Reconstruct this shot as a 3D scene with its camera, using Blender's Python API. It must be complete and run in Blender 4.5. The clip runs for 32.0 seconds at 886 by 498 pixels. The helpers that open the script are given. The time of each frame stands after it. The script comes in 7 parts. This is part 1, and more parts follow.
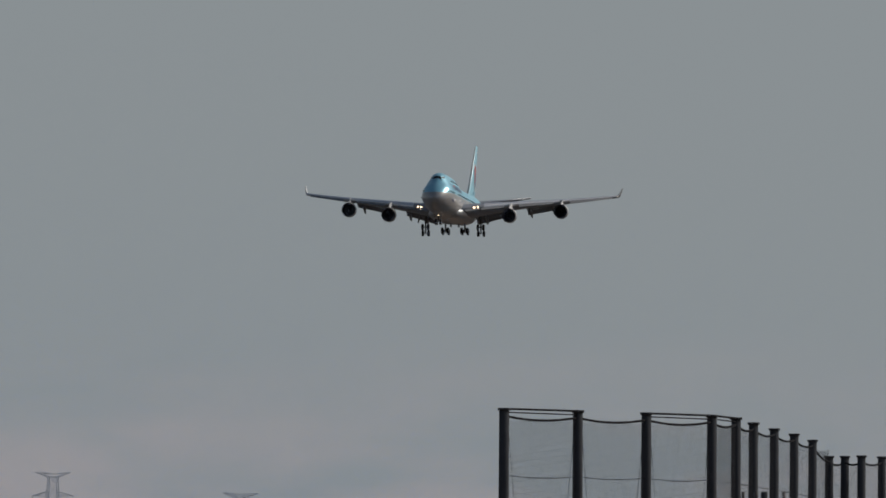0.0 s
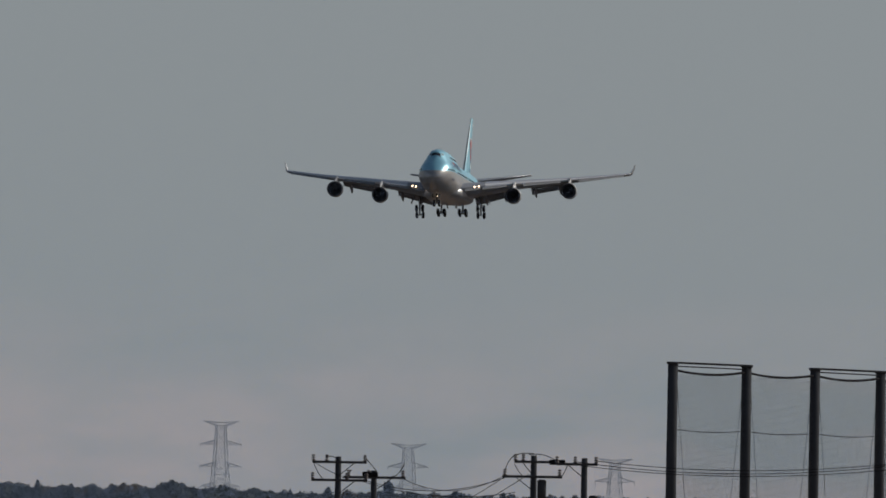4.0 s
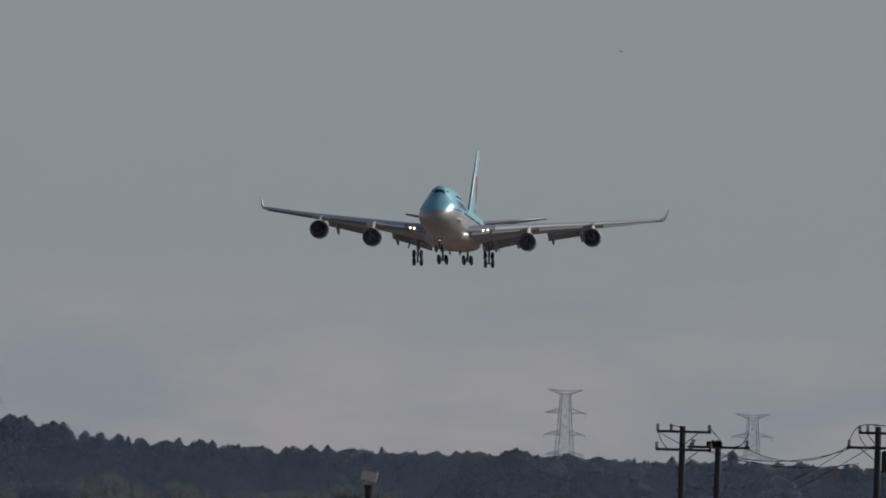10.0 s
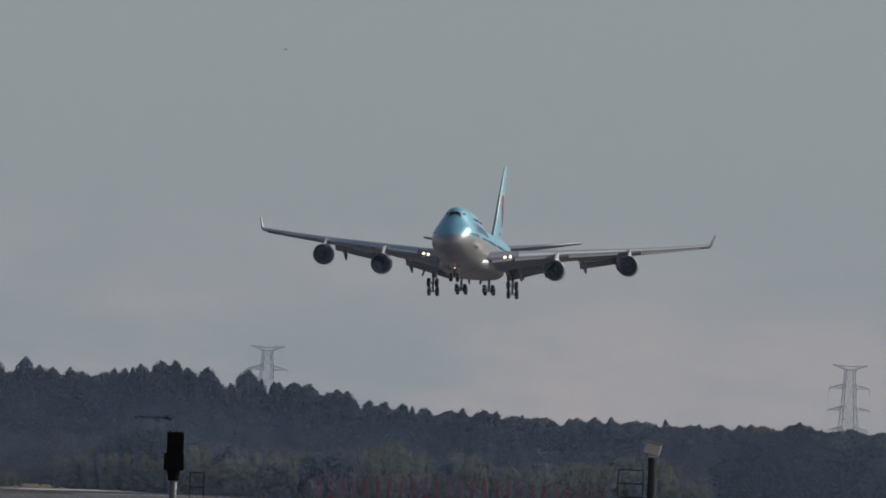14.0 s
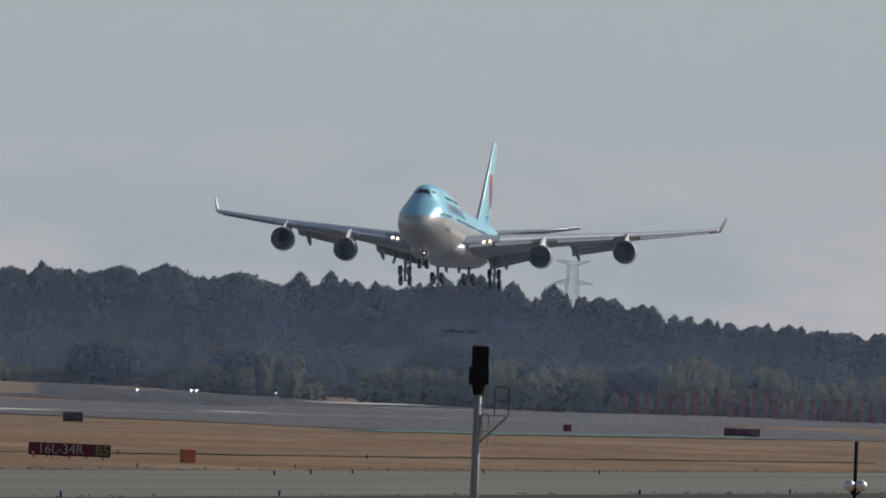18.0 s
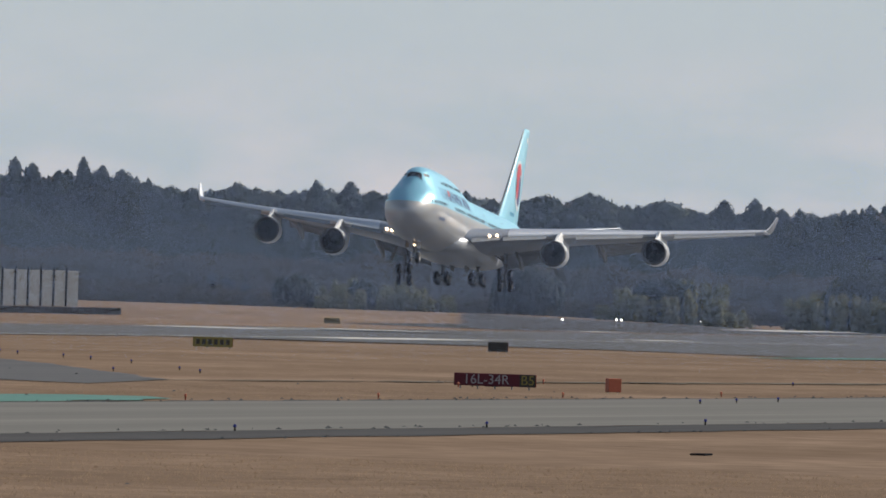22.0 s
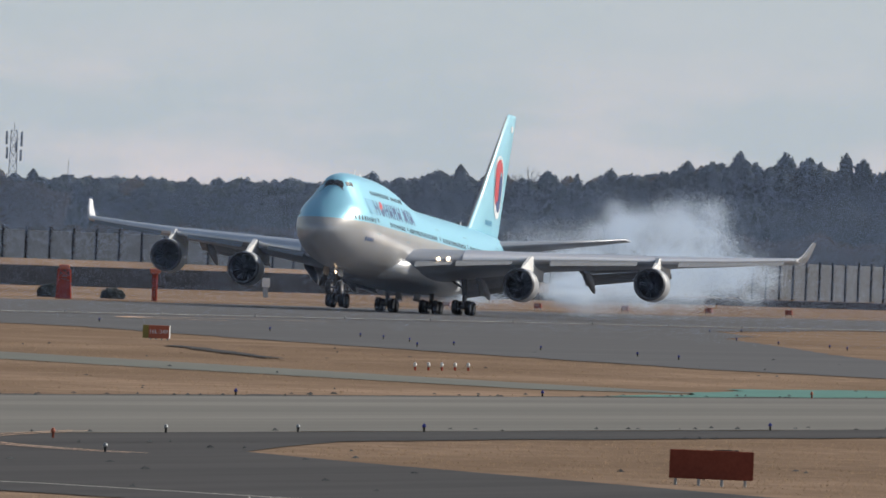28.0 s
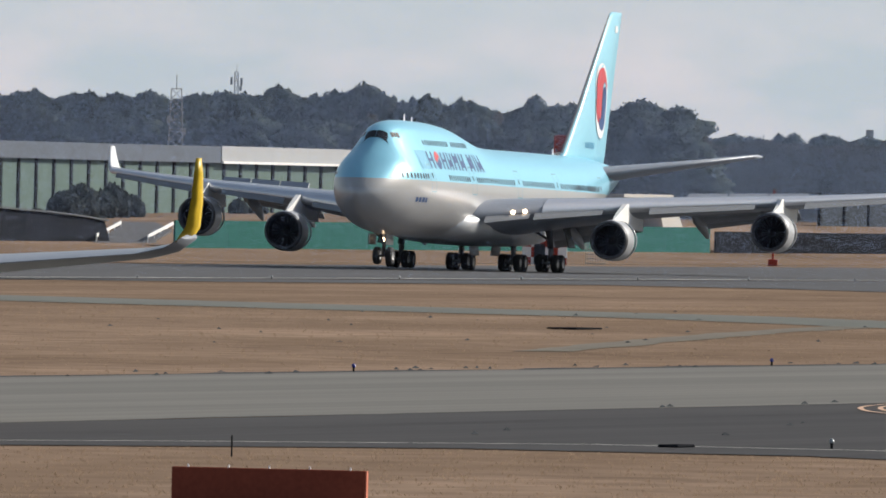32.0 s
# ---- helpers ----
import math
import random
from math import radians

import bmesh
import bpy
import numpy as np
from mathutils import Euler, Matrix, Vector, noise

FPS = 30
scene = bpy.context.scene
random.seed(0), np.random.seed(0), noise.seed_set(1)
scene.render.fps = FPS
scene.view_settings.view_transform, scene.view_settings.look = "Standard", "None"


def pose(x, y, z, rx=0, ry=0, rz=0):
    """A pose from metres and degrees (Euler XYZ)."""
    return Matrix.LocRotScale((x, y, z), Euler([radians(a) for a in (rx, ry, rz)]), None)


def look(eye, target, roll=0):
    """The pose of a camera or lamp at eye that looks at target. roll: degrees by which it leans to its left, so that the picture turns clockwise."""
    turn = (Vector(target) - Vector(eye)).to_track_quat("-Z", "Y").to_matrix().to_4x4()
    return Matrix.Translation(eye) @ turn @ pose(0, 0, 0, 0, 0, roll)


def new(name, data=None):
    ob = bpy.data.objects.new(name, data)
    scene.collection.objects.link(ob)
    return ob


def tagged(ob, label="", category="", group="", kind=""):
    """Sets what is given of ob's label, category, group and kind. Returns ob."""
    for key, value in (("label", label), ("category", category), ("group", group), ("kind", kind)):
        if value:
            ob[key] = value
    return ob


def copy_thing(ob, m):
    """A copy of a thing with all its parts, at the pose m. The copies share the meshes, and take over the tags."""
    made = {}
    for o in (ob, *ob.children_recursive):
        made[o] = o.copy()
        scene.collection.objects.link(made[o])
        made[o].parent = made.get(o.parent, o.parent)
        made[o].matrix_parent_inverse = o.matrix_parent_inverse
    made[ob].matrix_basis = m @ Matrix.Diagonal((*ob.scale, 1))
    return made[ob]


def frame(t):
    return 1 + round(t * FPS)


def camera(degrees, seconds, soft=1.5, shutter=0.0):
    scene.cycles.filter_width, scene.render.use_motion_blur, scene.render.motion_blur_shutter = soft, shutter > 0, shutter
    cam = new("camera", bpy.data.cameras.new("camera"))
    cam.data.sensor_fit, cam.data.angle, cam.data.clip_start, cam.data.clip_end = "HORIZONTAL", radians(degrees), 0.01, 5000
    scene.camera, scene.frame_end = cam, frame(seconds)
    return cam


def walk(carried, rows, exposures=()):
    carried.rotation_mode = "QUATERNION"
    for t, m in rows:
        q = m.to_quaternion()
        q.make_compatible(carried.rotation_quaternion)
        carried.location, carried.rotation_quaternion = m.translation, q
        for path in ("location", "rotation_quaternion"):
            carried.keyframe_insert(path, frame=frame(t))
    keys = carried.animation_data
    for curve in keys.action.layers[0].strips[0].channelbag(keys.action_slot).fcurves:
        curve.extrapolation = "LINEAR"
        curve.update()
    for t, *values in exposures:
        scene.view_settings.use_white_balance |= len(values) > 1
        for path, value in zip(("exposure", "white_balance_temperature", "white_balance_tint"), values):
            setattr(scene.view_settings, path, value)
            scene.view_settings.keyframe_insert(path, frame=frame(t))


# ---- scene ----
cam = camera(2.6242, 32.0, soft=1.7)
EYE = Vector((0.0, 0.0, 5.5))

# seconds, turn to the left of the runway line, tilt, lean (degrees)
PATH = [
    (0, 5.308, 0.996, 0.34),
    (0.5, 5.382, 0.973, 0.49),
    (1, 5.450, 0.951, 0.61),
    (1.5, 5.513, 0.934, 0.69),
    (2, 5.565, 0.912, 0.67),
    (2.5, 5.623, 0.881, 0.80),
    (3, 5.694, 0.874, 0.93),
    (3.5, 5.757, 0.857, 0.99),
    (5.5, 6.019, 0.837, 0.95),
    (6, 6.092, 0.825, 1.01),
    (6.5, 6.177, 0.827, 1.09),
    (7, 6.279, 0.835, 1.21),
    (7.5, 6.367, 0.826, 1.19),
    (8, 6.445, 0.810, 1.15),
    (8.5, 6.540, 0.787, 1.28),
    (9, 6.636, 0.782, 1.32),
    (9.5, 6.737, 0.760, 1.32),
    (10, 6.834, 0.734, 1.52),
    (10.5, 6.918, 0.720, 1.60),
    (11, 7.016, 0.693, 1.65),
    (11.5, 7.132, 0.669, 1.67),
    (12, 7.230, 0.678, 1.76),
    (12.5, 7.340, 0.698, 2.00),
    (13, 7.486, 0.682, 2.24),
    (13.5, 7.597, 0.650, 2.28),
    (15.5, 7.976, 0.536, 2.34),
    (16, 8.097, 0.482, 2.48),
    (16.5, 8.177, 0.455, 2.43),
    (17, 8.289, 0.435, 2.62),
    (17.5, 8.447, 0.398, 2.48),
    (18, 8.572, 0.334, 2.37),
    (18.5, 8.672, 0.270, 2.27),
    (19, 8.805, 0.229, 2.32),
    (19.5, 8.975, 0.202, 2.27),
    (20, 9.149, 0.163, 2.22),
    (20.5, 9.283, 0.125, 2.17),
    (21, 9.438, 0.117, 2.15),
    (21.5, 9.636, 0.106, 1.92),
    (22, 9.820, 0.077, 1.89),
    (22.5, 9.990, 0.076, 1.90),
    (23, 10.186, 0.089, 1.80),
    (23.5, 10.407, 0.081, 2.03),
    (24, 10.617, 0.063, 2.08),
    (24.5, 10.807, 0.066, 2.02),
    (25, 11.030, 0.057, 1.95),
    (25.5, 11.288, 0.046, 2.25),
    (27.5, 12.005, -0.014, 2.43),
    (28, 12.278, -0.025, 2.40),
    (28.5, 12.525, -0.032, 2.38),
    (29, 12.770, -0.053, 2.35),
    (29.5, 13.077, -0.075, 2.35),
    (30, 13.435, -0.096, 2.38),
    (30.5, 13.824, -0.093, 1.81),
    (31, 14.243, -0.138, 1.32),
    (31.5, 14.610, -0.215, 1.22),
    (32, 14.911, -0.199, 1.29),
]


def aim(turn, tilt, lean):
    a, b = radians(turn), radians(tilt)
    way = Vector((-math.sin(a) * math.cos(b), math.cos(a) * math.cos(b), math.sin(b)))
    return look(EYE, EYE + way * 1000, lean)


walk(cam, [(t, aim(a, b, c)) for t, a, b, c in PATH],
     exposures=[(0, -1.0), (9, -1.0), (13, -0.88), (16, -0.68), (18.5, -0.28), (21, 0.0), (28, 0.05), (32, 0.18)])

# ---- daylight ----
SUN_TURN, SUN_HEIGHT = 52.0, 31.0      # degrees right of the runway line, above the horizon
world = bpy.data.worlds.new("sky")
scene.world = world
world.use_nodes = True
wn, wl = world.node_tree.nodes, world.node_tree.links
wn.clear()
w_out = wn.new("ShaderNodeOutputWorld")
w_bg = wn.new("ShaderNodeBackground")
w_sky = wn.new("ShaderNodeTexSky")
w_sky.sky_type = "NISHITA"
w_sky.sun_disc = False
w_sky.sun_elevation = radians(SUN_HEIGHT)
w_sky.sun_rotation = radians(SUN_TURN)
w_sky.dust_density = 2.5
w_sky.air_density = 1.0
w_map = wn.new("ShaderNodeMapping")
w_map.inputs["Scale"].default_value = (42.0, 42.0, 130.0)
w_tc = wn.new("ShaderNodeTexCoord")
w_noise = wn.new("ShaderNodeTexNoise")
w_noise.inputs["Scale"].default_value = 1.6
w_noise.inputs["Detail"].default_value = 5.0
w_noise.inputs["Roughness"].default_value = 0.55
w_sep = wn.new("ShaderNodeSeparateXYZ")
w_low = wn.new("ShaderNodeMapRange")
w_low.interpolation_type = "SMOOTHSTEP"
w_low.inputs["From Min"].default_value = 0.0
w_low.inputs["From Max"].default_value = 0.015
w_low.inputs["To Min"].default_value = 1.0
w_low.inputs["To Max"].default_value = 0.0
w_ramp = wn.new("ShaderNodeMapRange")
w_ramp.inputs["From Min"].default_value = 0.40
w_ramp.inputs["From Max"].default_value = 0.66
w_mul = wn.new("ShaderNodeMath")
w_mul.operation = "MULTIPLY"
w_haze = wn.new("ShaderNodeMix")
w_haze.data_type = "RGBA"
w_hz = wn.new("ShaderNodeMapRange")
w_hz.interpolation_type = "SMOOTHSTEP"
w_hz.inputs["From Min"].default_value = 0.02
w_hz.inputs["From Max"].default_value = 0.42
w_hz.inputs["To Min"].default_value = 0.9
w_hz.inputs["To Max"].default_value = 0.12
w_cloud = wn.new("ShaderNodeMix")
w_cloud.data_type = "RGBA"
w_cloud.inputs["B"].default_value = (7.9, 7.15, 7.2, 1)      # low pale cloud banks
wl.new(w_tc.outputs["Generated"], w_map.inputs["Vector"])
wl.new(w_map.outputs["Vector"], w_noise.inputs["Vector"])
wl.new(w_tc.outputs["Generated"], w_sep.inputs["Vector"])
wl.new(w_sep.outputs["Z"], w_low.inputs["Value"])
wl.new(w_sep.outputs["Z"], w_hz.inputs["Value"])
w_side = wn.new("ShaderNodeVectorMath")                     # the haze is brighter towards the sun
w_side.operation = "DOT_PRODUCT"
w_side.inputs[1].default_value = (math.sin(radians(SUN_TURN)), math.cos(radians(SUN_TURN)), 0.0)
w_away = wn.new("ShaderNodeMapRange")
w_away.inputs["From Min"].default_value = -0.9
w_away.inputs["From Max"].default_value = 0.30
w_away.inputs["To Min"].default_value = 0.9
w_away.inputs["To Max"].default_value = 1.0
w_thin = wn.new("ShaderNodeMath")
w_thin.operation = "MULTIPLY"
wl.new(w_tc.outputs["Generated"], w_side.inputs[0])
wl.new(w_side.outputs["Value"], w_away.inputs["Value"])
wl.new(w_hz.outputs["Result"], w_thin.inputs[0])
wl.new(w_away.outputs["Result"], w_thin.inputs[1])
w_dim = wn.new("ShaderNodeMapRange")
w_dim.inputs["From Min"].default_value = -0.9
w_dim.inputs["From Max"].default_value = 0.30
w_dim.inputs["To Min"].default_value = 0.54
w_dim.inputs["To Max"].default_value = 1.0
w_veil = wn.new("ShaderNodeVectorMath")
w_veil.operation = "SCALE"
w_veil.inputs[0].default_value = (5.78, 6.5, 6.95)           # thin high overcast
wl.new(w_side.outputs["Value"], w_dim.inputs["Value"])
wl.new(w_dim.outputs["Result"], w_veil.inputs["Scale"])
wl.new(w_veil.outputs["Vector"], w_haze.inputs["B"])
wl.new(w_thin.outputs["Value"], w_haze.inputs["Factor"])
wl.new(w_noise.outputs["Fac"], w_ramp.inputs["Value"])
wl.new(w_ramp.outputs["Result"], w_mul.inputs[0])
wl.new(w_low.outputs["Result"], w_mul.inputs[1])
wl.new(w_sky.outputs["Color"], w_haze.inputs["A"])
wl.new(w_haze.outputs["Result"], w_cloud.inputs["A"])
wl.new(w_mul.outputs["Value"], w_cloud.inputs["Factor"])
wl.new(w_cloud.outputs["Result"], w_bg.inputs["Color"])
w_bg.inputs["Strength"].default_value = 0.09
wl.new(w_bg.outputs["Background"], w_out.inputs["Surface"])

sun = new("sun", bpy.data.lights.new("sun", "SUN"))
sun.data.energy, sun.data.angle, sun.data.color = 4.6, radians(0.6), (1.0, 0.95, 0.87)
sun_way = Vector((math.sin(radians(SUN_TURN)) * math.cos(radians(SUN_HEIGHT)),
                  math.cos(radians(SUN_TURN)) * math.cos(radians(SUN_HEIGHT)), math.sin(radians(SUN_HEIGHT))))
sun.matrix_world = look(sun_way * 300, (0, 0, 0))


# ---- materials ----
def mat(name, colour, rough=0.7, metal=0.0, vary=0.12, size=1.0, bump=0.0, fine=12.0, island=0.0, rnd=0.0, stretch=(1, 1, 1), spec=0.5):
    """A surface with broad and fine variation of its colour, and relief. size: metres of the broad patches."""
    m = bpy.data.materials.new(name)
    m.use_nodes = True
    n, l = m.node_tree.nodes, m.node_tree.links
    b = n["Principled BSDF"]
    b.inputs["Roughness"].default_value, b.inputs["Metallic"].default_value = rough, metal
    b.inputs["Specular IOR Level"].default_value = spec
    tc, mp = n.new("ShaderNodeTexCoord"), n.new("ShaderNodeMapping")
    mp.inputs["Scale"].default_value = stretch
    l.new(tc.outputs["Object"], mp.inputs["Vector"])
    big, small = n.new("ShaderNodeTexNoise"), n.new("ShaderNodeTexNoise")
    big.inputs["Scale"].default_value, big.inputs["Detail"].default_value = 1.0 / size, 4.0
    small.inputs["Scale"].default_value, small.inputs["Detail"].default_value = fine / size, 3.0
    for t in (big, small):
        l.new(mp.outputs["Vector"], t.inputs["Vector"])
    add = n.new("ShaderNodeMath")
    add.operation = "ADD"
    l.new(big.outputs["Fac"], add.inputs[0])
    l.new(small.outputs["Fac"], add.inputs[1])
    last = add.outputs["Value"]
    lo = 1.0
    if island or rnd:
        src = n.new("ShaderNodeNewGeometry").outputs["Random Per Island"] if island else n.new("ShaderNodeObjectInfo").outputs["Random"]
        k = n.new("ShaderNodeMath")
        k.operation = "MULTIPLY_ADD"
        k.inputs[1].default_value = 2.0 * (island or rnd)
        l.new(src, k.inputs[0])
        l.new(last, k.inputs[2])
        last, lo = k.outputs["Value"], 1.0 + (island or rnd)
    mr = n.new("ShaderNodeMapRange")
    mr.inputs["From Min"].default_value, mr.inputs["From Max"].default_value = lo - 0.6, lo + 0.6
    mr.inputs["To Min"].default_value, mr.inputs["To Max"].default_value = 1 - 2 * vary, 1 + 2 * vary
    l.new(last, mr.inputs["Value"])
    mix = n.new("ShaderNodeVectorMath")
    mix.operation = "SCALE"
    mix.inputs[0].default_value = colour[:3]
    l.new(mr.outputs["Result"], mix.inputs["Scale"])
    l.new(mix.outputs["Vector"], b.inputs["Base Color"])
    if bump:
        bp = n.new("ShaderNodeBump")
        bp.inputs["Strength"].default_value, bp.inputs["Distance"].default_value = 0.6, bump
        l.new(small.outputs["Fac"], bp.inputs["Height"])
        l.new(bp.outputs["Normal"], b.inputs["Normal"])
    return m


def mottled(m, colour, size, stretch, share, soft=0.22):
    """Patches or streaks of a second colour over a surface made by mat()."""
    n, l = m.node_tree.nodes, m.node_tree.links
    b = n["Principled BSDF"]
    first = b.inputs["Base Color"].links[0].from_socket
    tc, mp, tx = n.new("ShaderNodeTexCoord"), n.new("ShaderNodeMapping"), n.new("ShaderNodeTexNoise")
    mp.inputs["Scale"].default_value = stretch
    tx.inputs["Scale"].default_value, tx.inputs["Detail"].default_value, tx.inputs["Roughness"].default_value = 1.0 / size, 6.0, 0.62
    mr, mx = n.new("ShaderNodeMapRange"), n.new("ShaderNodeMix")
    mr.inputs["From Min"].default_value, mr.inputs["From Max"].default_value = 0.5 - soft / 2, 0.5 + soft / 2
    mr.inputs["To Max"].default_value = share
    mx.data_type = "RGBA"
    mx.inputs["B"].default_value = (*colour, 1)
    l.new(tc.outputs["Object"], mp.inputs["Vector"])
    l.new(mp.outputs["Vector"], tx.inputs["Vector"])
    l.new(tx.outputs["Fac"], mr.inputs["Value"])
    l.new(mr.outputs["Result"], mx.inputs["Factor"])
    l.new(first, mx.inputs["A"])
    l.new(mx.outputs["Result"], b.inputs["Base Color"])
    return m


def leafy(name, colour, through_share=0.45, vary=0.1, size=5.0, island=0.3):
    """Leaves: part of the light passes through them."""
    m = mat(name, colour, 0.9, vary=vary, size=size, island=island, spec=0.0)
    n, l = m.node_tree.nodes, m.node_tree.links
    b = n["Principled BSDF"]
    tr, mx = n.new("ShaderNodeBsdfTranslucent"), n.new("ShaderNodeMixShader")
    l.new(b.inputs["Base Color"].links[0].from_socket, tr.inputs["Color"])
    mx.inputs["Fac"].default_value = through_share
    l.new(b.outputs["BSDF"], mx.inputs[1])
    l.new(tr.outputs["BSDF"], mx.inputs[2])
    l.new(mx.outputs["Shader"], n["Material Output"].inputs["Surface"])
    return m


def glow(name, colour, power):
    m = mat(name, colour, 0.4)
    b = m.node_tree.nodes["Principled BSDF"]
    b.inputs["Emission Color"].default_value = (*colour, 1)
    b.inputs["Emission Strength"].default_value = power
    return m


def two_tone(name, upper, stripe, lower, z_up, z_low):
    """Aircraft paint: one colour above a line, a stripe, another below."""
    m = mat(name, upper, 0.29, 0.30, vary=0.03, size=6, spec=0.55)
    n, l = m.node_tree.nodes, m.node_tree.links
    b = n["Principled BSDF"]
    src = b.inputs["Base Color"].links[0].from_node
    tc, sep = n.new("ShaderNodeTexCoord"), n.new("ShaderNodeSeparateXYZ")
    l.new(tc.outputs["Object"], sep.inputs["Vector"])
    prev = None
    for z, c in ((z_up, stripe), (z_low, lower)):
        k = n.new("ShaderNodeMath")
        k.operation = "LESS_THAN"
        k.inputs[1].default_value = z
        l.new(sep.outputs["Z"], k.inputs[0])
        mx = n.new("ShaderNodeMix")
        mx.data_type = "RGBA"
        mx.inputs["B"].default_value = (*c, 1)
        if prev is None:
            mx.inputs["A"].default_value = (*upper, 1)
        else:
            l.new(prev, mx.inputs["A"])
        l.new(k.outputs["Value"], mx.inputs["Factor"])
        prev = mx.outputs["Result"]
    l.new(prev, src.inputs[0])
    return m


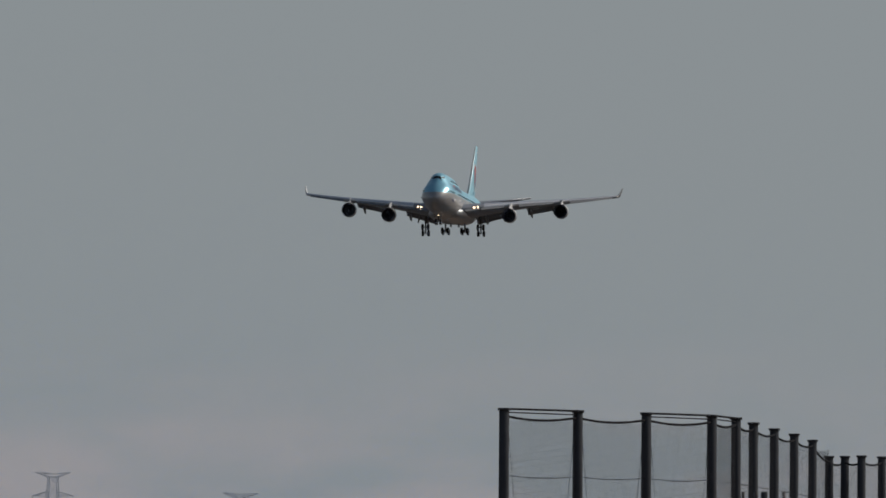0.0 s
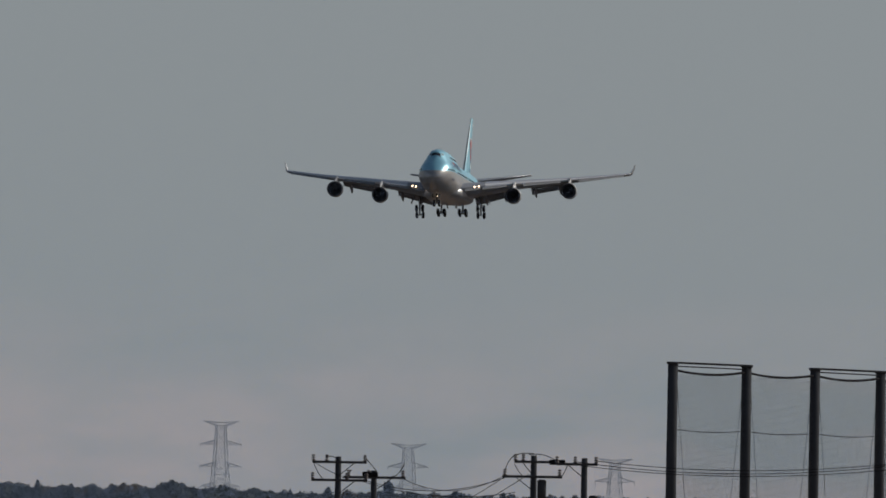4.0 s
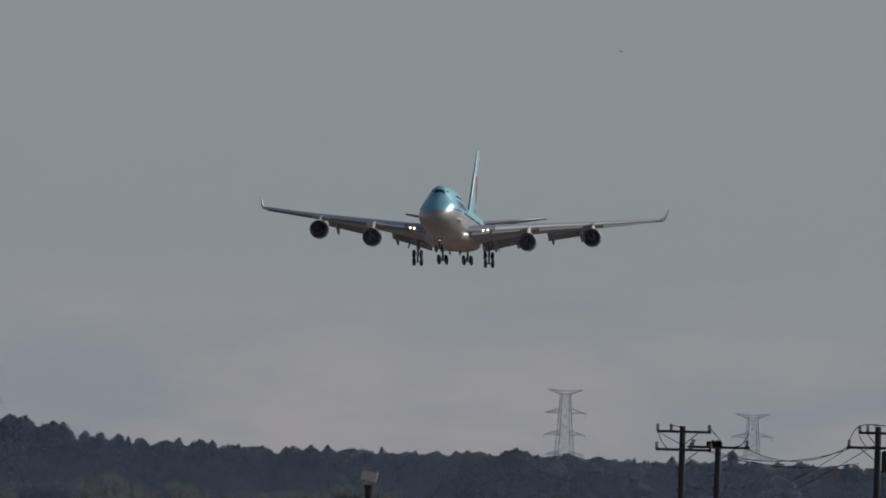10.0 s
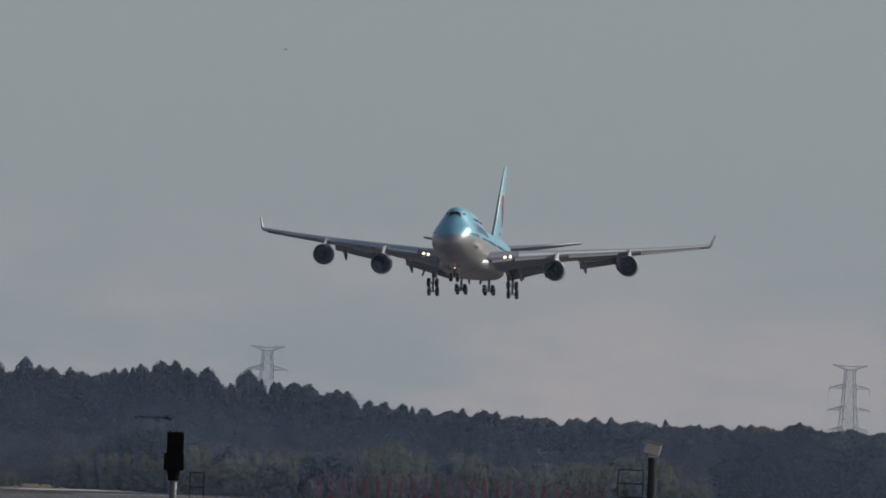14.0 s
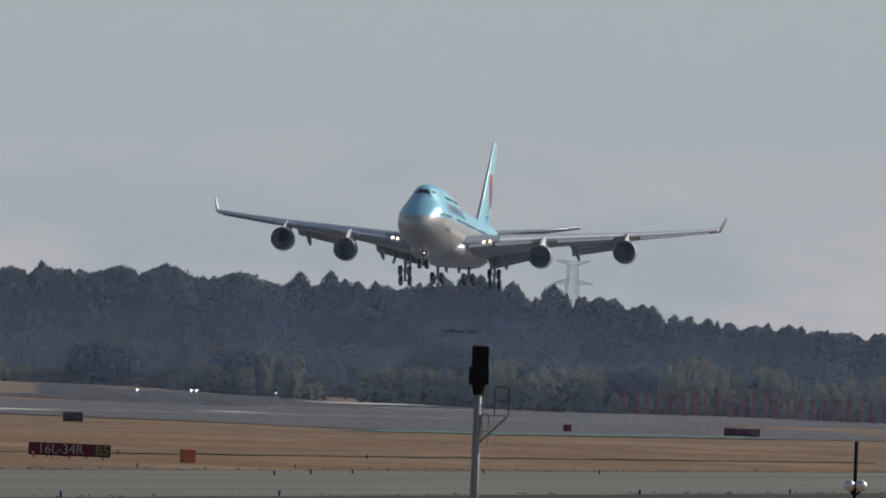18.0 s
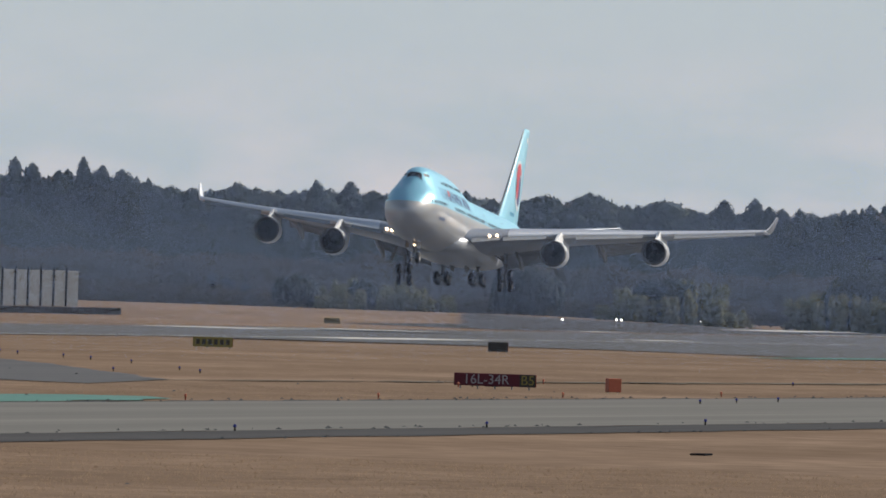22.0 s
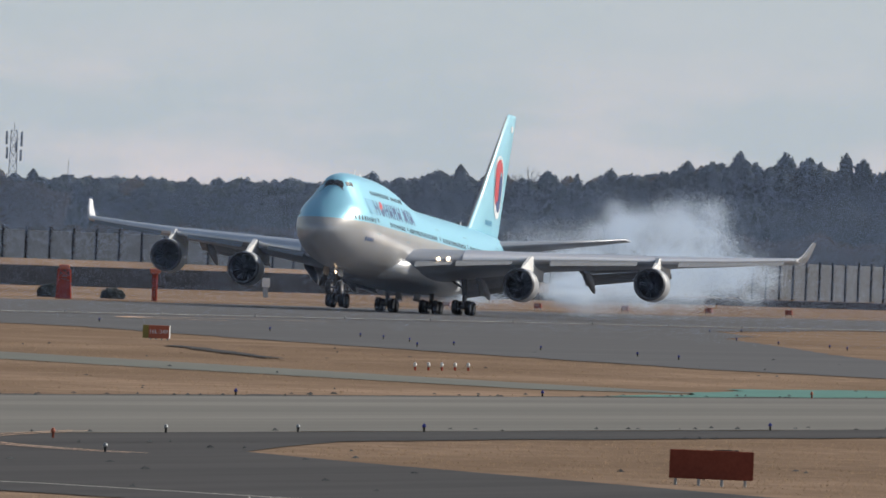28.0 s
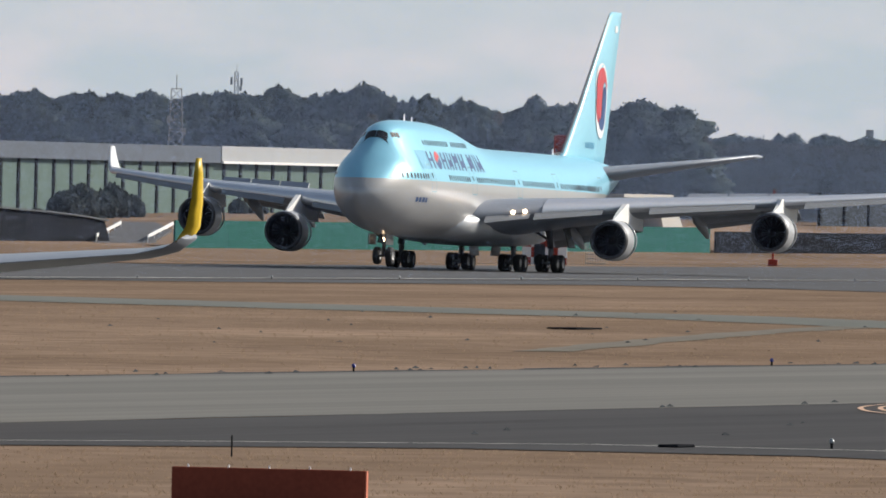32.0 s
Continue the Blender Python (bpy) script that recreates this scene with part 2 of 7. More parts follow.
M = {
    "grass": mottled(mat("dry_grass", (0.222, 0.160, 0.118), 0.95, vary=0.36, size=16, fine=14, stretch=(0.6, 0.3, 1), spec=0.0), (0.160, 0.113, 0.080), 7.0, (0.6, 0.10, 1), 0.7),
    "tuft": leafy("grass_tuft", (0.30, 0.218, 0.150), 0.55, vary=0.16, size=9, island=0.42),
    "concrete": mottled(mat("taxiway_concrete", (0.155, 0.148, 0.130), 0.8, vary=0.19, size=5, fine=5, bump=0.004, stretch=(1, 0.015, 1), spec=0.2), (0.112, 0.106, 0.095), 2.6, (1, 0.006, 1), 0.8),
    "asphalt": mottled(mat("dark_asphalt", (0.036, 0.034, 0.035), 0.85, vary=0.13, size=5, fine=8, bump=0.004, stretch=(1, 0.06, 1), spec=0.15), (0.060, 0.056, 0.055), 2.2, (1, 0.012, 1), 0.6),
    "runway": mottled(mat("runway_asphalt", (0.074, 0.072, 0.073), 0.75, vary=0.13, size=9, fine=7, bump=0.003, stretch=(1, 0.03, 1), spec=0.3), (0.054, 0.052, 0.053), 3.0, (1, 0.010, 1), 0.7),
    "green_paint": mat("green_ground_paint", (0.07, 0.175, 0.15), 0.85, vary=0.12, size=8, bump=0.003, stretch=(1, 0.3, 1), spec=0.25),
    "grey_green": mat("worn_green_road", (0.116, 0.120, 0.104), 0.85, vary=0.12, size=8, bump=0.003, stretch=(1, 0.3, 1), spec=0.25),
    "worn_track": mat("trodden_grass_track", (0.150, 0.134, 0.108), 0.9, vary=0.2, size=6, bump=0.003, stretch=(1, 0.3, 1), spec=0.1),
    "line": mat("faded_white_line", (0.55, 0.52, 0.47), 0.8, vary=0.15, size=2),
    "yellow_line": mat("faded_orange_line", (0.55, 0.36, 0.24), 0.8, vary=0.15, size=2),
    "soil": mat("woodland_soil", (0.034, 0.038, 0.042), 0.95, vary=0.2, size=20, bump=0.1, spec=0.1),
    # cedar and evergreen colours lean blue-grey to imitate distance haze
    "conifer": leafy("haze_blue_cedar_needles", (0.078, 0.098, 0.104), 0.15, island=0.10),
    "broadleaf": leafy("haze_blue_evergreen_leaves", (0.088, 0.106, 0.102), 0.15, island=0.10),
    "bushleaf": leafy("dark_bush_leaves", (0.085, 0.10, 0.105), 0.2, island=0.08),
    "oakleaf": leafy("dark_oak_leaves", (0.062, 0.076, 0.066), 0.15, island=0.12),
    "larch": leafy("golden_brown_larch", (0.150, 0.125, 0.085), 0.2, island=0.12),
    "bamboo": leafy("bamboo_leaves", (0.205, 0.205, 0.13), 0.25, size=9.0, island=0.12),
    "brush": leafy("bare_winter_brush", (0.150, 0.140, 0.125), 0.15, size=9.0, island=0.10),
    "bark": mat("bark", (0.10, 0.092, 0.085), 0.95, vary=0.2, size=1, bump=0.02, spec=0.1),
    "steel": mat("galvanised_steel", (0.36, 0.37, 0.38), 0.5, 0.6, vary=0.1, size=1),
    # pylon steel made paler in its colour to imitate distance haze
    "pylon": mat("haze_paled_pylon_steel", (0.68, 0.70, 0.74), 0.8, 0.0, vary=0.05, size=5),
    "pole": mat("dark_pole_concrete", (0.075, 0.077, 0.084), 0.9, vary=0.12, size=0.8, bump=0.01, spec=0.0),
    "mast_far": mat("weathered_zinc_lattice", (0.30, 0.31, 0.33), 0.7, 0.0, vary=0.08, size=1, spec=0.2),
    "pole_grey": mat("mast_grey_paint", (0.24, 0.24, 0.245), 0.6, 0.1, vary=0.08, size=0.6),
    "black": mat("black_paint", (0.013, 0.013, 0.015), 0.8, vary=0.15, size=0.5, spec=0.1),
    "rubber": mat("tyre_rubber", (0.022, 0.022, 0.024), 0.85, vary=0.15, size=0.4, bump=0.004),
    "insulator": mat("glazed_insulator", (0.10, 0.075, 0.07), 0.3, vary=0.1, size=0.1),
    "wire": mat("cable_black", (0.03, 0.03, 0.033), 0.7, vary=0.1, size=1, spec=0.0),
    "red": mat("red_paint", (0.30, 0.05, 0.035), 0.6, vary=0.12, size=0.8, spec=0.0),
    "red_back": mat("sign_back_red_brown", (0.215, 0.062, 0.042), 0.65, vary=0.13, size=0.9, bump=0.003, spec=0.0),
    "orange": mat("orange_red_paint", (0.48, 0.13, 0.07), 0.6, vary=0.1, size=0.6),
    "white": mat("white_paint", (0.72, 0.71, 0.69), 0.55, vary=0.06, size=0.8),
    "sign_red": mat("sign_face_red", (0.13, 0.032, 0.045), 0.7, vary=0.08, size=0.5, spec=0.2),
    "sign_black": mat("sign_face_black", (0.03, 0.03, 0.028), 0.5, vary=0.1, size=0.5),
    "sign_yellow": mat("sign_face_yellow", (0.26, 0.21, 0.05), 0.5, vary=0.1, size=0.5),
    "ink_white": mat("sign_letter_white", (0.40, 0.36, 0.38), 0.5, vary=0.05, size=0.3),
    "ink_dark": mat("sign_letter_dark", (0.05, 0.045, 0.03), 0.5, vary=0.05, size=0.3),
    "fence": mat("grey_fence_panel", (0.050, 0.058, 0.070), 0.8, vary=0.1, size=3, spec=0.0),
    "fence_post": mat("dark_fence_post", (0.024, 0.027, 0.032), 0.7, vary=0.1, size=1, spec=0.0),
    "dark_wall": mat("dark_low_wall", (0.016, 0.017, 0.020), 0.9, vary=0.15, size=4, spec=0.0),
    "green_wall": mat("green_site_fence", (0.030, 0.098, 0.088), 0.75, vary=0.1, size=3, spec=0.0),
    "green_panel": mat("pale_green_panel", (0.118, 0.160, 0.146), 0.7, vary=0.08, size=2.5, spec=0.0),
    "roof_grey": mat("grey_roof_band", (0.12, 0.135, 0.16), 0.7, vary=0.06, size=4, spec=0.0),
    "roof_white": mat("white_roof_band", (0.36, 0.37, 0.38), 0.6, vary=0.06, size=4, spec=0.0),
    "shed": mat("weathered_shed_wall", (0.098, 0.102, 0.106), 0.8, vary=0.1, size=3, spec=0.0),
    "pale_concrete": mat("pale_concrete", (0.42, 0.40, 0.37), 0.85, vary=0.1, size=2, spec=0.0),
    "blue_lens": mat("blue_lens", (0.03, 0.035, 0.22), 0.25, vary=0.05, size=0.2),
    "smoke": leafy("tyre_smoke", (0.64, 0.73, 0.84), 0.5, vary=0.02, island=0.0),
    # bluish colour of the added threads that imitate distance haze
    "haze": leafy("haze_veil_threads", (0.44, 0.58, 0.88), 0.5, vary=0.02, island=0.0),
    "lit": glow("lamp_lit", (1.0, 0.72, 0.46), 9.0),
    "lit_far": glow("far_lamp_lit", (1.0, 0.97, 0.9), 4.0),
    # aircraft
    "hull": two_tone("sky_blue_and_silver_paint", (0.250, 0.570, 0.720), (0.40, 0.395, 0.385), (0.42, 0.42, 0.425), 5.95, 5.25),
    "sky_blue": mat("sky_blue_paint", (0.270, 0.560, 0.680), 0.3, vary=0.03, size=5),
    "wing": mat("grey_wing_paint", (0.27, 0.29, 0.33), 0.38, 0.1, vary=0.06, size=3),
    "wing_dark": mat("flap_grey_paint", (0.19, 0.20, 0.215), 0.5, 0.2, vary=0.1, size=2),
    "bare": mat("polished_edge_metal", (0.66, 0.67, 0.70), 0.34, 0.7, vary=0.04, size=2),
    "lip": mat("dull_lip_metal", (0.07, 0.07, 0.075), 0.5, 0.4, vary=0.05, size=1),
    "nacelle": mat("nacelle_silver_paint", (0.48, 0.49, 0.50), 0.3, 0.35, vary=0.04, size=1.5),
    # near black: shade inside the inlets is put into duct and fan colour
    "duct": mat("engine_duct_shade_black", (0.008, 0.008, 0.009), 0.7, 0.2, vary=0.1, size=0.5),
    "fan": mat("fan_metal_shade_black", (0.009, 0.009, 0.010), 0.6, 0.3, vary=0.1, size=0.3),
    "glass": mat("dark_cockpit_glass", (0.012, 0.014, 0.017), 0.25, vary=0.05, size=0.5),
    "window": mat("cabin_window", (0.035, 0.055, 0.075), 0.2, vary=0.05, size=0.3),
    "deep_blue": mat("deeper_blue_paint", (0.150, 0.390, 0.540), 0.35, 0.2, vary=0.04, size=2),
    "seam": mat("panel_seam", (0.20, 0.36, 0.43), 0.6, vary=0.05, size=0.5),
    "navy": mat("navy_livery_paint", (0.018, 0.062, 0.185), 0.35, vary=0.05, size=1),
    "livery_red": mat("red_livery_paint", (0.52, 0.05, 0.06), 0.35, vary=0.05, size=1),
    "livery_white": mat("white_livery_paint", (0.78, 0.78, 0.78), 0.35, vary=0.03, size=1),
    "gear": mat("gear_leg_grey", (0.13, 0.13, 0.135), 0.45, 0.3, vary=0.1, size=0.4),
    "gear_dark": mat("gear_door_grey", (0.06, 0.062, 0.066), 0.5, 0.2, vary=0.1, size=0.6),
    "hub": mat("wheel_hub_alloy", (0.33, 0.33, 0.33), 0.45, 0.5, vary=0.08, size=0.2),
    "yellow_wing": mat("yellow_winglet_paint", (0.62, 0.42, 0.02), 0.4, vary=0.06, size=1),
}


# ---- mesh helpers ----
def put(name, bm, material, parent=None, label="", smooth=False):
    me = bpy.data.meshes.new(name)
    if smooth:
        for f in bm.faces:
            f.smooth = True
    bm.to_mesh(me)
    bm.free()
    mats = material if isinstance(material, (list, tuple)) else [material]
    for m in mats:
        me.materials.append(M[m] if isinstance(m, str) else m)
    ob = new(name, me)
    if parent:
        ob.parent = parent
    if label:
        ob["label"] = label
    return ob


def part(name, bm, material, parent, label="", smooth=False):
    return put(name, bm, material, parent, label, smooth)


def same(name, ob, parent, m):
    """Another part on the same mesh."""
    o = new(name, ob.data)
    o.parent = parent
    o.matrix_basis = m
    if "label" in ob:
        o["label"] = ob["label"]
    return o


def thing(name, at=(0, 0, 0), label="", category="", group="", turn=0.0):
    e = new(name)
    e.empty_display_size = 0.3
    e.matrix_basis = pose(*at, 0, 0, turn)
    return tagged(e, label, category, group)


def raw(name, verts, faces, material, parent=None, label=""):
    me = bpy.data.meshes.new(name)
    me.from_pydata([tuple(v) for v in verts], [], [tuple(f) for f in faces])
    me.materials.append(M[material])
    ob = new(name, me)
    if parent:
        ob.parent = parent
    if label:
        ob["label"] = label
    return ob


def box(bm, c, s, turn=None, bev=0.0):
    r = bmesh.ops.create_cube(bm, size=1.0, matrix=Matrix.Translation(c) @ (turn or Matrix()) @ Matrix.Diagonal((*s, 1)))
    if bev:
        es = list({e for v in r["verts"] for e in v.link_edges})
        bmesh.ops.bevel(bm, geom=es, offset=bev, segments=1, affect="EDGES")
    return bm


def rod(bm, a, b, r1, r2=None, n=8, caps=True):
    a, b = Vector(a), Vector(b)
    d = b - a
    q = Vector((0, 0, 1)).rotation_difference(d.normalized()).to_matrix().to_4x4()
    bmesh.ops.create_cone(bm, cap_ends=caps, segments=n, radius1=r1, radius2=r1 if r2 is None else r2, depth=d.length,
                          matrix=Matrix.Translation((a + b) / 2) @ q)
    return bm


def loft(bm, rings, close=True, cap=True):
    vs = [[bm.verts.new(p) for p in r] for r in rings]
    n = len(vs[0])
    for a, b in zip(vs, vs[1:]):
        for i in range(n if close else n - 1):
            j = (i + 1) % n
            bm.faces.new((a[i], a[j], b[j], b[i]))
    if cap:
        bm.faces.new(vs[0][::-1])
        bm.faces.new(vs[-1])
    bmesh.ops.recalc_face_normals(bm, faces=bm.faces[:])
    return bm


def lathe(bm, prof, n=28, axis="y", at=(0, 0, 0)):
    """Rings round the y axis: (distance along, radius)."""
    rings = []
    for d, r in prof:
        ring = []
        for i in range(n):
            a = 2 * math.pi * i / n
            c, s = r * math.cos(a), r * math.sin(a)
            p = (c, d, s) if axis == "y" else ((d, c, s) if axis == "x" else (c, s, d))
            ring.append(Vector(p) + Vector(at))
        rings.append(ring)
    return loft(bm, rings, cap=False)


def lerp(x, xs, ys):
    return float(np.interp(x, xs, ys))
# seconds, shift across the line, nose along the line, wheels height, nose up, bank, crab
RUN_X = -350.98
FLIGHT = [
    (0, -1.01, 3771.2, 75.16, 2.52, 0.22, -1.60),
    (0.5, -0.85, 3725.9, 73.11, 2.49, 0.10, -1.35),
    (1, -0.52, 3680.8, 71.27, 2.46, 0.12, -1.11),
    (1.5, -0.10, 3636.1, 69.59, 2.43, 0.07, -0.89),
    (2, 0.29, 3591.6, 68.05, 2.39, 0.13, -0.69),
    (2.5, 0.81, 3547.6, 66.90, 2.34, 0.23, -0.53),
    (3, 1.17, 3503.9, 65.72, 2.29, -0.16, -0.36),
    (3.5, 1.39, 3460.4, 64.60, 2.24, -0.61, -0.17),
    (5.5, 1.19, 3290.0, 57.27, 2.23, 0.74, 0.81),
    (6, 0.98, 3248.1, 55.35, 2.29, 0.38, 1.00),
    (6.5, 0.50, 3206.2, 53.25, 2.37, 0.33, 1.18),
    (7, 0.14, 3164.6, 51.50, 2.47, 0.89, 1.33),
    (7.5, 0.02, 3123.6, 49.59, 2.56, 1.43, 1.44),
    (8, -0.01, 3082.9, 47.98, 2.64, 1.96, 1.53),
    (8.5, -0.23, 3042.0, 46.36, 2.68, 2.34, 1.61),
    (9, -0.30, 3001.6, 44.61, 2.70, 2.10, 1.66),
    (9.5, -0.18, 2961.5, 43.29, 2.68, 1.18, 1.68),
    (10, -0.09, 2921.4, 41.72, 2.58, 0.30, 1.68),
    (10.5, 0.11, 2881.7, 40.48, 2.43, 0.02, 1.67),
    (11, 0.14, 2841.9, 39.07, 2.33, 0.08, 1.66),
    (11.5, 0.23, 2802.5, 37.58, 2.30, 0.49, 1.67),
    (12, 0.25, 2763.1, 35.80, 2.31, 1.20, 1.68),
    (12.5, 0.24, 2723.8, 34.20, 2.35, 1.64, 1.68),
    (13, 0.19, 2684.5, 32.28, 2.41, 1.21, 1.66),
    (13.5, 0.51, 2645.9, 30.43, 2.46, -0.03, 1.61),
    (15.5, 0.91, 2491.2, 23.94, 2.67, 0.66, 1.42),
    (16, 1.22, 2453.6, 21.97, 2.74, -0.08, 1.33),
    (16.5, 1.33, 2415.8, 20.37, 2.85, -0.82, 1.25),
    (17, 1.04, 2377.7, 18.66, 2.97, -1.50, 1.17),
    (17.5, 0.97, 2340.1, 16.90, 3.03, -1.21, 1.05),
    (18, 0.94, 2302.6, 15.43, 2.99, -0.06, 0.92),
    (18.5, 0.66, 2264.5, 14.21, 2.85, 1.42, 0.78),
    (19, 0.64, 2226.9, 13.06, 2.70, 1.54, 0.62),
    (19.5, 0.73, 2189.6, 11.72, 2.64, 0.78, 0.43),
    (20, 0.72, 2152.4, 10.16, 2.77, -0.20, 0.23),
    (20.5, 0.65, 2115.3, 8.84, 3.10, -0.66, 0.02),
    (21, 0.44, 2078.3, 7.19, 3.55, -0.10, -0.19),
    (21.5, 0.20, 2041.4, 6.09, 3.95, 1.00, -0.39),
    (22, -0.07, 2004.5, 4.89, 4.23, 1.53, -0.59),
    (22.5, -0.17, 1967.8, 4.14, 4.38, 1.60, -0.79),
    (23, -0.20, 1931.3, 3.48, 4.47, 1.81, -0.98),
    (23.5, -0.24, 1894.8, 2.69, 4.58, 1.90, -1.14),
    (24, -0.25, 1858.4, 1.90, 4.74, 1.54, -1.26),
    (24.5, -0.31, 1822.0, 1.34, 4.90, 1.31, -1.34),
    (25, -0.42, 1785.8, 0.67, 5.02, 1.52, -1.34),
    (25.5, -0.45, 1750.0, 0.06, 5.05, 1.75, -1.30),
    (27.5, -1.02, 1606.3, -0.66, 3.61, 1.14, -1.00),
    (28, -1.21, 1570.8, -0.73, 3.28, 1.07, -0.77),
    (28.5, -1.33, 1535.7, -0.73, 2.96, 0.75, -0.52),
    (29, -1.39, 1500.8, -0.73, 2.58, 0.72, -0.24),
    (29.5, -1.27, 1466.4, -0.73, 2.14, 0.78, -0.04),
    (30, -1.11, 1432.2, -0.73, 1.70, 0.65, 0.00),
    (30.5, -0.98, 1398.0, -0.73, 1.32, 0.41, -0.10),
    (31, -0.77, 1364.4, -0.73, 1.05, 0.06, -0.28),
    (31.5, -0.54, 1331.1, -0.73, 0.89, 0.16, -0.39),
    (32, -0.32, 1298.0, -0.73, 0.81, 0.34, -0.39),
]


# ---- ground ----
WOOD_Y = 3300.0       # the wood's edge faces the airfield across the runway's end


def woods_top(th):
    """Height of the closed tree tops at the wood's edge, by the direction in degrees."""
    return lerp(th, (4.0, 6.0, 7.0, 7.4, 7.8, 8.0, 8.25, 8.5, 8.65, 8.72, 8.9, 9.2, 9.5, 10.1, 10.5, 10.75, 10.95, 11.3, 11.45, 11.55, 11.7, 12.0, 12.3, 12.6, 12.75, 13.3, 13.45, 13.52, 13.6, 13.72, 13.9, 14.12, 14.2, 14.35, 14.6, 14.75, 14.9, 15.1, 15.4, 15.6, 16.2, 17),
                (12.0, 12.6, 13.0, 13.3, 14.0, 15.8, 17.4, 18.8, 17.6, 16.6, 18.2, 18.6, 18.8, 19.2, 19.2, 20.2, 20.4, 21.2, 20.4, 19.0, 17.4, 17.0, 16.2, 15.2, 14.8, 13.9, 13.6, 14.9, 15.9, 15.9, 15.5, 15.2, 18.2, 19.3, 19.0, 17.8, 19.5, 20.0, 20.6, 19.5, 19.3, 19.2))


def land(x, y):
    d = -x
    z = lerp(d, (0, 200, 310, 381, 392, 440, 460, 474, 482), (0, 0, -0.8, -0.8, -1.2, -0.9, -0.3, 0.0, 0.0))
    if 1500 < y < 2300 and d > 445:
        z += 2.0 * lerp(d, (447, 466), (0, 1)) * lerp(y, (1780, 1860, 2000, 2150, 2330), (0.5, 1, 1, 0.8, 0.1))
    return z


def sheet(name, xs, ys, lift, material, fn=land):
    v = [(x, y, fn(x, y) + lift) for x in xs for y in ys]
    n = len(ys)
    f = [(i * n + j, (i + 1) * n + j, (i + 1) * n + j + 1, i * n + j + 1) for i in range(len(xs) - 1) for j in range(n - 1)]
    ob = raw(name, v, f, material)
    for p in ob.data.polygons:
        p.use_smooth = True
    return ob


gx = [600, 200, 50, 0, -40, -80, -110, -150, -200, -230, -260, -290, -310, -340, -381, -392, -420, -440, -445, -452, -460, -466, -474,
      -482, -500, -520, -540, -560, -590, -620, -650, -700, -900, -1400]
gy = [-500, -100, 200] + list(range(300, 4901, 50))
ground = tagged(sheet("ground", gx, gy, 0, "grass"), "tan winter grass of an airfield with worn patches", "ground", kind="structure")
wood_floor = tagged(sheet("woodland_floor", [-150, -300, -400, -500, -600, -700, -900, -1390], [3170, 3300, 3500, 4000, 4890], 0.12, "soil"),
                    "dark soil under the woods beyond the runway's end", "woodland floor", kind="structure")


def strip(name, pts, material, lift, label, category, kind="structure", rag=0.0):
    """A flat band: rows of (left x, y, right x, y)."""
    v, f = [], []
    if rag:
        fine = []
        for p, q in zip(pts, pts[1:]):
            n = max(1, int(abs(q[1] - p[1]) / 4))
            fine += [tuple(u + (w - u) * i / n for u, w in zip(p, q)) for i in range(n)]
        pts = [(a + noise.noise(Vector((b * 0.11, 1.0, rag))) * rag, b, c + noise.noise(Vector((d * 0.11, 9.0, rag))) * rag, d) for a, b, c, d in fine + [pts[-1]]]
    for a, b, c, d in pts:
        for k in range(5):
            x, y = a + (c - a) * k / 4, b + (d - b) * k / 4
            v.append((x, y, land(x, y) + lift))
    for i in range(len(pts) - 1):
        for k in range(4):
            f.append((i * 5 + k, i * 5 + k + 1, i * 5 + k + 6, i * 5 + k + 5))
    return tagged(raw(name, v, f, material), label, category, kind=kind)


def band(x0, x1, y0, y1, step=60):
    n = max(1, int((y1 - y0) / step))
    return [(x0, y0 + (y1 - y0) * i / n, x1, y0 + (y1 - y0) * i / n) for i in range(n + 1)]


strip("runway", band(-384, -318, -300, 2690), "runway", 0.05, "grey asphalt runway with a worn surface", "runway")
strip("runway_edge_line", band(-320.6, -319.7, 100, 2300), "line", 0.08, "faded white line along the runway edge", "runway line")
strip("runway_far_line", band(-382.2, -381.3, 100, 2300), "line", 0.08, "faded white line along the runway edge", "runway line")
strip("taxiway", band(-144.0, -118.0, 100, 2600), "concrete", 0.03, "pale concrete taxiway beside dry grass", "taxiway", rag=0.25)
strip("taxiway_shoulder", band(-118.0, -112.6, 100, 2600), "asphalt", 0.024, "dark asphalt shoulder of the taxiway", "shoulder", rag=0.55)
strip("taxiway_far_shoulder", band(-145.1, -144.0, 100, 2600), "asphalt", 0.024, "dark asphalt shoulder of the taxiway", "shoulder", rag=1.1)
# angled exit between the runway and the taxiway
strip("exit_taxiway", [(-318, 1080, -318, 1620), (-300, 1165, -300, 1480), (-285, 1150, -275, 1370), (-262, 1105, -265, 1310), (-230, 1010, -235, 1180),
                       (-200, 925, -208, 1062), (-178, 880, -183, 962), (-166, 868, -172, 918)],
      "runway", 0.03, "grey asphalt exit taxiway curving from the runway", "taxiway", rag=1.0)
strip("service_road", [(-268, 872, -262, 896), (-228, 815, -221, 838), (-197, 775, -190, 794), (-170, 738, -164, 754), (-152, 716, -148, 732)],
      "grey_green", 0.022, "worn grey-green strip across the dry grass", "road", rag=0.5)
strip("service_track", [(-160.6, 612, -159.4, 615.5), (-169.8, 662, -168.6, 666), (-180.4, 722.5, -179.2, 727), (-187.6, 770, -186.2, 776)],
      "worn_track", 0.018, "worn grey-green strip across the dry grass", "road", rag=0.4)
strip("green_patch", [(-144.6, 695, -145.5, 703), (-144.6, 708, -149, 732), (-145, 740, -153, 762), (-145.5, 765, -152.5, 790), (-147, 785, -150, 795)],
      "green_paint", 0.036, "turquoise-green painted ground beside the taxiway", "painted ground", rag=1.2)
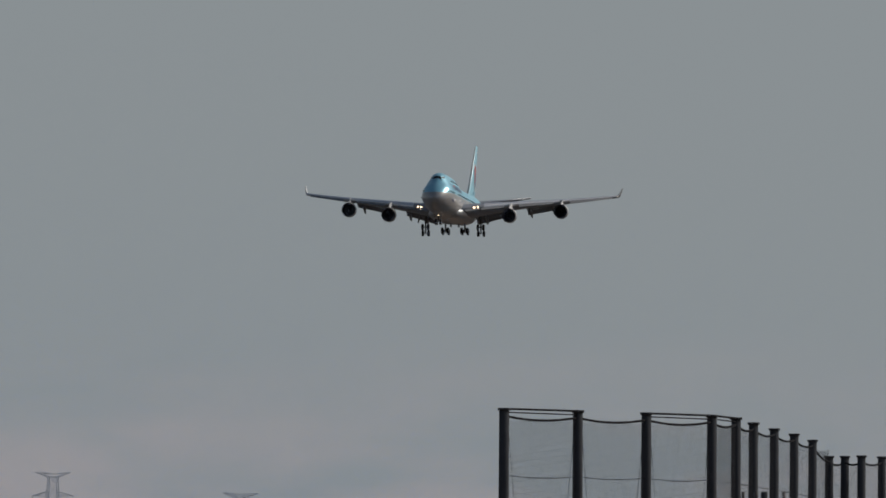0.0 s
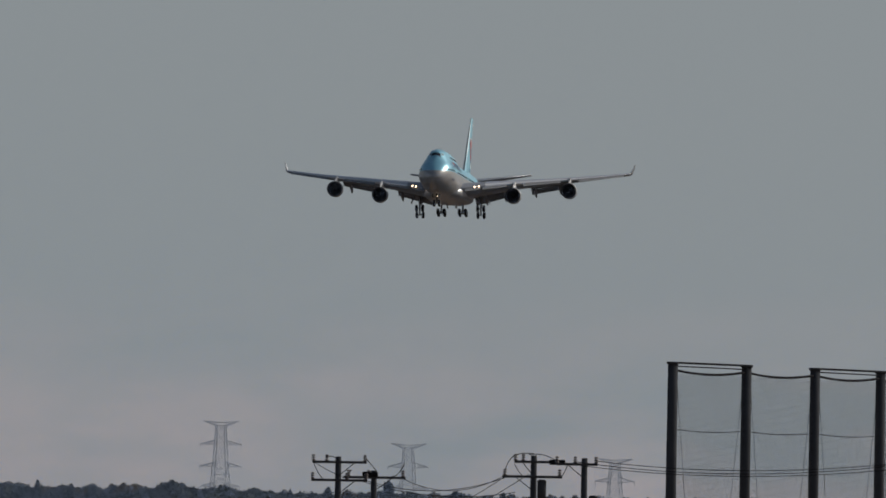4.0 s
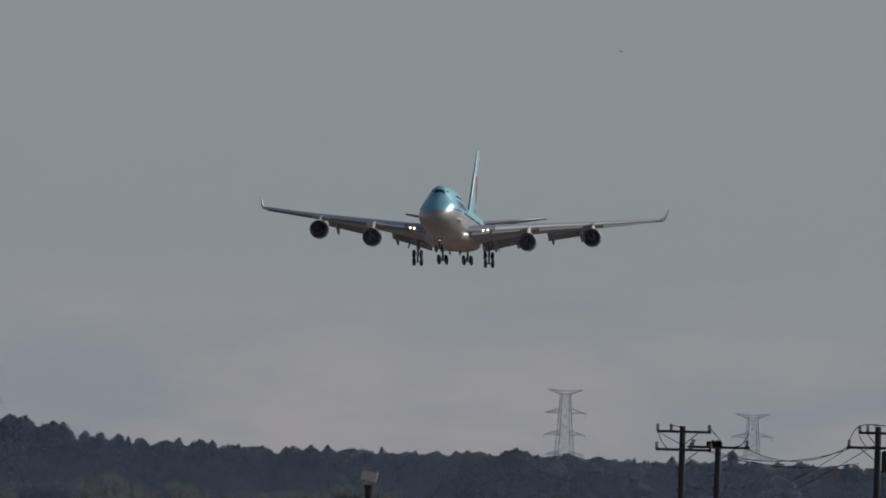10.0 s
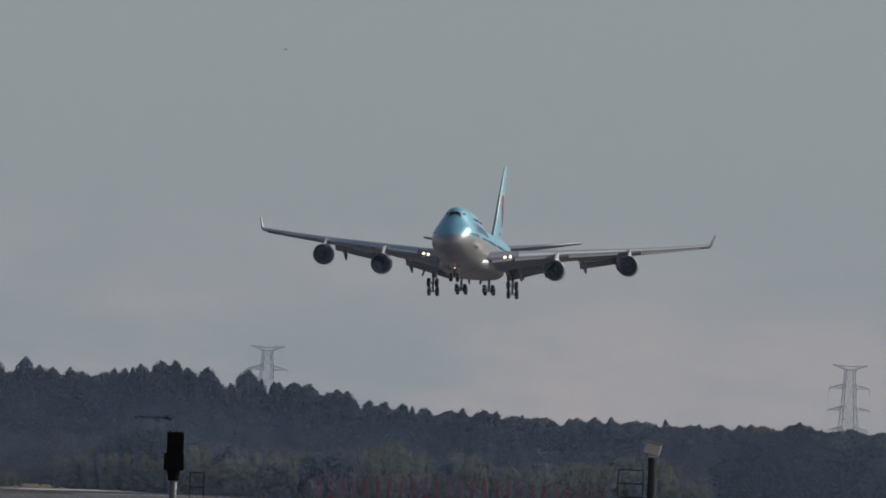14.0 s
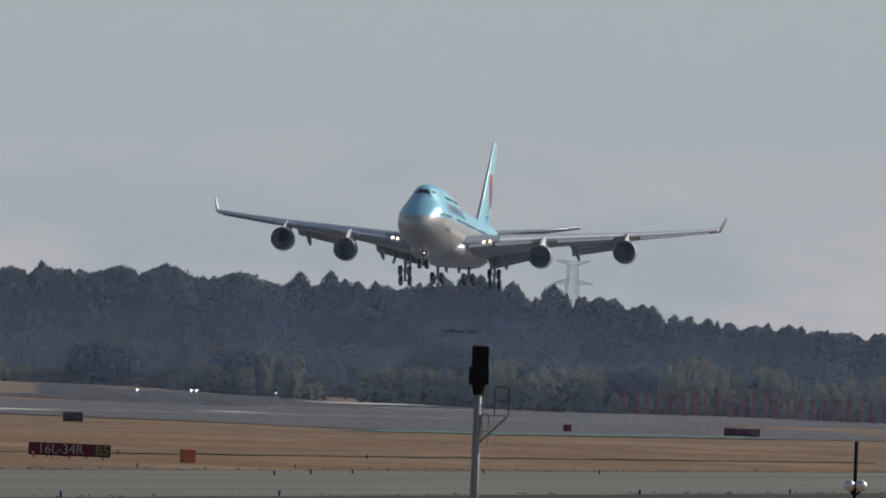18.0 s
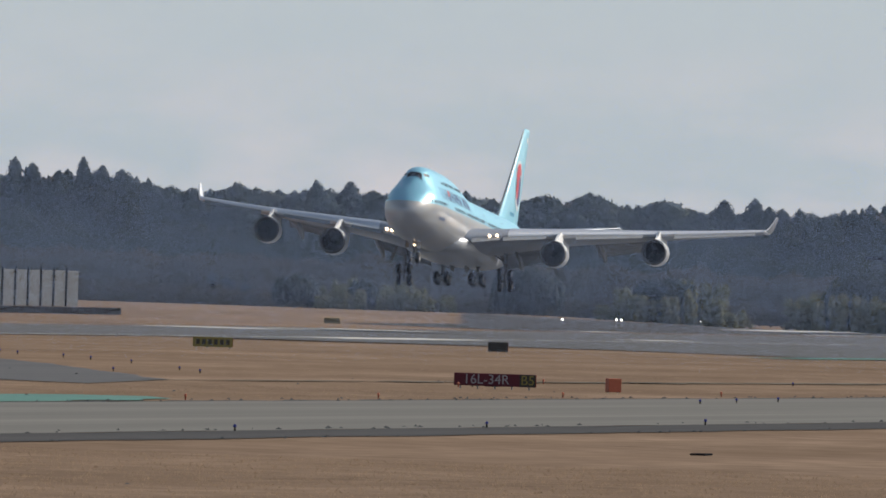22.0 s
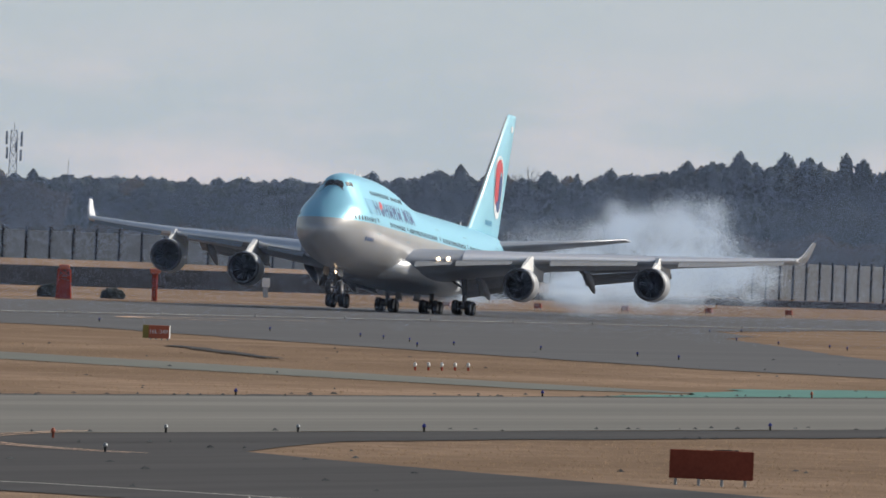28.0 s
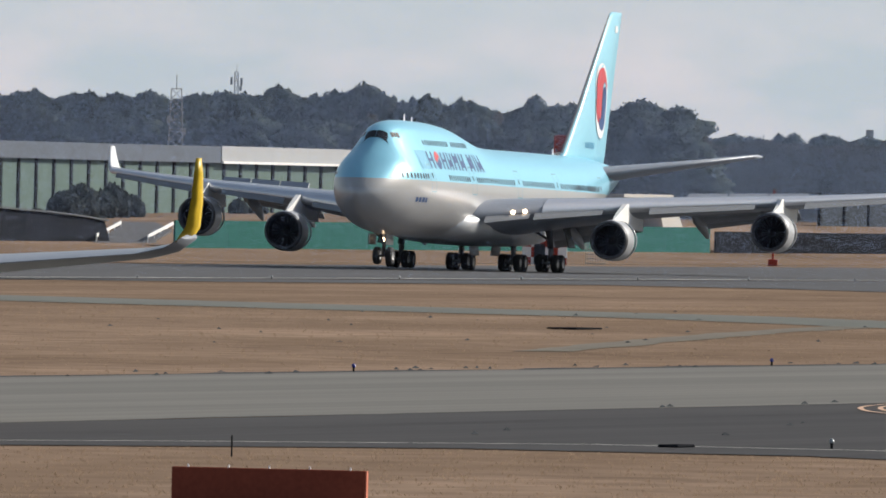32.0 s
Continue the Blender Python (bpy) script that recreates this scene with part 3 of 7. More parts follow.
strip("far_green_patch", band(-236, -230, 1500, 1750), "green_paint", 0.07, "turquoise-green painted ground beyond the grass", "painted ground")
strip("cross_taxiway", [(-318, 1700, -318, 2300), (-270, 1640, -270, 2100), (-225, 1520, -225, 1800)], "runway", 0.055,
      "grey asphalt exit taxiway beyond the dry grass", "taxiway")
strip("overrun", [(-425, 2380, -384, 2380), (-438, 2550, -384, 2550), (-462, 2688, -384, 2688), (-463, 2692, -318, 2692), (-478, 2790, -318, 2790)], "asphalt", 0.054,
      "grey paved overrun beyond the far end of the runway", "overrun", rag=3.0)
strip("ditch_line", [(-172, 905, -170, 925), (-168, 1010, -166, 1030), (-163, 1250, -161, 1270)], "worn_track", 0.05, "worn drainage line in the dry grass", "drain", rag=2.0)
strip("drain_line", [(-208.3, 895.8, -208.0, 897.8), (-196.8, 855.2, -196.5, 860.0), (-187.4, 825.9, -187.1, 828.3)], "asphalt", 0.05, "dark drainage line in the dry grass", "drain", rag=0.5)
# branch towards the terminal side
strip("branch_taxiway", [(-118, 300, -118, 540), (-112.6, 362, -112.6, 505), (-108.7, 373, -107.8, 472), (-102, 385, -100.5, 457), (-95, 387, -92, 441),
                         (-85, 378, -80, 418), (-70, 352, -62, 384), (-45, 305, -35, 335)],
      "asphalt", 0.019, "dark asphalt branch taxiway with worn edge lines", "taxiway", rag=0.5)
strip("branch_edge_line", [(x, y + 8.5, x - 0.05, y + 8.9) for x, y in ((-112.0, 366), (-108.3, 375.5), (-102, 387.2), (-95, 389), (-85, 380), (-70, 354.4))],
      "line", 0.026, "thin pale edge line on dark asphalt", "line")


def arc_line(name, cx, cy, r, a0, a1, w, material):
    rows = []
    for i in range(17):
        a = radians(a0 + (a1 - a0) * i / 16)
        c, s = math.cos(a), math.sin(a)
        rows.append((cx + (r - w) * c, cy + 4.0 * (r - w) * s, cx + (r + w) * c, cy + 4.0 * (r + w) * s))
    strip(name, rows, material, 0.085, "faded orange holding curve painted on asphalt", "painted line")


hook = [(-107, 456.5), (-109, 458), (-112.5, 464), (-114.6, 471), (-116, 477), (-117, 484), (-118, 492), (-119, 501)]
for _ in range(2):
    hook = [hook[0]] + [(p[0] * k + q[0] * (1 - k), p[1] * k + q[1] * (1 - k)) for p, q in zip(hook, hook[1:]) for k in (0.75, 0.25)] + [hook[-1]]
for off in (0.0, 0.26):
    strip("hook_line", [(x + off, y + 4 * off, x + off + 0.07, y + 4 * off + 0.3) for x, y in hook], "yellow_line", 0.045,
          "faded orange holding curve painted on asphalt", "painted line")
arc_line("far_hook_line", -300, 1330, 9, 120, 290, 0.5, "yellow_line")

# clods and withered weeds along the joints of the paving
def clods(spots, seed):
    r = np.random.RandomState(seed)
    v, f = [], []
    for x0, x1, y0, y1, n in spots:
        for _ in range(n):
            x, y = r.uniform(x0, x1), r.uniform(y0, y1)
            w, d, h = r.uniform(0.03, 0.13), r.uniform(0.08, 0.5), r.uniform(0.03, 0.08)
            k = len(v)
            z = land(x, y) + 0.03
            v += [(x - w, y, z), (x, y - d, z), (x + w, y, z), (x, y + d, z), (x + r.uniform(-0.3, 0.3) * w, y, z + h)]
            f += [(k, k + 1, k + 4), (k + 1, k + 2, k + 4), (k + 2, k + 3, k + 4), (k + 3, k, k + 4)]
    return tagged(raw("clods", v, f, "soil"), "dark clods and withered weeds along the paving joints", "clods", kind="stuff")


clods(((-119.4, -118.0, 460, 1100, 120), (-112.8, -112.2, 470, 1000, 50), (-146.6, -143.8, 480, 1100, 170), (-110, -84, 395, 520, 26), (-215, -150, 600, 1000, 60)), 8)

# tufts that break up the grass nearest to the taxiway
def blades(n, xs, ys, low, high, seed):
    """Upright narrow blades of grass in little bunches, clear of the paved ground."""
    r = np.random.RandomState(seed)
    x, y = r.uniform(*xs, n), r.uniform(*ys, n)
    x, y = np.repeat(x, 4) + r.normal(size=4 * n) * low * 3, np.repeat(y, 4) + r.normal(size=4 * n) * low * 3
    d = -x
    near = (y > np.interp(x, (-113, -108.7, -102, -95, -85, -70), (360, 371, 383, 385, 375, 349))) & (y < np.interp(x, (-112, -107.8, -100.5, -92, -80, -62), (512, 475, 460, 445, 422, 390)))
    out = (near & (x > -118)) | ((d > 111.5) & (d < 145.6)) | (d > 317)
    out |= (d > 145) & (y > np.interp(d, (148, 164, 190, 221, 262, 268), (710, 732, 770, 810, 868, 874))) & (y < np.interp(d, (148, 170, 197, 228, 268), (736, 760, 800, 845, 902))) & (d < 270)
    out |= (np.abs(x + np.interp(y, (600, 661, 722, 776), (158, 169, 180, 188))) < 1.6) & (y > 590) & (y < 780)
    out |= (d > 165) & (y > np.interp(d, (166, 178, 200, 230, 262, 285, 300, 318), (864, 876, 920, 1003, 1098, 1144, 1158, 1075))) & (y < np.interp(d, (172, 183, 208, 235, 265, 275, 300, 318), (922, 966, 1066, 1184, 1314, 1374, 1484, 1625)))
    out |= (d > 143) & (d < 155) & (y > 690) & (y < 800)
    x, y = x[~out], y[~out]
    k = len(x)
    h, w, a = r.uniform(low, high, k), r.uniform(0.25, 0.6, k) * low, r.uniform(-0.6, 0.6, k)
    z = np.array([land(p, q) for p, q in zip(x, y)])
    dx, dy, lean = np.cos(a) * w, np.sin(a) * w, r.normal(size=k) * h * 0.35
    tip = np.stack([x + lean, y, z + h], 1)
    v = np.stack([np.stack([x - dx, y - dy, z], 1), np.stack([x + dx, y + dy, z], 1), tip + np.stack([dx, dy, 0 * z], 1) * 0.4, tip - np.stack([dx, dy, 0 * z], 1) * 0.4], 1)
    return v.reshape(-1, 3)


tv = np.concatenate([blades(22000, (-112, -70), (300, 560), 0.014, 0.055, 5), blades(14000, (-230, -146), (480, 900), 0.018, 0.065, 6), blades(8000, (-317, -146), (800, 1500), 0.02, 0.05, 7)])
tagged(raw("grass_tufts", tv.tolist(), [(4 * i, 4 * i + 1, 4 * i + 2, 4 * i + 3) for i in range(len(tv) // 4)], "tuft"), "dry tan grass tufts on the airfield", "grass", kind="stuff")
# white strips: edge line and glints of the far runway, painted on as colour
for x0, x1, y0, y1 in ((-322, -315, 1775, 1850), (-331, -326, 2018, 2050), (-382, -377, 2285, 2320), (-383, -378, 2470, 2580), (-372, -360, 1960, 2080), (-428, -420, 2690, 2800)):
    strip("runway_glint_strip", band(x0, x1, y0, y1, 20), "line", 0.085, "white strips painting glints and edge line on the far runway", "painted marking")


# ---- the four-engined airliner: x to its left, y aft from the wheels, z up from the ground ----
MID = 33.3
HS = (0, 0.12, 0.4, 1, 1.8, 2.5, 3.1, 3.7, 4.2, 4.8, 5.4, 6.2, 7.2, 8.5, 10, 13, 16, 19, 21, 23, 25, 27, 29, 31.5, 35, 40, 46, 50, 54, 58, 62, 65, 67.5, 69.2, 70.0)
H_TOP = lerp, (0, .12, .4, 1, 2, 3, 3.7, 4.2, 4.8, 5.4, 6.2, 7.5, 9, 12, 16, 20, 23, 26, 29, 31.5, 56, 62, 67, 69.2, 70), (4.95, 5.25, 5.65, 6.3, 7.1, 7.8, 8.3, 8.75, 9.35, 9.7, 9.92, 10.08, 10.14, 10.15, 10.1, 9.9, 9.5, 9.05, 8.75, 8.62, 8.62, 8.5, 8.2, 7.8, 7.45)
H_BOT = lerp, (0, .12, .4, 1, 2, 3, 5, 8, 12, 45, 50, 55, 60, 65, 69, 70), (4.75, 4.45, 4.05, 3.5, 3.0, 2.7, 2.3, 2.05, 2.0, 2.05, 2.5, 3.5, 4.7, 5.9, 6.85, 7.15)
H_WID = lerp, (0, .12, .4, 1, 2, 3, 4, 5, 6.5, 8.5, 48, 52, 56, 60, 64, 67, 69.2, 70), (.1, .42, .85, 1.42, 2.05, 2.5, 2.82, 3.02, 3.18, 3.25, 3.25, 3.1, 2.75, 2.25, 1.65, 1.15, .55, .2)
H_UPPER = lerp, (3, 4, 4.8, 6, 8, 11, 14), (0.8, 0.95, 1.1, 1.5, 1.95, 2.25, 2.32)


def prof(p, s):
    return p[0](s, p[1], p[2])


def hull_point(s, a):
    """A point of the hull at s metres from the nose, by the angle a of its outward side (0: left, 90 degrees: top)."""
    a = (a + math.pi) % (2 * math.pi) - math.pi
    top, bot, w = prof(H_TOP, s), prof(H_BOT, s), prof(H_WID, s)
    main_top = min(top, bot + 2 * w * 1.02) if s < 48 else top
    zc, hh = (main_top + bot) / 2, (main_top - bot) / 2
    sg = 1.0 if abs(a) <= math.pi / 2 else -1.0
    q = a if sg > 0 else (math.pi - a if a > 0 else -math.pi - a)
    p = (w * math.cos(q), zc + hh * math.sin(q))
    ru = prof(H_UPPER, s)
    zu = top - ru
    if top > main_top + 0.02 and zu - zc > (w - ru) * 1.03:
        # the narrower upper deck, joined to the main lobe by nearly flat sides
        turn = math.asin((w - ru) / (zu - zc))
        u = (ru * math.cos(q), zu + ru * math.sin(q))
        k = min(1.0, max(0.0, (q - turn + 0.16) / 0.32))
        p = (p[0] + (u[0] - p[0]) * k, p[1] + (u[1] - p[1]) * k)
    return Vector((sg * p[0], s - MID, p[1]))


def hull_at(s, z, side=1):
    """The hull's surface at the height z: point and outward normal."""
    lo, hi = -math.pi / 2, math.pi / 2
    for _ in range(40):
        m = (lo + hi) / 2
        if hull_point(s, m).z < z:
            lo = m
        else:
            hi = m
    p = hull_point(s, lo)
    du = hull_point(s + 0.05, lo) - hull_point(s - 0.05, lo)
    dv = hull_point(s, lo + 0.01) - hull_point(s, lo - 0.01)
    n = du.cross(dv).normalized()
    if n.x < 0:
        n = -n
    return Vector((side * p.x, p.y, p.z)), Vector((side * n.x, n.y, n.z))


def patch(bm, s0, s1, z0, z1, side=1, off=0.012, n=3, m=2, slant=0.0):
    """A piece of skin between two stations and two heights, lying on the hull. slant: shift of the upper edge."""
    g = []
    for i in range(n + 1):
        row = []
        for j in range(m + 1):
            z = z0 + (z1 - z0) * j / m
            p, nn = hull_at(s0 + (s1 - s0) * i / n + slant * j / m, z, side)
            row.append(bm.verts.new(p + nn * off))
        g.append(row)
    for i in range(n):
        for j in range(m):
            f = (g[i][j], g[i + 1][j], g[i + 1][j + 1], g[i][j + 1])
            bm.faces.new(f if side > 0 else f[::-1])
    return bm


def wing_section(b, le, chord, z, t, twist=0.0, n=9, side=1):
    """Points round an aerofoil at the distance b from the centre line."""
    pts = []
    for i in range(2 * n):
        if i < n:
            u = 0.5 - 0.5 * math.cos(math.pi * i / n)
            up = 1
        else:
            u = 0.5 + 0.5 * math.cos(math.pi * (i - n) / n)
            up = -1
        th = t * chord * (2.97 * math.sqrt(max(u, 0)) - 1.26 * u - 3.52 * u * u + 2.84 * u ** 3 - 1.03 * u ** 4) * (0.58 if up > 0 else 0.42) * 1.7
        dy = u * chord
        pts.append((side * b, le + dy - MID, z + up * th - math.sin(radians(twist)) * dy))
    return pts


WB = (0, 3.25, 7, 12, 16.5, 21.1, 26, 30.9)
W_LE = (17.6, 20.3, 23.6, 28.0, 32.0, 36.1, 40.4, 44.8)
W_CH = (17.5, 16.4, 13.6, 10.4, 8.7, 7.1, 5.5, 4.0)
W_Z = (3.3, 3.75, 4.3, 4.95, 5.47, 5.98, 6.6, 7.3)
W_T = (.10, .092, .088, .085, .082, .08, .078, .075)


def wing_z(b):
    return lerp(b, WB, W_Z)


def engine(wing, b, s, z, side):
    """Nacelle with its fan, cowl and pylon. s, z: the inlet's centre. Returns the sliding cowl."""
    y = s - MID
    c = (side * b, y, z)
    bm = lathe(bmesh.new(), [(1.05, 1.15), (0.45, 1.12), (0.1, 1.16), (0.0, 1.24), (0.08, 1.33), (0.4, 1.40), (0.9, 1.44), (1.5, 1.45), (1.9, 1.43), (1.91, 1.30)], 32, at=c)
    part("nacelle", bm, "nacelle", wing, "silver engine cowl", True)
    part("inlet_lip", lathe(bmesh.new(), [(0.32, 1.13), (0.05, 1.165), (-0.03, 1.245), (0.06, 1.345), (0.30, 1.395)], 32, at=c), "lip", wing, "dull metal inlet lip", True)
    part("inlet_duct", lathe(bmesh.new(), [(0.3, 1.115), (0.7, 1.11), (1.25, 1.12)], 32, at=c), "duct", wing, "inlet duct blackened for its inner shade", True)
    bm = bmesh.new()
    rings = []
    for r in (0.25, 0.7, 1.12):
        rings.append([(c[0] + r * math.cos(2 * math.pi * i / 44), c[1] + 1.1 + (0.12 if i % 2 else -0.05), c[2] + r * math.sin(2 * math.pi * i / 44)) for i in range(44)])
    loft(bm, rings, cap=False)
    part("fan", bm, "fan", wing, "fan blades blackened for the inlet's shade")
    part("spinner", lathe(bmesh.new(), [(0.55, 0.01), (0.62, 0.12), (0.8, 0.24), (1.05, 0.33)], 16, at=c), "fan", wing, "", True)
    part("cascade_ring", lathe(bmesh.new(), [(1.85, 1.28), (1.85, 1.33), (2.5, 1.22), (3.2, 1.06)], 28, at=c), "duct", wing, "dark reverser ring", True)
    sleeve = part("reverser_cowl", lathe(bmesh.new(), [(1.93, 1.34), (1.93, 1.43), (2.3, 1.37), (2.9, 1.20), (3.5, 0.99), (3.5, 0.95), (2.9, 1.14)], 32, at=c), "nacelle", wing, "silver sliding rear cowl", True)
    part("core_nozzle", lathe(bmesh.new(), [(3.0, 0.90), (3.8, 0.78), (4.8, 0.50), (4.8, 0.44), (4.2, 0.38), (5.4, 0.05)], 20, at=c), "fan", wing, "", True)
    # pylon from the cowl up to the wing
    zw = wing_z(b)
    le = lerp(b, WB, W_LE)
    rings = []
    for s0, z0, z1, w in ((s + 1.0, z + 1.38, z + 1.46, 0.06), (s + 2.2, z + 1.36, z + 1.95, 0.16), (le - 0.4, z + 1.3, zw + 0.28, 0.2), (le + 1.6, z + 0.9, zw + 0.25, 0.2), (le + 4.5, z + 0.75, zw - 0.1, 0.14)):
        rings.append([(side * b - w, s0 - MID, z0), (side * b + w, s0 - MID, z0), (side * b + w * 0.8, s0 - MID, z1), (side * b - w * 0.8, s0 - MID, z1)])
    part("pylon", loft(bmesh.new(), rings), "white", wing, "pale engine pylon")
    return sleeve


def slab(b0, s0, z0, c0, b1, s1, z1, c1, tilt, th, side):
    """A thin tapering panel between two distances from the centre line, dropping aft by tilt degrees."""
    rings = []
    for b, s, z, c in ((b0, s0, z0, c0), (b1, s1, z1, c1)):
        dy, dz = c * math.cos(radians(tilt)), -c * math.sin(radians(tilt))
        r = [(0, 0), (0.3, th * 0.9), (0.65, th * 0.6), (1, 0.02), (0.65, -th * 0.35), (0.3, -th * 0.5)]
        rings.append([(side * b, s - MID + dy * u, z + dz * u + v) for u, v in r])
    return loft(bmesh.new(), rings)


moving = {"spoiler": [], "cowl": [], "wing": [], "bogie": []}


def build_wing(plane, side):
    rings = [wing_section(b, le, c, z, t, tw, side=side) for b, le, c, z, t, tw in zip(WB, W_LE, W_CH, W_Z, W_T, (2.5, 2.5, 2, 1.5, 1, .5, 0, -0.5))]
    wing = part("wing", loft(bmesh.new(), rings), "wing", plane, "grey painted swept wing", True)
    # polished leading edge, wrapped round the front of the wing
    rings = []
    for b, le, c, z, t in zip(WB[2:], W_LE[2:], W_CH[2:], W_Z[2:], W_T[2:]):
        ring = []
        for u, up in ((0.11, 1), (0.07, 1), (0.04, 1), (0.015, 1), (0.003, 1), (0.0, 1), (0.004, -1), (0.016, -1), (0.035, -1)):
            th = t * c * (2.97 * math.sqrt(u) - 1.26 * u - 3.52 * u * u + 2.84 * u ** 3 - 1.03 * u ** 4) * (0.58 if up > 0 else 0.42) * 1.7
            ring.append((side * b, le + u * c - 0.015 - MID, z + up * (th + 0.012)))
        rings.append(ring)
    part("leading_edge", loft(bmesh.new(), rings, close=False, cap=False), "bare", wing, "polished metal leading edge", True)
    # drooped leading edge flaps
    for b0, b1 in ((3.7, 6.3), (6.6, 10.6), (13.4, 19.6), (22.6, 30.2)):
        s0, s1, z0, z1 = lerp(b0, WB, W_LE), lerp(b1, WB, W_LE), wing_z(b0), wing_z(b1)
        part("leading_edge_flap", slab(b0, s0 - 0.5, z0 - 0.52, 0.68, b1, s1 - 0.36, z1 - 0.40, 0.52, -42, 0.07, side), "wing_dark", wing, "drooped grey leading edge flap")
    # trailing flaps, lowered
    for b0, b1, c0, c1 in ((3.9, 10.2, 3.6, 3.0), (13.8, 20.6, 2.6, 2.0)):
        e0 = lerp(b0, WB, W_LE) + lerp(b0, WB, W_CH)
        e1 = lerp(b1, WB, W_LE) + lerp(b1, WB, W_CH)
        z0 = wing_z(b0) - math.sin(radians(2.2)) * lerp(b0, WB, W_CH)
        z1 = wing_z(b1) - math.sin(radians(1.0)) * lerp(b1, WB, W_CH)
        part("fore_flap", slab(b0, e0 - 1.0, z0 + 0.02, c0 * 0.45, b1, e1 - 0.8, z1 + 0.02, c1 * 0.45, 12, 0.14, side), "wing_dark", wing, "lowered grey flap")
        part("flap", slab(b0, e0 + 0.35, z0 - 0.22, c0 * 0.52, b1, e1 - 0.05, z1 - 0.14, c1 * 0.52, 24, 0.16, side), "wing_dark", wing, "lowered grey flap")
        part("aft_flap", slab(b0, e0 + 0.32 + c0 * 0.45, z0 - 0.20 - c0 * 0.19, c0 * 0.25, b1, e1 - 0.08 + c1 * 0.45, z1 - 0.12 - c1 * 0.19, c1 * 0.25, 38, 0.09, side), "wing_dark", wing, "lowered grey flap")
    # flap track fairings
    for b, ln in ((5.9, 6.4), (9.3, 6.0), (14.6, 5.2), (18.9, 4.6)):
        e = lerp(b, WB, W_LE) + lerp(b, WB, W_CH)
        z = wing_z(b) - 0.035 * lerp(b, WB, W_CH)
        rings = []
        for u, r, dz in ((0, 0.04, 0), (0.15, 0.28, -0.22), (0.4, 0.38, -0.40), (0.65, 0.36, -0.80), (0.85, 0.24, -1.25), (0.97, 0.03, -1.5)):
            rings.append([(side * b + 0.75 * r * math.cos(a), e - 3.2 + ln * u - MID, z - 0.25 + dz + 1.25 * r * math.sin(a)) for a in [i * math.pi / 4 for i in range(8)]])
        part("flap_fairing", loft(bmesh.new(), rings), "wing_dark", wing, "grey flap track fairing", True)
    # winglet, leaning out
    rings = []
    for k, (db, le, c, z) in enumerate(((0, 44.8, 4.0, W_Z[-1]), (0.22, 45.3, 3.5, W_Z[-1] + 0.08), (0.45, 46.0, 2.8, W_Z[-1] + 0.45), (0.70, 47.0, 2.0, W_Z[-1] + 1.15), (0.90, 47.9, 1.3, W_Z[-1] + 1.85))):
        pts = []
        lean = lerp(k, (0, 1, 2, 4), (0, 25, 58, 70))
        for u, v in ((0, 0), (0.2, 0.055), (0.6, 0.045), (1, 0), (0.6, -0.03), (0.2, -0.04)):
            n = v * c * 1.3
            pts.append((side * (30.9 + db - n * math.sin(radians(lean))), le + u * c - MID, z + n * math.cos(radians(lean))))
        rings.append(pts)
    tip = part("winglet", loft(bmesh.new(), rings), "livery_white", wing, "white upturned winglet", True)
    skin = [[(p[0] + side * 0.008, p[1], p[2] - 0.008) for p in (r[3], r[4], r[5], r[0])] for r in rings[1:]]
    part("winglet_outer_skin", loft(bmesh.new(), skin, close=False, cap=False), "wing_dark", tip, "grey outer face of the winglet")
    # landing lamps in the wing root
    for b in (5.3, 6.0):
        s = lerp(b, WB, W_LE)
        bm = bmesh.new()
        bmesh.ops.create_uvsphere(bm, u_segments=12, v_segments=8, radius=0.15, matrix=Matrix.Translation((side * b, s - MID - 0.04, wing_z(b) + 0.12)) @ Matrix.Diagonal((1, 0.5, 1, 1)))
        part("landing_light", bm, "lit", wing, "lit landing lamp", True)
    # spoilers, hinged
    for b0, b1, n in ((5.0, 9.6, 2), (13.8, 21.6, 3)):
        for i in range(n):
            ba, bb = b0 + (b1 - b0) * i / n + 0.05, b0 + (b1 - b0) * (i + 1) / n - 0.05
            rings = []
            for b in (ba, bb):
                le, c = lerp(b, WB, W_LE), lerp(b, WB, W_CH)
                u = 0.70
                z = wing_z(b) + 0.040 * c - math.sin(radians(2)) * u * c
                w = (0.10 if b1 < 12 else 0.16) * c
                rings.append([(side * b, le + u * c - MID, z), (side * b, le + u * c + w - MID, z - 0.10), (side * b, le + u * c + w - MID, z - 0.06), (side * b, le + u * c - MID, z + 0.05)])
            hinge = Vector(rings[0][0]), Vector(rings[1][0])
            bm = loft(bmesh.new(), rings)
            for v in bm.verts:
                v.co -= hinge[0]
            sp = part("spoiler", bm, "wing", wing, "grey wing spoiler")
            sp.matrix_basis = Matrix.Translation(hinge[0])
            moving["spoiler"].append((sp, hinge[0], (hinge[1] - hinge[0]).normalized(), side))
    for b, s, z in ((11.95, 23.5, 2.60), (21.1, 33.1, 3.86)):
        moving["cowl"].append(engine(wing, b, s, z, side))
    moving["wing"].append((wing, side))
    return wing


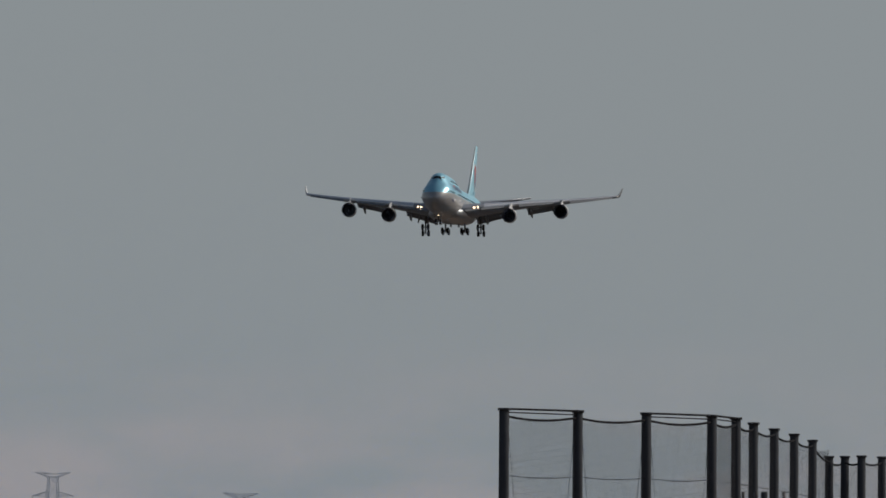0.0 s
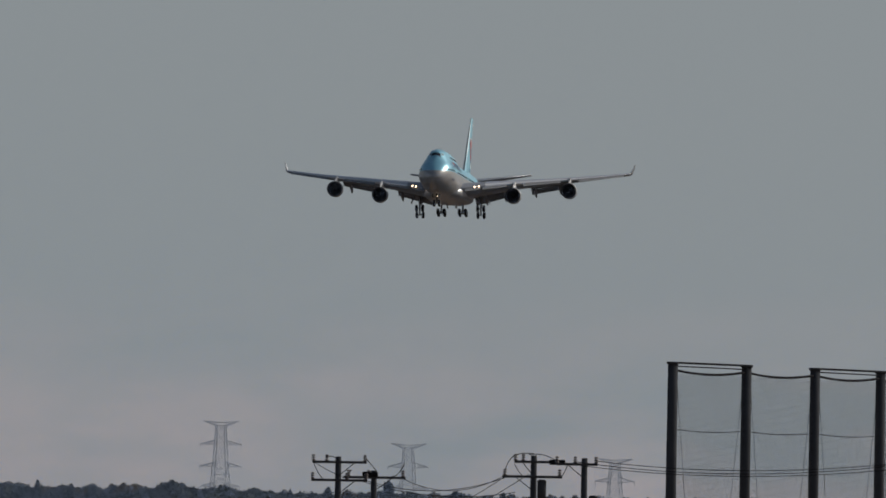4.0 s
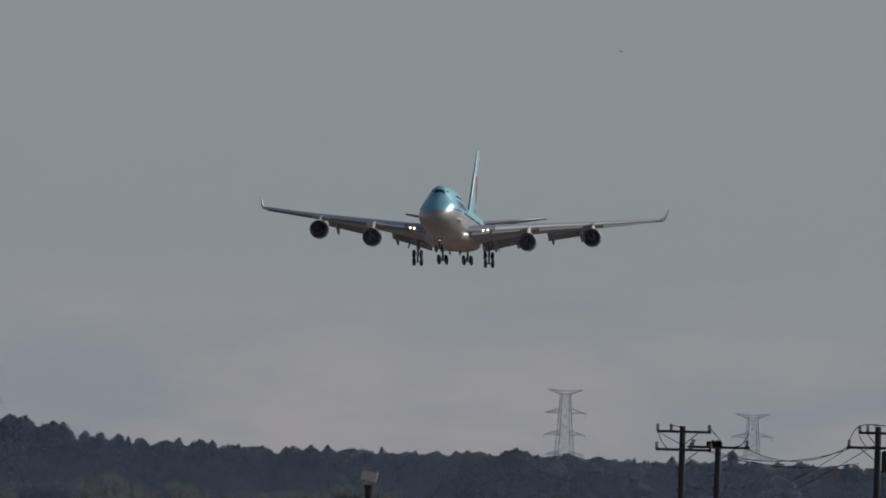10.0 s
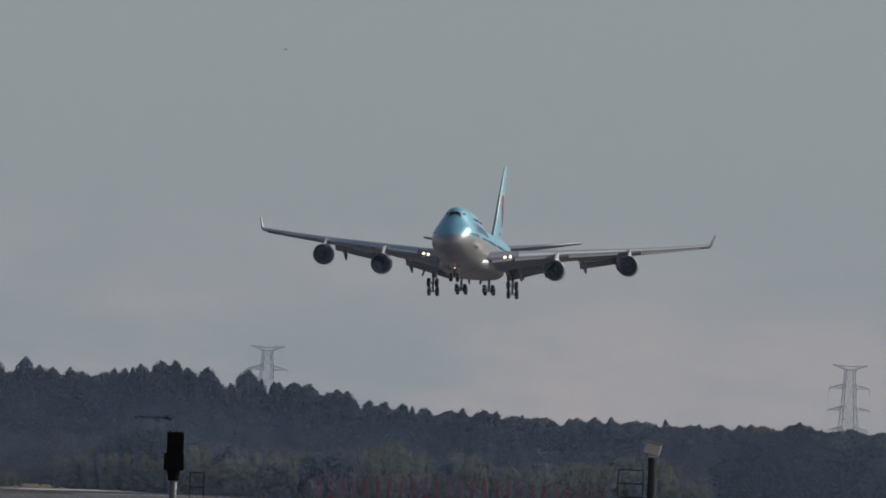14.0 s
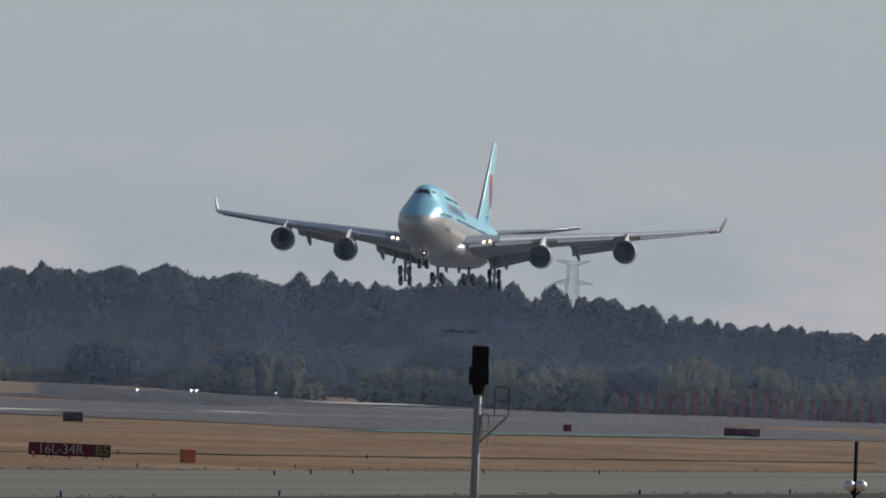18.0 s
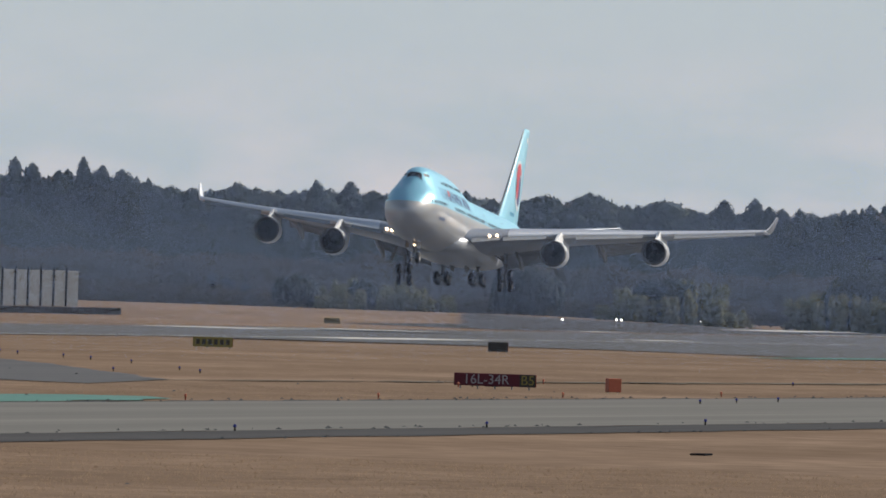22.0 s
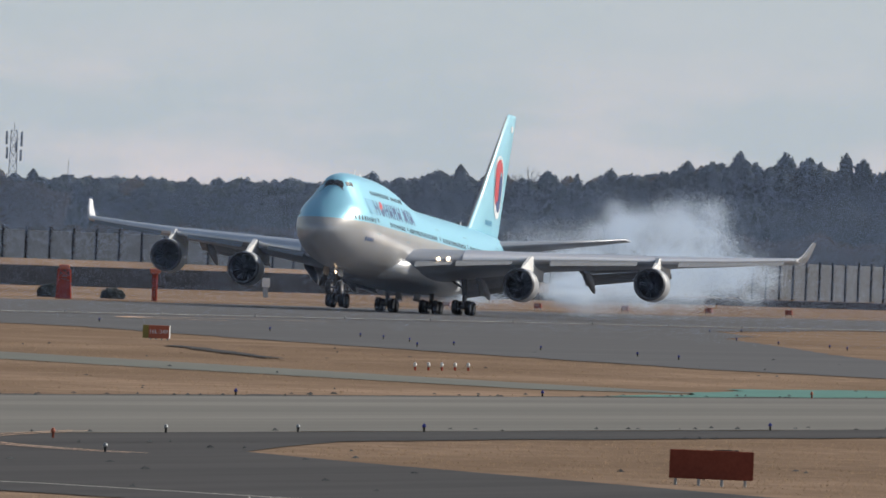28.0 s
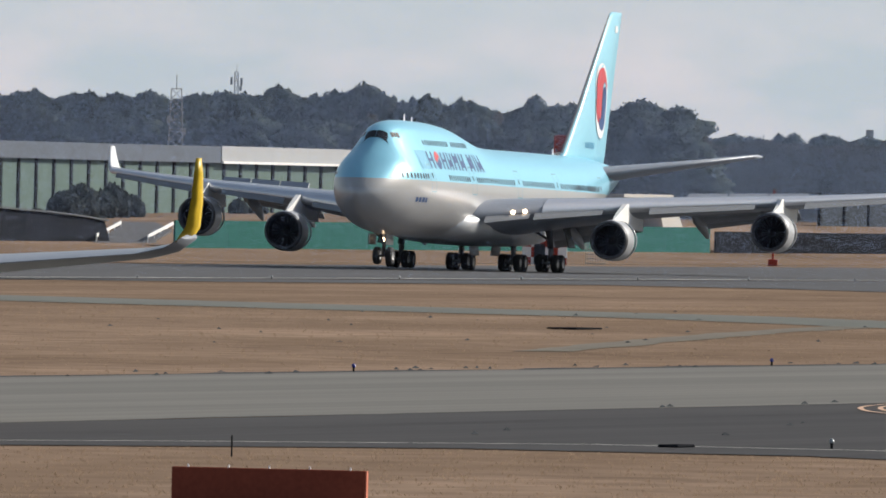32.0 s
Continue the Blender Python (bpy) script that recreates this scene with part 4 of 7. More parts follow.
def build_bogie(plane, x, s, twin):
    """Wheels on a truck beam, hung at its pivot. twin: metres between the axles, 0 for a single axle."""
    e = bmesh.new()
    if twin:
        rod(e, (0, -twin / 2, 0), (0, twin / 2, 0), 0.15, n=10)
    for dy in ((-twin / 2, twin / 2) if twin else (0,)):
        rod(e, (-0.62, dy, 0), (0.62, dy, 0), 0.09)
    bogie = part("bogie", e, "gear", plane, "grey truck beam with axles")
    first = None
    track = 0.56 if twin else 0.46
    for dy in ((-twin / 2, twin / 2) if twin else (0,)):
        for dx in (-track, track):
            m = Matrix.Translation((dx, dy, 0))
            if first is None:
                t = lathe(bmesh.new(), [(-0.22, 0.30), (-0.235, 0.46), (-0.21, 0.56), (-0.12, 0.62), (0.12, 0.62), (0.21, 0.56), (0.235, 0.46), (0.22, 0.30)], 24, "x")
                tyre = part("tyre", t, "rubber", bogie, "black rubber tyre", True)
                h = lathe(bmesh.new(), [(-0.16, 0.02), (-0.17, 0.16), (-0.20, 0.29), (-0.22, 0.31), (0.22, 0.31), (0.20, 0.29), (0.17, 0.16), (0.16, 0.02)], 16, "x")
                hub = part("wheel_hub", h, "hub", bogie, "grey alloy hub", True)
                tyre.matrix_basis = hub.matrix_basis = m
                first = (tyre, hub)
            else:
                same("tyre", first[0], bogie, m)
                same("wheel_hub", first[1], bogie, m)
    moving["bogie"].append((bogie, x, s, twin))
    bogie.matrix_basis = pose(x, s - MID, 0.62)
    return bogie


def build_airliner():
    plane = thing("airliner", (0, 0, 0), "sky-blue and silver four-engined jumbo airliner with wheels and flaps down", "airplane")
    n = 56
    rings = [[hull_point(s, 2 * math.pi * i / n) for i in range(n)] for s in HS]
    part("fuselage", loft(bmesh.new(), rings), "hull", plane, "sky-blue upper and silver-grey lower hull", True)
    # belly fairing at the wing roots
    rings = []
    for s, hw, zb, zt in ((17.5, 2.0, 2.3, 3.6), (19.5, 3.2, 1.95, 4.1), (22, 3.75, 1.75, 4.4), (26, 3.95, 1.68, 4.5), (32, 3.95, 1.68, 4.4), (37, 3.7, 1.75, 4.2), (41, 3.0, 1.95, 3.8), (44, 1.8, 2.2, 3.3)):
        zc, hh = (zb + zt) / 2, (zt - zb) / 2
        rings.append([(hw * abs(math.cos(a)) ** 0.7 * (1 if math.cos(a) > 0 else -1), s - MID, zc + hh * abs(math.sin(a)) ** 0.7 * (1 if math.sin(a) > 0 else -1)) for a in [2 * math.pi * i / 28 for i in range(28)]])
    part("wing_fairing", loft(bmesh.new(), rings), "nacelle", plane, "silver-grey wing root fairing", True)
    # cockpit glazing: six panes
    for side in (1, -1):
        for a0, a1, l0, l1, u0, u1 in ((89.5, 50, 4.26, 4.34, 4.74, 4.86),):
            bm = bmesh.new()
            g = []
            for i in range(5):
                k = i / 4
                a = radians(a0 + (a1 - a0) * k)
                row = []
                for j in range(4):
                    st = (l0 + (l1 - l0) * k) * (1 - j / 3) + (u0 + (u1 - u0) * k) * j / 3
                    p = hull_point(st, a)
                    c = Vector((0, p.y + 0.6, 7.6))
                    p = p + (p - c).normalized() * 0.025
                    row.append(bm.verts.new((side * p.x, p.y, p.z)))
                g.append(row)
            for p, q in zip(g, g[1:]):
                for j in range(3):
                    bm.faces.new((p[j], q[j], q[j + 1], p[j + 1]))
            part("cockpit_window", bm, "glass", plane, "dark cockpit pane")
        for s0, s1 in ((4.95, 5.35), (5.42, 5.75)):
            part("cockpit_window", patch(bmesh.new(), s0, s1, 8.85, 9.2, side, 0.02, 2, 2, 0.15), "glass", plane, "dark cockpit pane")
    # cabin windows, each a pane of its own
    def pane(w, h):
        bm = bmesh.new()
        vs = []
        for i in range(8):
            a = math.pi / 8 + i * math.pi / 4
            vs.append(bm.verts.new((0, max(-1, min(1, 1.25 * math.cos(a))) * w / 2, max(-1, min(1, 1.25 * math.sin(a))) * h / 2)))
        bm.faces.new(vs)
        r = bmesh.ops.extrude_face_region(bm, geom=bm.faces[:])
        for v in r["geom"]:
            if isinstance(v, bmesh.types.BMVert):
                v.co.x += 0.02
        bmesh.ops.recalc_face_normals(bm, faces=bm.faces[:])
        return bm
    first = None
    rows = [(z, s) for z, lst in ((6.25, [3.2 + 0.52 * i for i in range(103)]), (8.62, [9.4 + 0.54 * i for i in range(12)] + [16.5 + 0.54 * i for i in range(9)])) for s in lst]
    doors = (8.5, 19.3, 31.6, 42.2, 55.6)
    for side in (1, -1):
        for z, s in rows:
            if z < 7 and (min(abs(s - d) for d in doors) < 0.9 or s > 56.5 or 9 < s < 12.8):
                continue
            p, nn = hull_at(s, z, side)
            q = Vector((1, 0, 0)).rotation_difference(nn)
            m = Matrix.Translation(p - nn * 0.006) @ q.to_matrix().to_4x4()
            if first is None:
                first = part("cabin_window", pane(0.25, 0.40), "window", plane, "dark cabin window")
                first.matrix_basis = m
            else:
                same("cabin_window", first, plane, m)
        for s in doors:
            bm = bmesh.new()
            for a, b, c, d in ((s - 0.62, s - 0.56, 5.2, 7.1), (s + 0.56, s + 0.62, 5.2, 7.1), (s - 0.62, s + 0.62, 7.05, 7.12), (s - 0.62, s + 0.62, 5.16, 5.24)):
                patch(bm, a, b, c, d, side, 0.01, 2, 6)
            door = part("cabin_door", bm, "seam", plane, "outline of a closed cabin door")
            w = bmesh.new()
            patch(w, s - 0.11, s + 0.11, 6.15, 6.5, side, 0.014, 1, 1)
            part("door_pane", w, "window", door, "small dark door pane")
    # livery: a row of plain bars round a red and navy disc, a hull reflection painted darker before it, and small bars
    # below
    for side in (1, -1):
        part("livery_panel", patch(bmesh.new(), 6.7, 8.85, 6.78, 8.05, side, 0.008, 5, 4), "deep_blue", plane, "deeper blue patch painting a hull reflection before the livery bars")
        s = 8.9
        for k, w in enumerate((1.75, 1.65, 1.65, 1.4, 1.75, 1.65, 0.7, 1.75, 0.7, 1.65)):
            if k == 1:
                for name, m, up in (("red", "livery_red", 1), ("navy", "navy", -1)):
                    bm = bmesh.new()
                    for i in range(8):
                        u0, u1 = -1 + i / 4, -1 + (i + 1) / 4
                        h = 0.62 * math.sqrt(1 - ((u0 + u1) / 2) ** 2)
                        cut = 0.16 * math.sin(math.pi * (u0 + u1) / 2)
                        z0, z1 = sorted((7.42 + cut + 0.03 * up, 7.42 + up * h))
                        if z1 - z0 > 0.06:
                            patch(bm, s + 0.68 + 0.66 * u0, s + 0.68 + 0.66 * u1, z0, z1, side, 0.016, 1, 3)
                    part("livery_disc", bm, m, plane, "plain %s half of a livery disc" % name)
            elif k != 6:
                for u, v, z0, z1 in ((0.02, 0.20, 6.84, 8.0), (0.20, 0.56, 7.34 - 0.30 * (k % 2), 7.52 + 0.30 * (k % 3 == 1)), (0.56, 0.76, 6.84, 8.0)) if w > 1 else ((0.1, 0.55, 6.84, 8.0),):
                    part("livery_bar", patch(bmesh.new(), s + w * u, s + w * v, z0, z1, side, 0.016, 2, 4), "navy", plane, "plain navy livery bar")
            s += w
        for i in range(4):
            part("livery_bar", patch(bmesh.new(), 4.9 + 0.62 * i, 5.3 + 0.62 * i, 4.42, 4.76, side, 0.014, 1, 2), "navy", plane, "small plain navy bar")
    # wings and tail
    for side in (1, -1):
        build_wing(plane, side)
        rings = [wing_section(b, le, c, z, t, 0, side=side) for b, le, c, z, t in ((0.4, 58.2, 10.0, 7.2, .07), (1.6, 59.4, 8.9, 7.42, .07), (6, 63.4, 5.8, 8.2, .065), (11.0, 67.9, 2.6, 9.12, .06))]
        part("tailplane", loft(bmesh.new(), rings), "wing", plane, "grey tailplane", True)
    def fin_ring(z, le, te, w):
        c = te - le
        return [(w * v, le + u * c - MID, z) for u, v in ((0, 0), (0.06, 0.55), (0.3, 1), (0.65, 0.7), (1, 0.05), (1, -0.05), (0.65, -0.7), (0.3, -1), (0.06, -0.55))]
    rings = [fin_ring(*r) for r in ((8.1, 52.6, 66.4, 0.34), (8.75, 54.6, 66.7, 0.50), (12.0, 58.6, 67.8, 0.42), (16.0, 63.2, 69.2, 0.30), (19.1, 66.8, 70.3, 0.20), (19.35, 67.4, 70.35, 0.1))]
    fin = part("tail_fin", loft(bmesh.new(), rings), "sky_blue", plane, "sky-blue tail fin", True)
    part("fin_edge", loft(bmesh.new(), [[(w, a - MID, z), (0, a - 0.07 - MID, z), (-w, a - MID, z)] for z, a, w in ((8.8, 54.70, .10), (12, 58.62, .10), (16, 63.22, .08), (19.1, 66.82, .05))]), "wing_dark", fin, "dark grey fin edge")
    # round fin emblem in red, white and blue
    for side in (1, -1):
        def emblem(shape, off):
            bm = bmesh.new()
            vs = []
            for y, z in shape:
                u = (65.2 - 1.0 + y - lerp(z, (12, 16), (58.6, 63.2))) / (lerp(z, (12, 16), (67.8, 69.2)) - lerp(z, (12, 16), (58.6, 63.2)))
                w = lerp(z, (12, 16, 19), (0.42, 0.30, 0.2)) * lerp(u, (0, 0.06, 0.3, 0.65, 1), (0, 0.55, 1, 0.7, 0.05))
                vs.append(bm.verts.new((side * (w + off), 64.2 + y - MID, z)))
            bm.faces.new(vs if side > 0 else vs[::-1])
            return bm
        full = [i * 2 * math.pi / 40 for i in range(40)]
        part("emblem_ring", emblem([(1.95 * math.cos(a), 12.8 + 2.75 * math.sin(a)) for a in full], 0.035), "livery_white", fin, "white emblem disc")

        def half(lean, grow, shift):
            """One of two interlocking drops of a disc, its seam leaning by so many degrees."""
            pts = [(math.cos(radians(lean + 7.5 * i)), math.sin(radians(lean + 7.5 * i))) for i in range(25)]
            c, q = math.cos(radians(lean)), math.sin(radians(lean))
            pts += [(-0.5 * c + 0.5 * math.cos(radians(lean + 180 + 15 * i)), -0.5 * q + 0.5 * math.sin(radians(lean + 180 + 15 * i))) for i in range(1, 12)]
            pts += [(0.5 * c + 0.42 * math.cos(radians(lean + 180 - 15 * i)), 0.5 * q + 0.42 * math.sin(radians(lean + 180 - 15 * i))) for i in range(1, 12)]
            return [(1.70 * grow * y + shift, 12.8 + 2.42 * grow * z - shift) for y, z in pts]

        part("emblem_upper", emblem(half(18, 1.0, 0.0), 0.05), "livery_red", fin, "red emblem drop")
        part("emblem_lower", emblem(half(198, 0.80, 0.22), 0.05), "navy", fin, "blue emblem drop")
        bm = bmesh.new()
        box(bm, (side * 0.2, 68.3 - MID, 18.1), (0.06, 0.75, 0.5))
        part("fin_flag", bm, "livery_white", fin, "small white flag panel")
        bm = bmesh.new()
        for i in range(6):
            box(bm, (side * 0.46, 59.6 + 0.45 * i - MID, 9.5), (0.06, 0.32, 0.42))
        part("registration_bars", bm, "deep_blue", fin, "row of plain blue bars")
    for s, z, h in ((11.5, 10.1, 0.5), (13.5, 10.1, 0.35), (52.0, 8.6, 0.45)):
        bm = loft(bmesh.new(), [[(-0.03, s - MID, z), (0.03, s - MID, z), (0.03, s + 0.35 - MID, z), (-0.03, s + 0.35 - MID, z)], [(-0.02, s + 0.15 - MID, z + h), (0.02, s + 0.15 - MID, z + h), (0.02, s + 0.3 - MID, z + h), (-0.02, s + 0.3 - MID, z + h)]])
        part("antenna", bm, "livery_white", plane, "small white blade antenna")
    # landing gear
    for x, s in ((-5.5, 31.9), (5.5, 31.9), (-1.92, 35.0), (1.92, 35.0)):
        build_bogie(plane, x, s, 1.47)
        y = s - MID
        bm = rod(bmesh.new(), (x, y, 0.5), (x, y, 2.3), 0.17, n=12)
        rod(bm, (x, y, 1.7), (x * 0.96, y, 4.2), 0.25, n=12)
        part("gear_leg", bm, "gear", plane, "grey oleo leg", True)
        bm = rod(bmesh.new(), (x, y, 1.9), (x, y - 2.2, 3.6), 0.10)
        rod(bm, (x, y, 2.2), (x * 0.55 if abs(x) > 3 else x * 0.3, y + 0.2, 3.6), 0.10)
        rod(bm, (x, y + 0.3, 1.0), (x, y + 0.75, 1.5), 0.06)
        rod(bm, (x, y + 0.75, 1.5), (x, y + 0.3, 2.0), 0.06)
        part("gear_brace", bm, "gear", plane, "grey side brace")
        sd = 1 if x > 0 else -1
        if abs(x) > 3:
            bm = box(bmesh.new(), (x + sd * 1.25, y + 0.1, 2.65), (0.07, 1.7, 1.9), Matrix.Rotation(radians(-sd * 18), 4, "Y"), 0.02)
        else:
            bm = box(bmesh.new(), (x - sd * 1.1, y - 0.6, 1.6), (0.06, 2.4, 1.1), Matrix.Rotation(radians(sd * 8), 4, "Y"), 0.02)
        part("gear_door", bm, "gear_dark", plane, "grey open gear door")
    build_bogie(plane, 0, 7.5, 0)
    y = 7.5 - MID
    bm = rod(bmesh.new(), (0, y, 0.6), (0, y, 2.9), 0.14, n=12)
    rod(bm, (0, y, 1.5), (0, y, 3.0), 0.19, n=12)
    rod(bm, (0, y - 0.1, 1.3), (0, y - 1.3, 2.6), 0.08)
    part("nose_gear_leg", bm, "gear", plane, "grey nose gear leg", True)
    for sd in (1, -1):
        part("nose_gear_door", box(bmesh.new(), (sd * 0.62, y - 0.9, 1.75), (0.05, 2.0, 0.75), None, 0.02), "gear_dark", plane, "grey open nose gear door")
    bm = bmesh.new()
    bmesh.ops.create_uvsphere(bm, u_segments=10, v_segments=6, radius=0.13, matrix=Matrix.Translation((0, y - 0.28, 1.75)))
    part("taxi_light", bm, "lit", plane, "lit nose gear lamp")
    return plane


airliner = build_airliner()


# ---- poles, nets and pylons towards the approach ----
def bearing(th, d, z=0.0):
    """A place d metres from the eye, th degrees left of the runway line."""
    return Vector((-d * math.sin(radians(th)), d * math.cos(radians(th)), z))


def ground_at(th, d):
    p = bearing(th, d)
    return Vector((p.x, p.y, land(p.x, p.y)))


def tube(bm, pts, r, n=5):
    """One round cable through all the points."""
    rings = []
    for i, p in enumerate(pts):
        d = (pts[min(i + 1, len(pts) - 1)] - pts[max(i - 1, 0)]).normalized()
        u = d.orthogonal().normalized() if i == 0 else (u - d * u.dot(d)).normalized()
        w = d.cross(u)
        rings.append([p + (u * math.cos(k * 2 * math.pi / n) + w * math.sin(k * 2 * math.pi / n)) * r for k in range(n)])
    return loft(bm, rings)


def wire(bm, a, b, sag, r=0.012, n=12):
    a, b = Vector(a), Vector(b)
    pts = [a.lerp(b, i / n) - Vector((0, 0, sag * 4 * (i / n) * (1 - i / n))) for i in range(n + 1)]
    return tube(bm, pts, r)


NET_TOP = 13.74
posts = [Vector((x, y, 0)) for x, y in ((-80.1, 893.3), (-77.5, 903.0), (-75.1, 913.0), (-72.8, 923.3), (-72.7, 937), (-74.0, 965), (-75.6, 1000), (-77.1, 1034),
                                        (-79.2, 1076), (-79.8, 1097), (-78.9, 1097), (-77.6, 1092), (-77.0, 1100), (-75.6, 1102))]
net = thing("ball_net", posts[0], "tall dark sports net hung between thick round posts", "net fence")
for i, p in enumerate(posts):
    o = p - posts[0]
    h = NET_TOP - (0.0 if i < 9 else 0.75)
    bm = rod(bmesh.new(), o, o + Vector((0, 0, h)), 0.26, 0.235, 12)
    rod(bm, o + Vector((0, 0, h - 0.12)), o + Vector((0, 0, h)), 0.30, 0.30, 12)
    part("net_post", bm, "pole", net, "thick dark round post", True)
    if i == len(posts) - 1:
        break
    q = posts[i + 1] - posts[0]
    h2 = NET_TOP - (0.0 if i + 1 < 9 else 0.75)
    up = Vector((0, 0, 1))
    part("net_cable", wire(bmesh.new(), o + up * (h - 0.35), q + up * (h2 - 0.35), 0.18, 0.06), "wire", net, "sagging dark cable")
    if i in (0, 2, 3):
        part("head_bar", rod(bmesh.new(), o + up * (h - 0.04), q + up * (h2 - 0.04), 0.05, n=6), "wire", net, "dark bar between the post heads")
        part("head_bar", rod(bmesh.new(), o + up * (h - 0.2), q + up * (h2 - 0.22), 0.03, n=6), "wire", net, "dark bar between the post heads")
    for low in (3.1, 6.8):
        part("net_cable", wire(bmesh.new(), o + up * (h - low), q + up * (h2 - low), 0.12, 0.018), "wire", net, "thin cable across the net")
    if i < 3:
        d = q - o
        for u, w in ((0.05, 0.36), (0.96, 0.62)):
            part("guy_wire", rod(bmesh.new(), o + d * u + up * (h - 0.6), o + d * w + up * 0.3, 0.012, n=4), "wire", net, "thin slanting guy wire")
    # the mesh of the net: thin flat strands
    v, f = [], []
    d = q - o
    nv, nh = (int(d.length * 13) if i < 3 or i > 8 else 900), 240
    side = Vector((d.x, d.y, 0)).normalized()
    for k in range(nv + 1):
        a = o + d * (k / nv)
        sag = 0.18 * 4 * (k / nv) * (1 - k / nv)
        w = side * 0.0035
        j = len(v)
        v += [a - w, a + w, a + w + Vector((0, 0, h - 0.38 - sag)), a - w + Vector((0, 0, h - 0.38 - sag))]
        f.append((j, j + 1, j + 2, j + 3))
    for k in range(nh):
        z = (h - 0.55) * k / nh
        j = len(v)
        v += [o + Vector((0, 0, z)), q + Vector((0, 0, z)), q + Vector((0, 0, z + 0.009)), o + Vector((0, 0, z + 0.009))]
        f.append((j, j + 1, j + 2, j + 3))
    raw("netting", v, f, "wire", net, "fine dark netting")


def insulator(bm, p, h=0.26):
    for k in range(3):
        rod(bm, p + Vector((0, 0, h * k / 3)), p + Vector((0, 0, h * (k + 0.8) / 3)), 0.085, 0.05, 8)
    return bm


def utility_pole(th, d, z, arms, label, extra=()):
    """arms: (metres below the top, reach to one side, reach to the other, places of insulators)."""
    g = ground_at(th, d)
    e = thing("utility_pole", g, label, "utility pole", "roadside utility poles", th)
    h = z - g.z
    part("pole", rod(bmesh.new(), (0, 0, 0), (0, 0, h), 0.17, 0.115, 12), "pole", e, "dark concrete pole", True)
    for dz, a, b, ins in arms:
        part("crossarm", box(bmesh.new(), ((a + b) / 2, -0.14, h - dz), (b - a, 0.09, 0.10), None, 0.01), "pole", e, "dark steel crossarm")
        for x in ins:
            part("insulator", insulator(bmesh.new(), Vector((x, -0.14, h - dz + 0.05))), "insulator", e, "brown glazed insulator")
        part("arm_brace", rod(bmesh.new(), (0.0, -0.14, h - dz - 0.55), (0.6 * (b if b > -a else a), -0.14, h - dz), 0.02, n=6), "pole", e, "")
    for kind, x, dz in extra:
        if kind == "can":
            bm = rod(bmesh.new(), (x, -0.25, h - dz - 0.75), (x, -0.25, h - dz), 0.17, 0.17, 12)
            rod(bm, (x, -0.25, h - dz), (x, -0.25, h - dz + 0.08), 0.19, 0.1, 12)
            part("transformer", bm, "pole", e, "dark cylindrical transformer", True)
        else:
            bm = box(bmesh.new(), (x, -0.2, h - dz), (0.62, 0.14, 0.2), None, 0.03)
            part("switch", bm, "black", e, "black line switch")
    return g + Vector((0, 0, h)), e


def local(th, g, x, z, y=-0.14):
    a = radians(th)
    return Vector((g.x + x * math.cos(a) - y * math.sin(a), g.y + x * math.sin(a) + y * math.cos(a), z))


pA, _ = utility_pole(6.11, 760, 8.53, [(0.22, -1.02, 1.12, (-0.98, -0.45, 1.05)), (0.93, -1.05, 1.15, (-1.0, 0.35, 1.1))], "dark concrete utility pole with two crossarms and insulators")
pA2, _ = utility_pole(6.004, 764, 8.02, [(0.28, -1.2, 1.25, (-1.0, -0.2, 1.15))], "dark concrete utility pole with one low crossarm", [("switch", -0.15, 0.15)])
pB, _ = utility_pole(5.531, 742, 8.63, [(0.25, -0.75, 0.6, (-0.7, -0.4)), (0.82, -1.2, 1.1, (-1.1, 1.0))], "dark concrete utility pole with looped leads and a transformer", [("can", 0.32, 1.0), ("switch", 0.9, 0.25)])
pC, _ = utility_pole(5.381, 740, 8.55, [(0.24, -1.1, 0.5, (-1.05, -0.35, 0.45))], "dark concrete utility pole beside the looped pole", [("can", 0.35, 1.5)])
pD, _ = utility_pole(4.352, 690, 8.90, [(0.30, -0.8, 0.8, (-0.75, -0.3, 0.7))], "dark concrete utility pole before the sports net")
lines = thing("power_line", pB, "thin black power lines strung between utility poles", "cable")
for name, a, b, sag in (("span", local(5.381, pC, 0.4, 8.45), local(4.352, pD, -0.7, 8.42), 0.35), ("span", local(5.381, pC, -0.3, 8.4), local(4.352, pD, -0.3, 8.42), 0.45),
                        ("span", local(5.381, pC, -0.9, 8.35), local(4.352, pD, 0.6, 8.40), 0.5), ("span", local(5.531, pB, 0.5, 8.38), local(5.381, pC, -1.0, 8.32), 0.02),
                        ("span", local(6.004, pA2, 1.1, 7.74), local(5.531, pB, -1.1, 7.85), 0.55), ("span", local(6.11, pA, 1.1, 7.6), local(5.531, pB, -1.1, 7.75), 0.45),
                        ("span", local(6.11, pA, 1.0, 7.55), local(5.531, pB, -0.7, 7.2), 0.35), ("span", local(5.531, pB, -1.1, 7.8), local(5.80, pB, -3.4, 6.4, -3), 0.05),
                        ("span", local(5.531, pB, -0.2, 7.9), local(5.80, pB, -3.0, 6.2, -3), 0.05), ("span", local(6.11, pA, -0.95, 8.3), local(6.11, pA, 0.4, 7.65), 0.05),
                        ("span", local(4.352, pD, 0.7, 8.42), local(3.4, pD, 14, 8.2), 0.3), ("span", local(4.352, pD, -0.5, 8.42), local(3.4, pD, 14, 8.1), 0.3)):
    bm = wire(bmesh.new(), a - pB, b - pB, sag, 0.014)
    part(name, bm, "wire", lines)
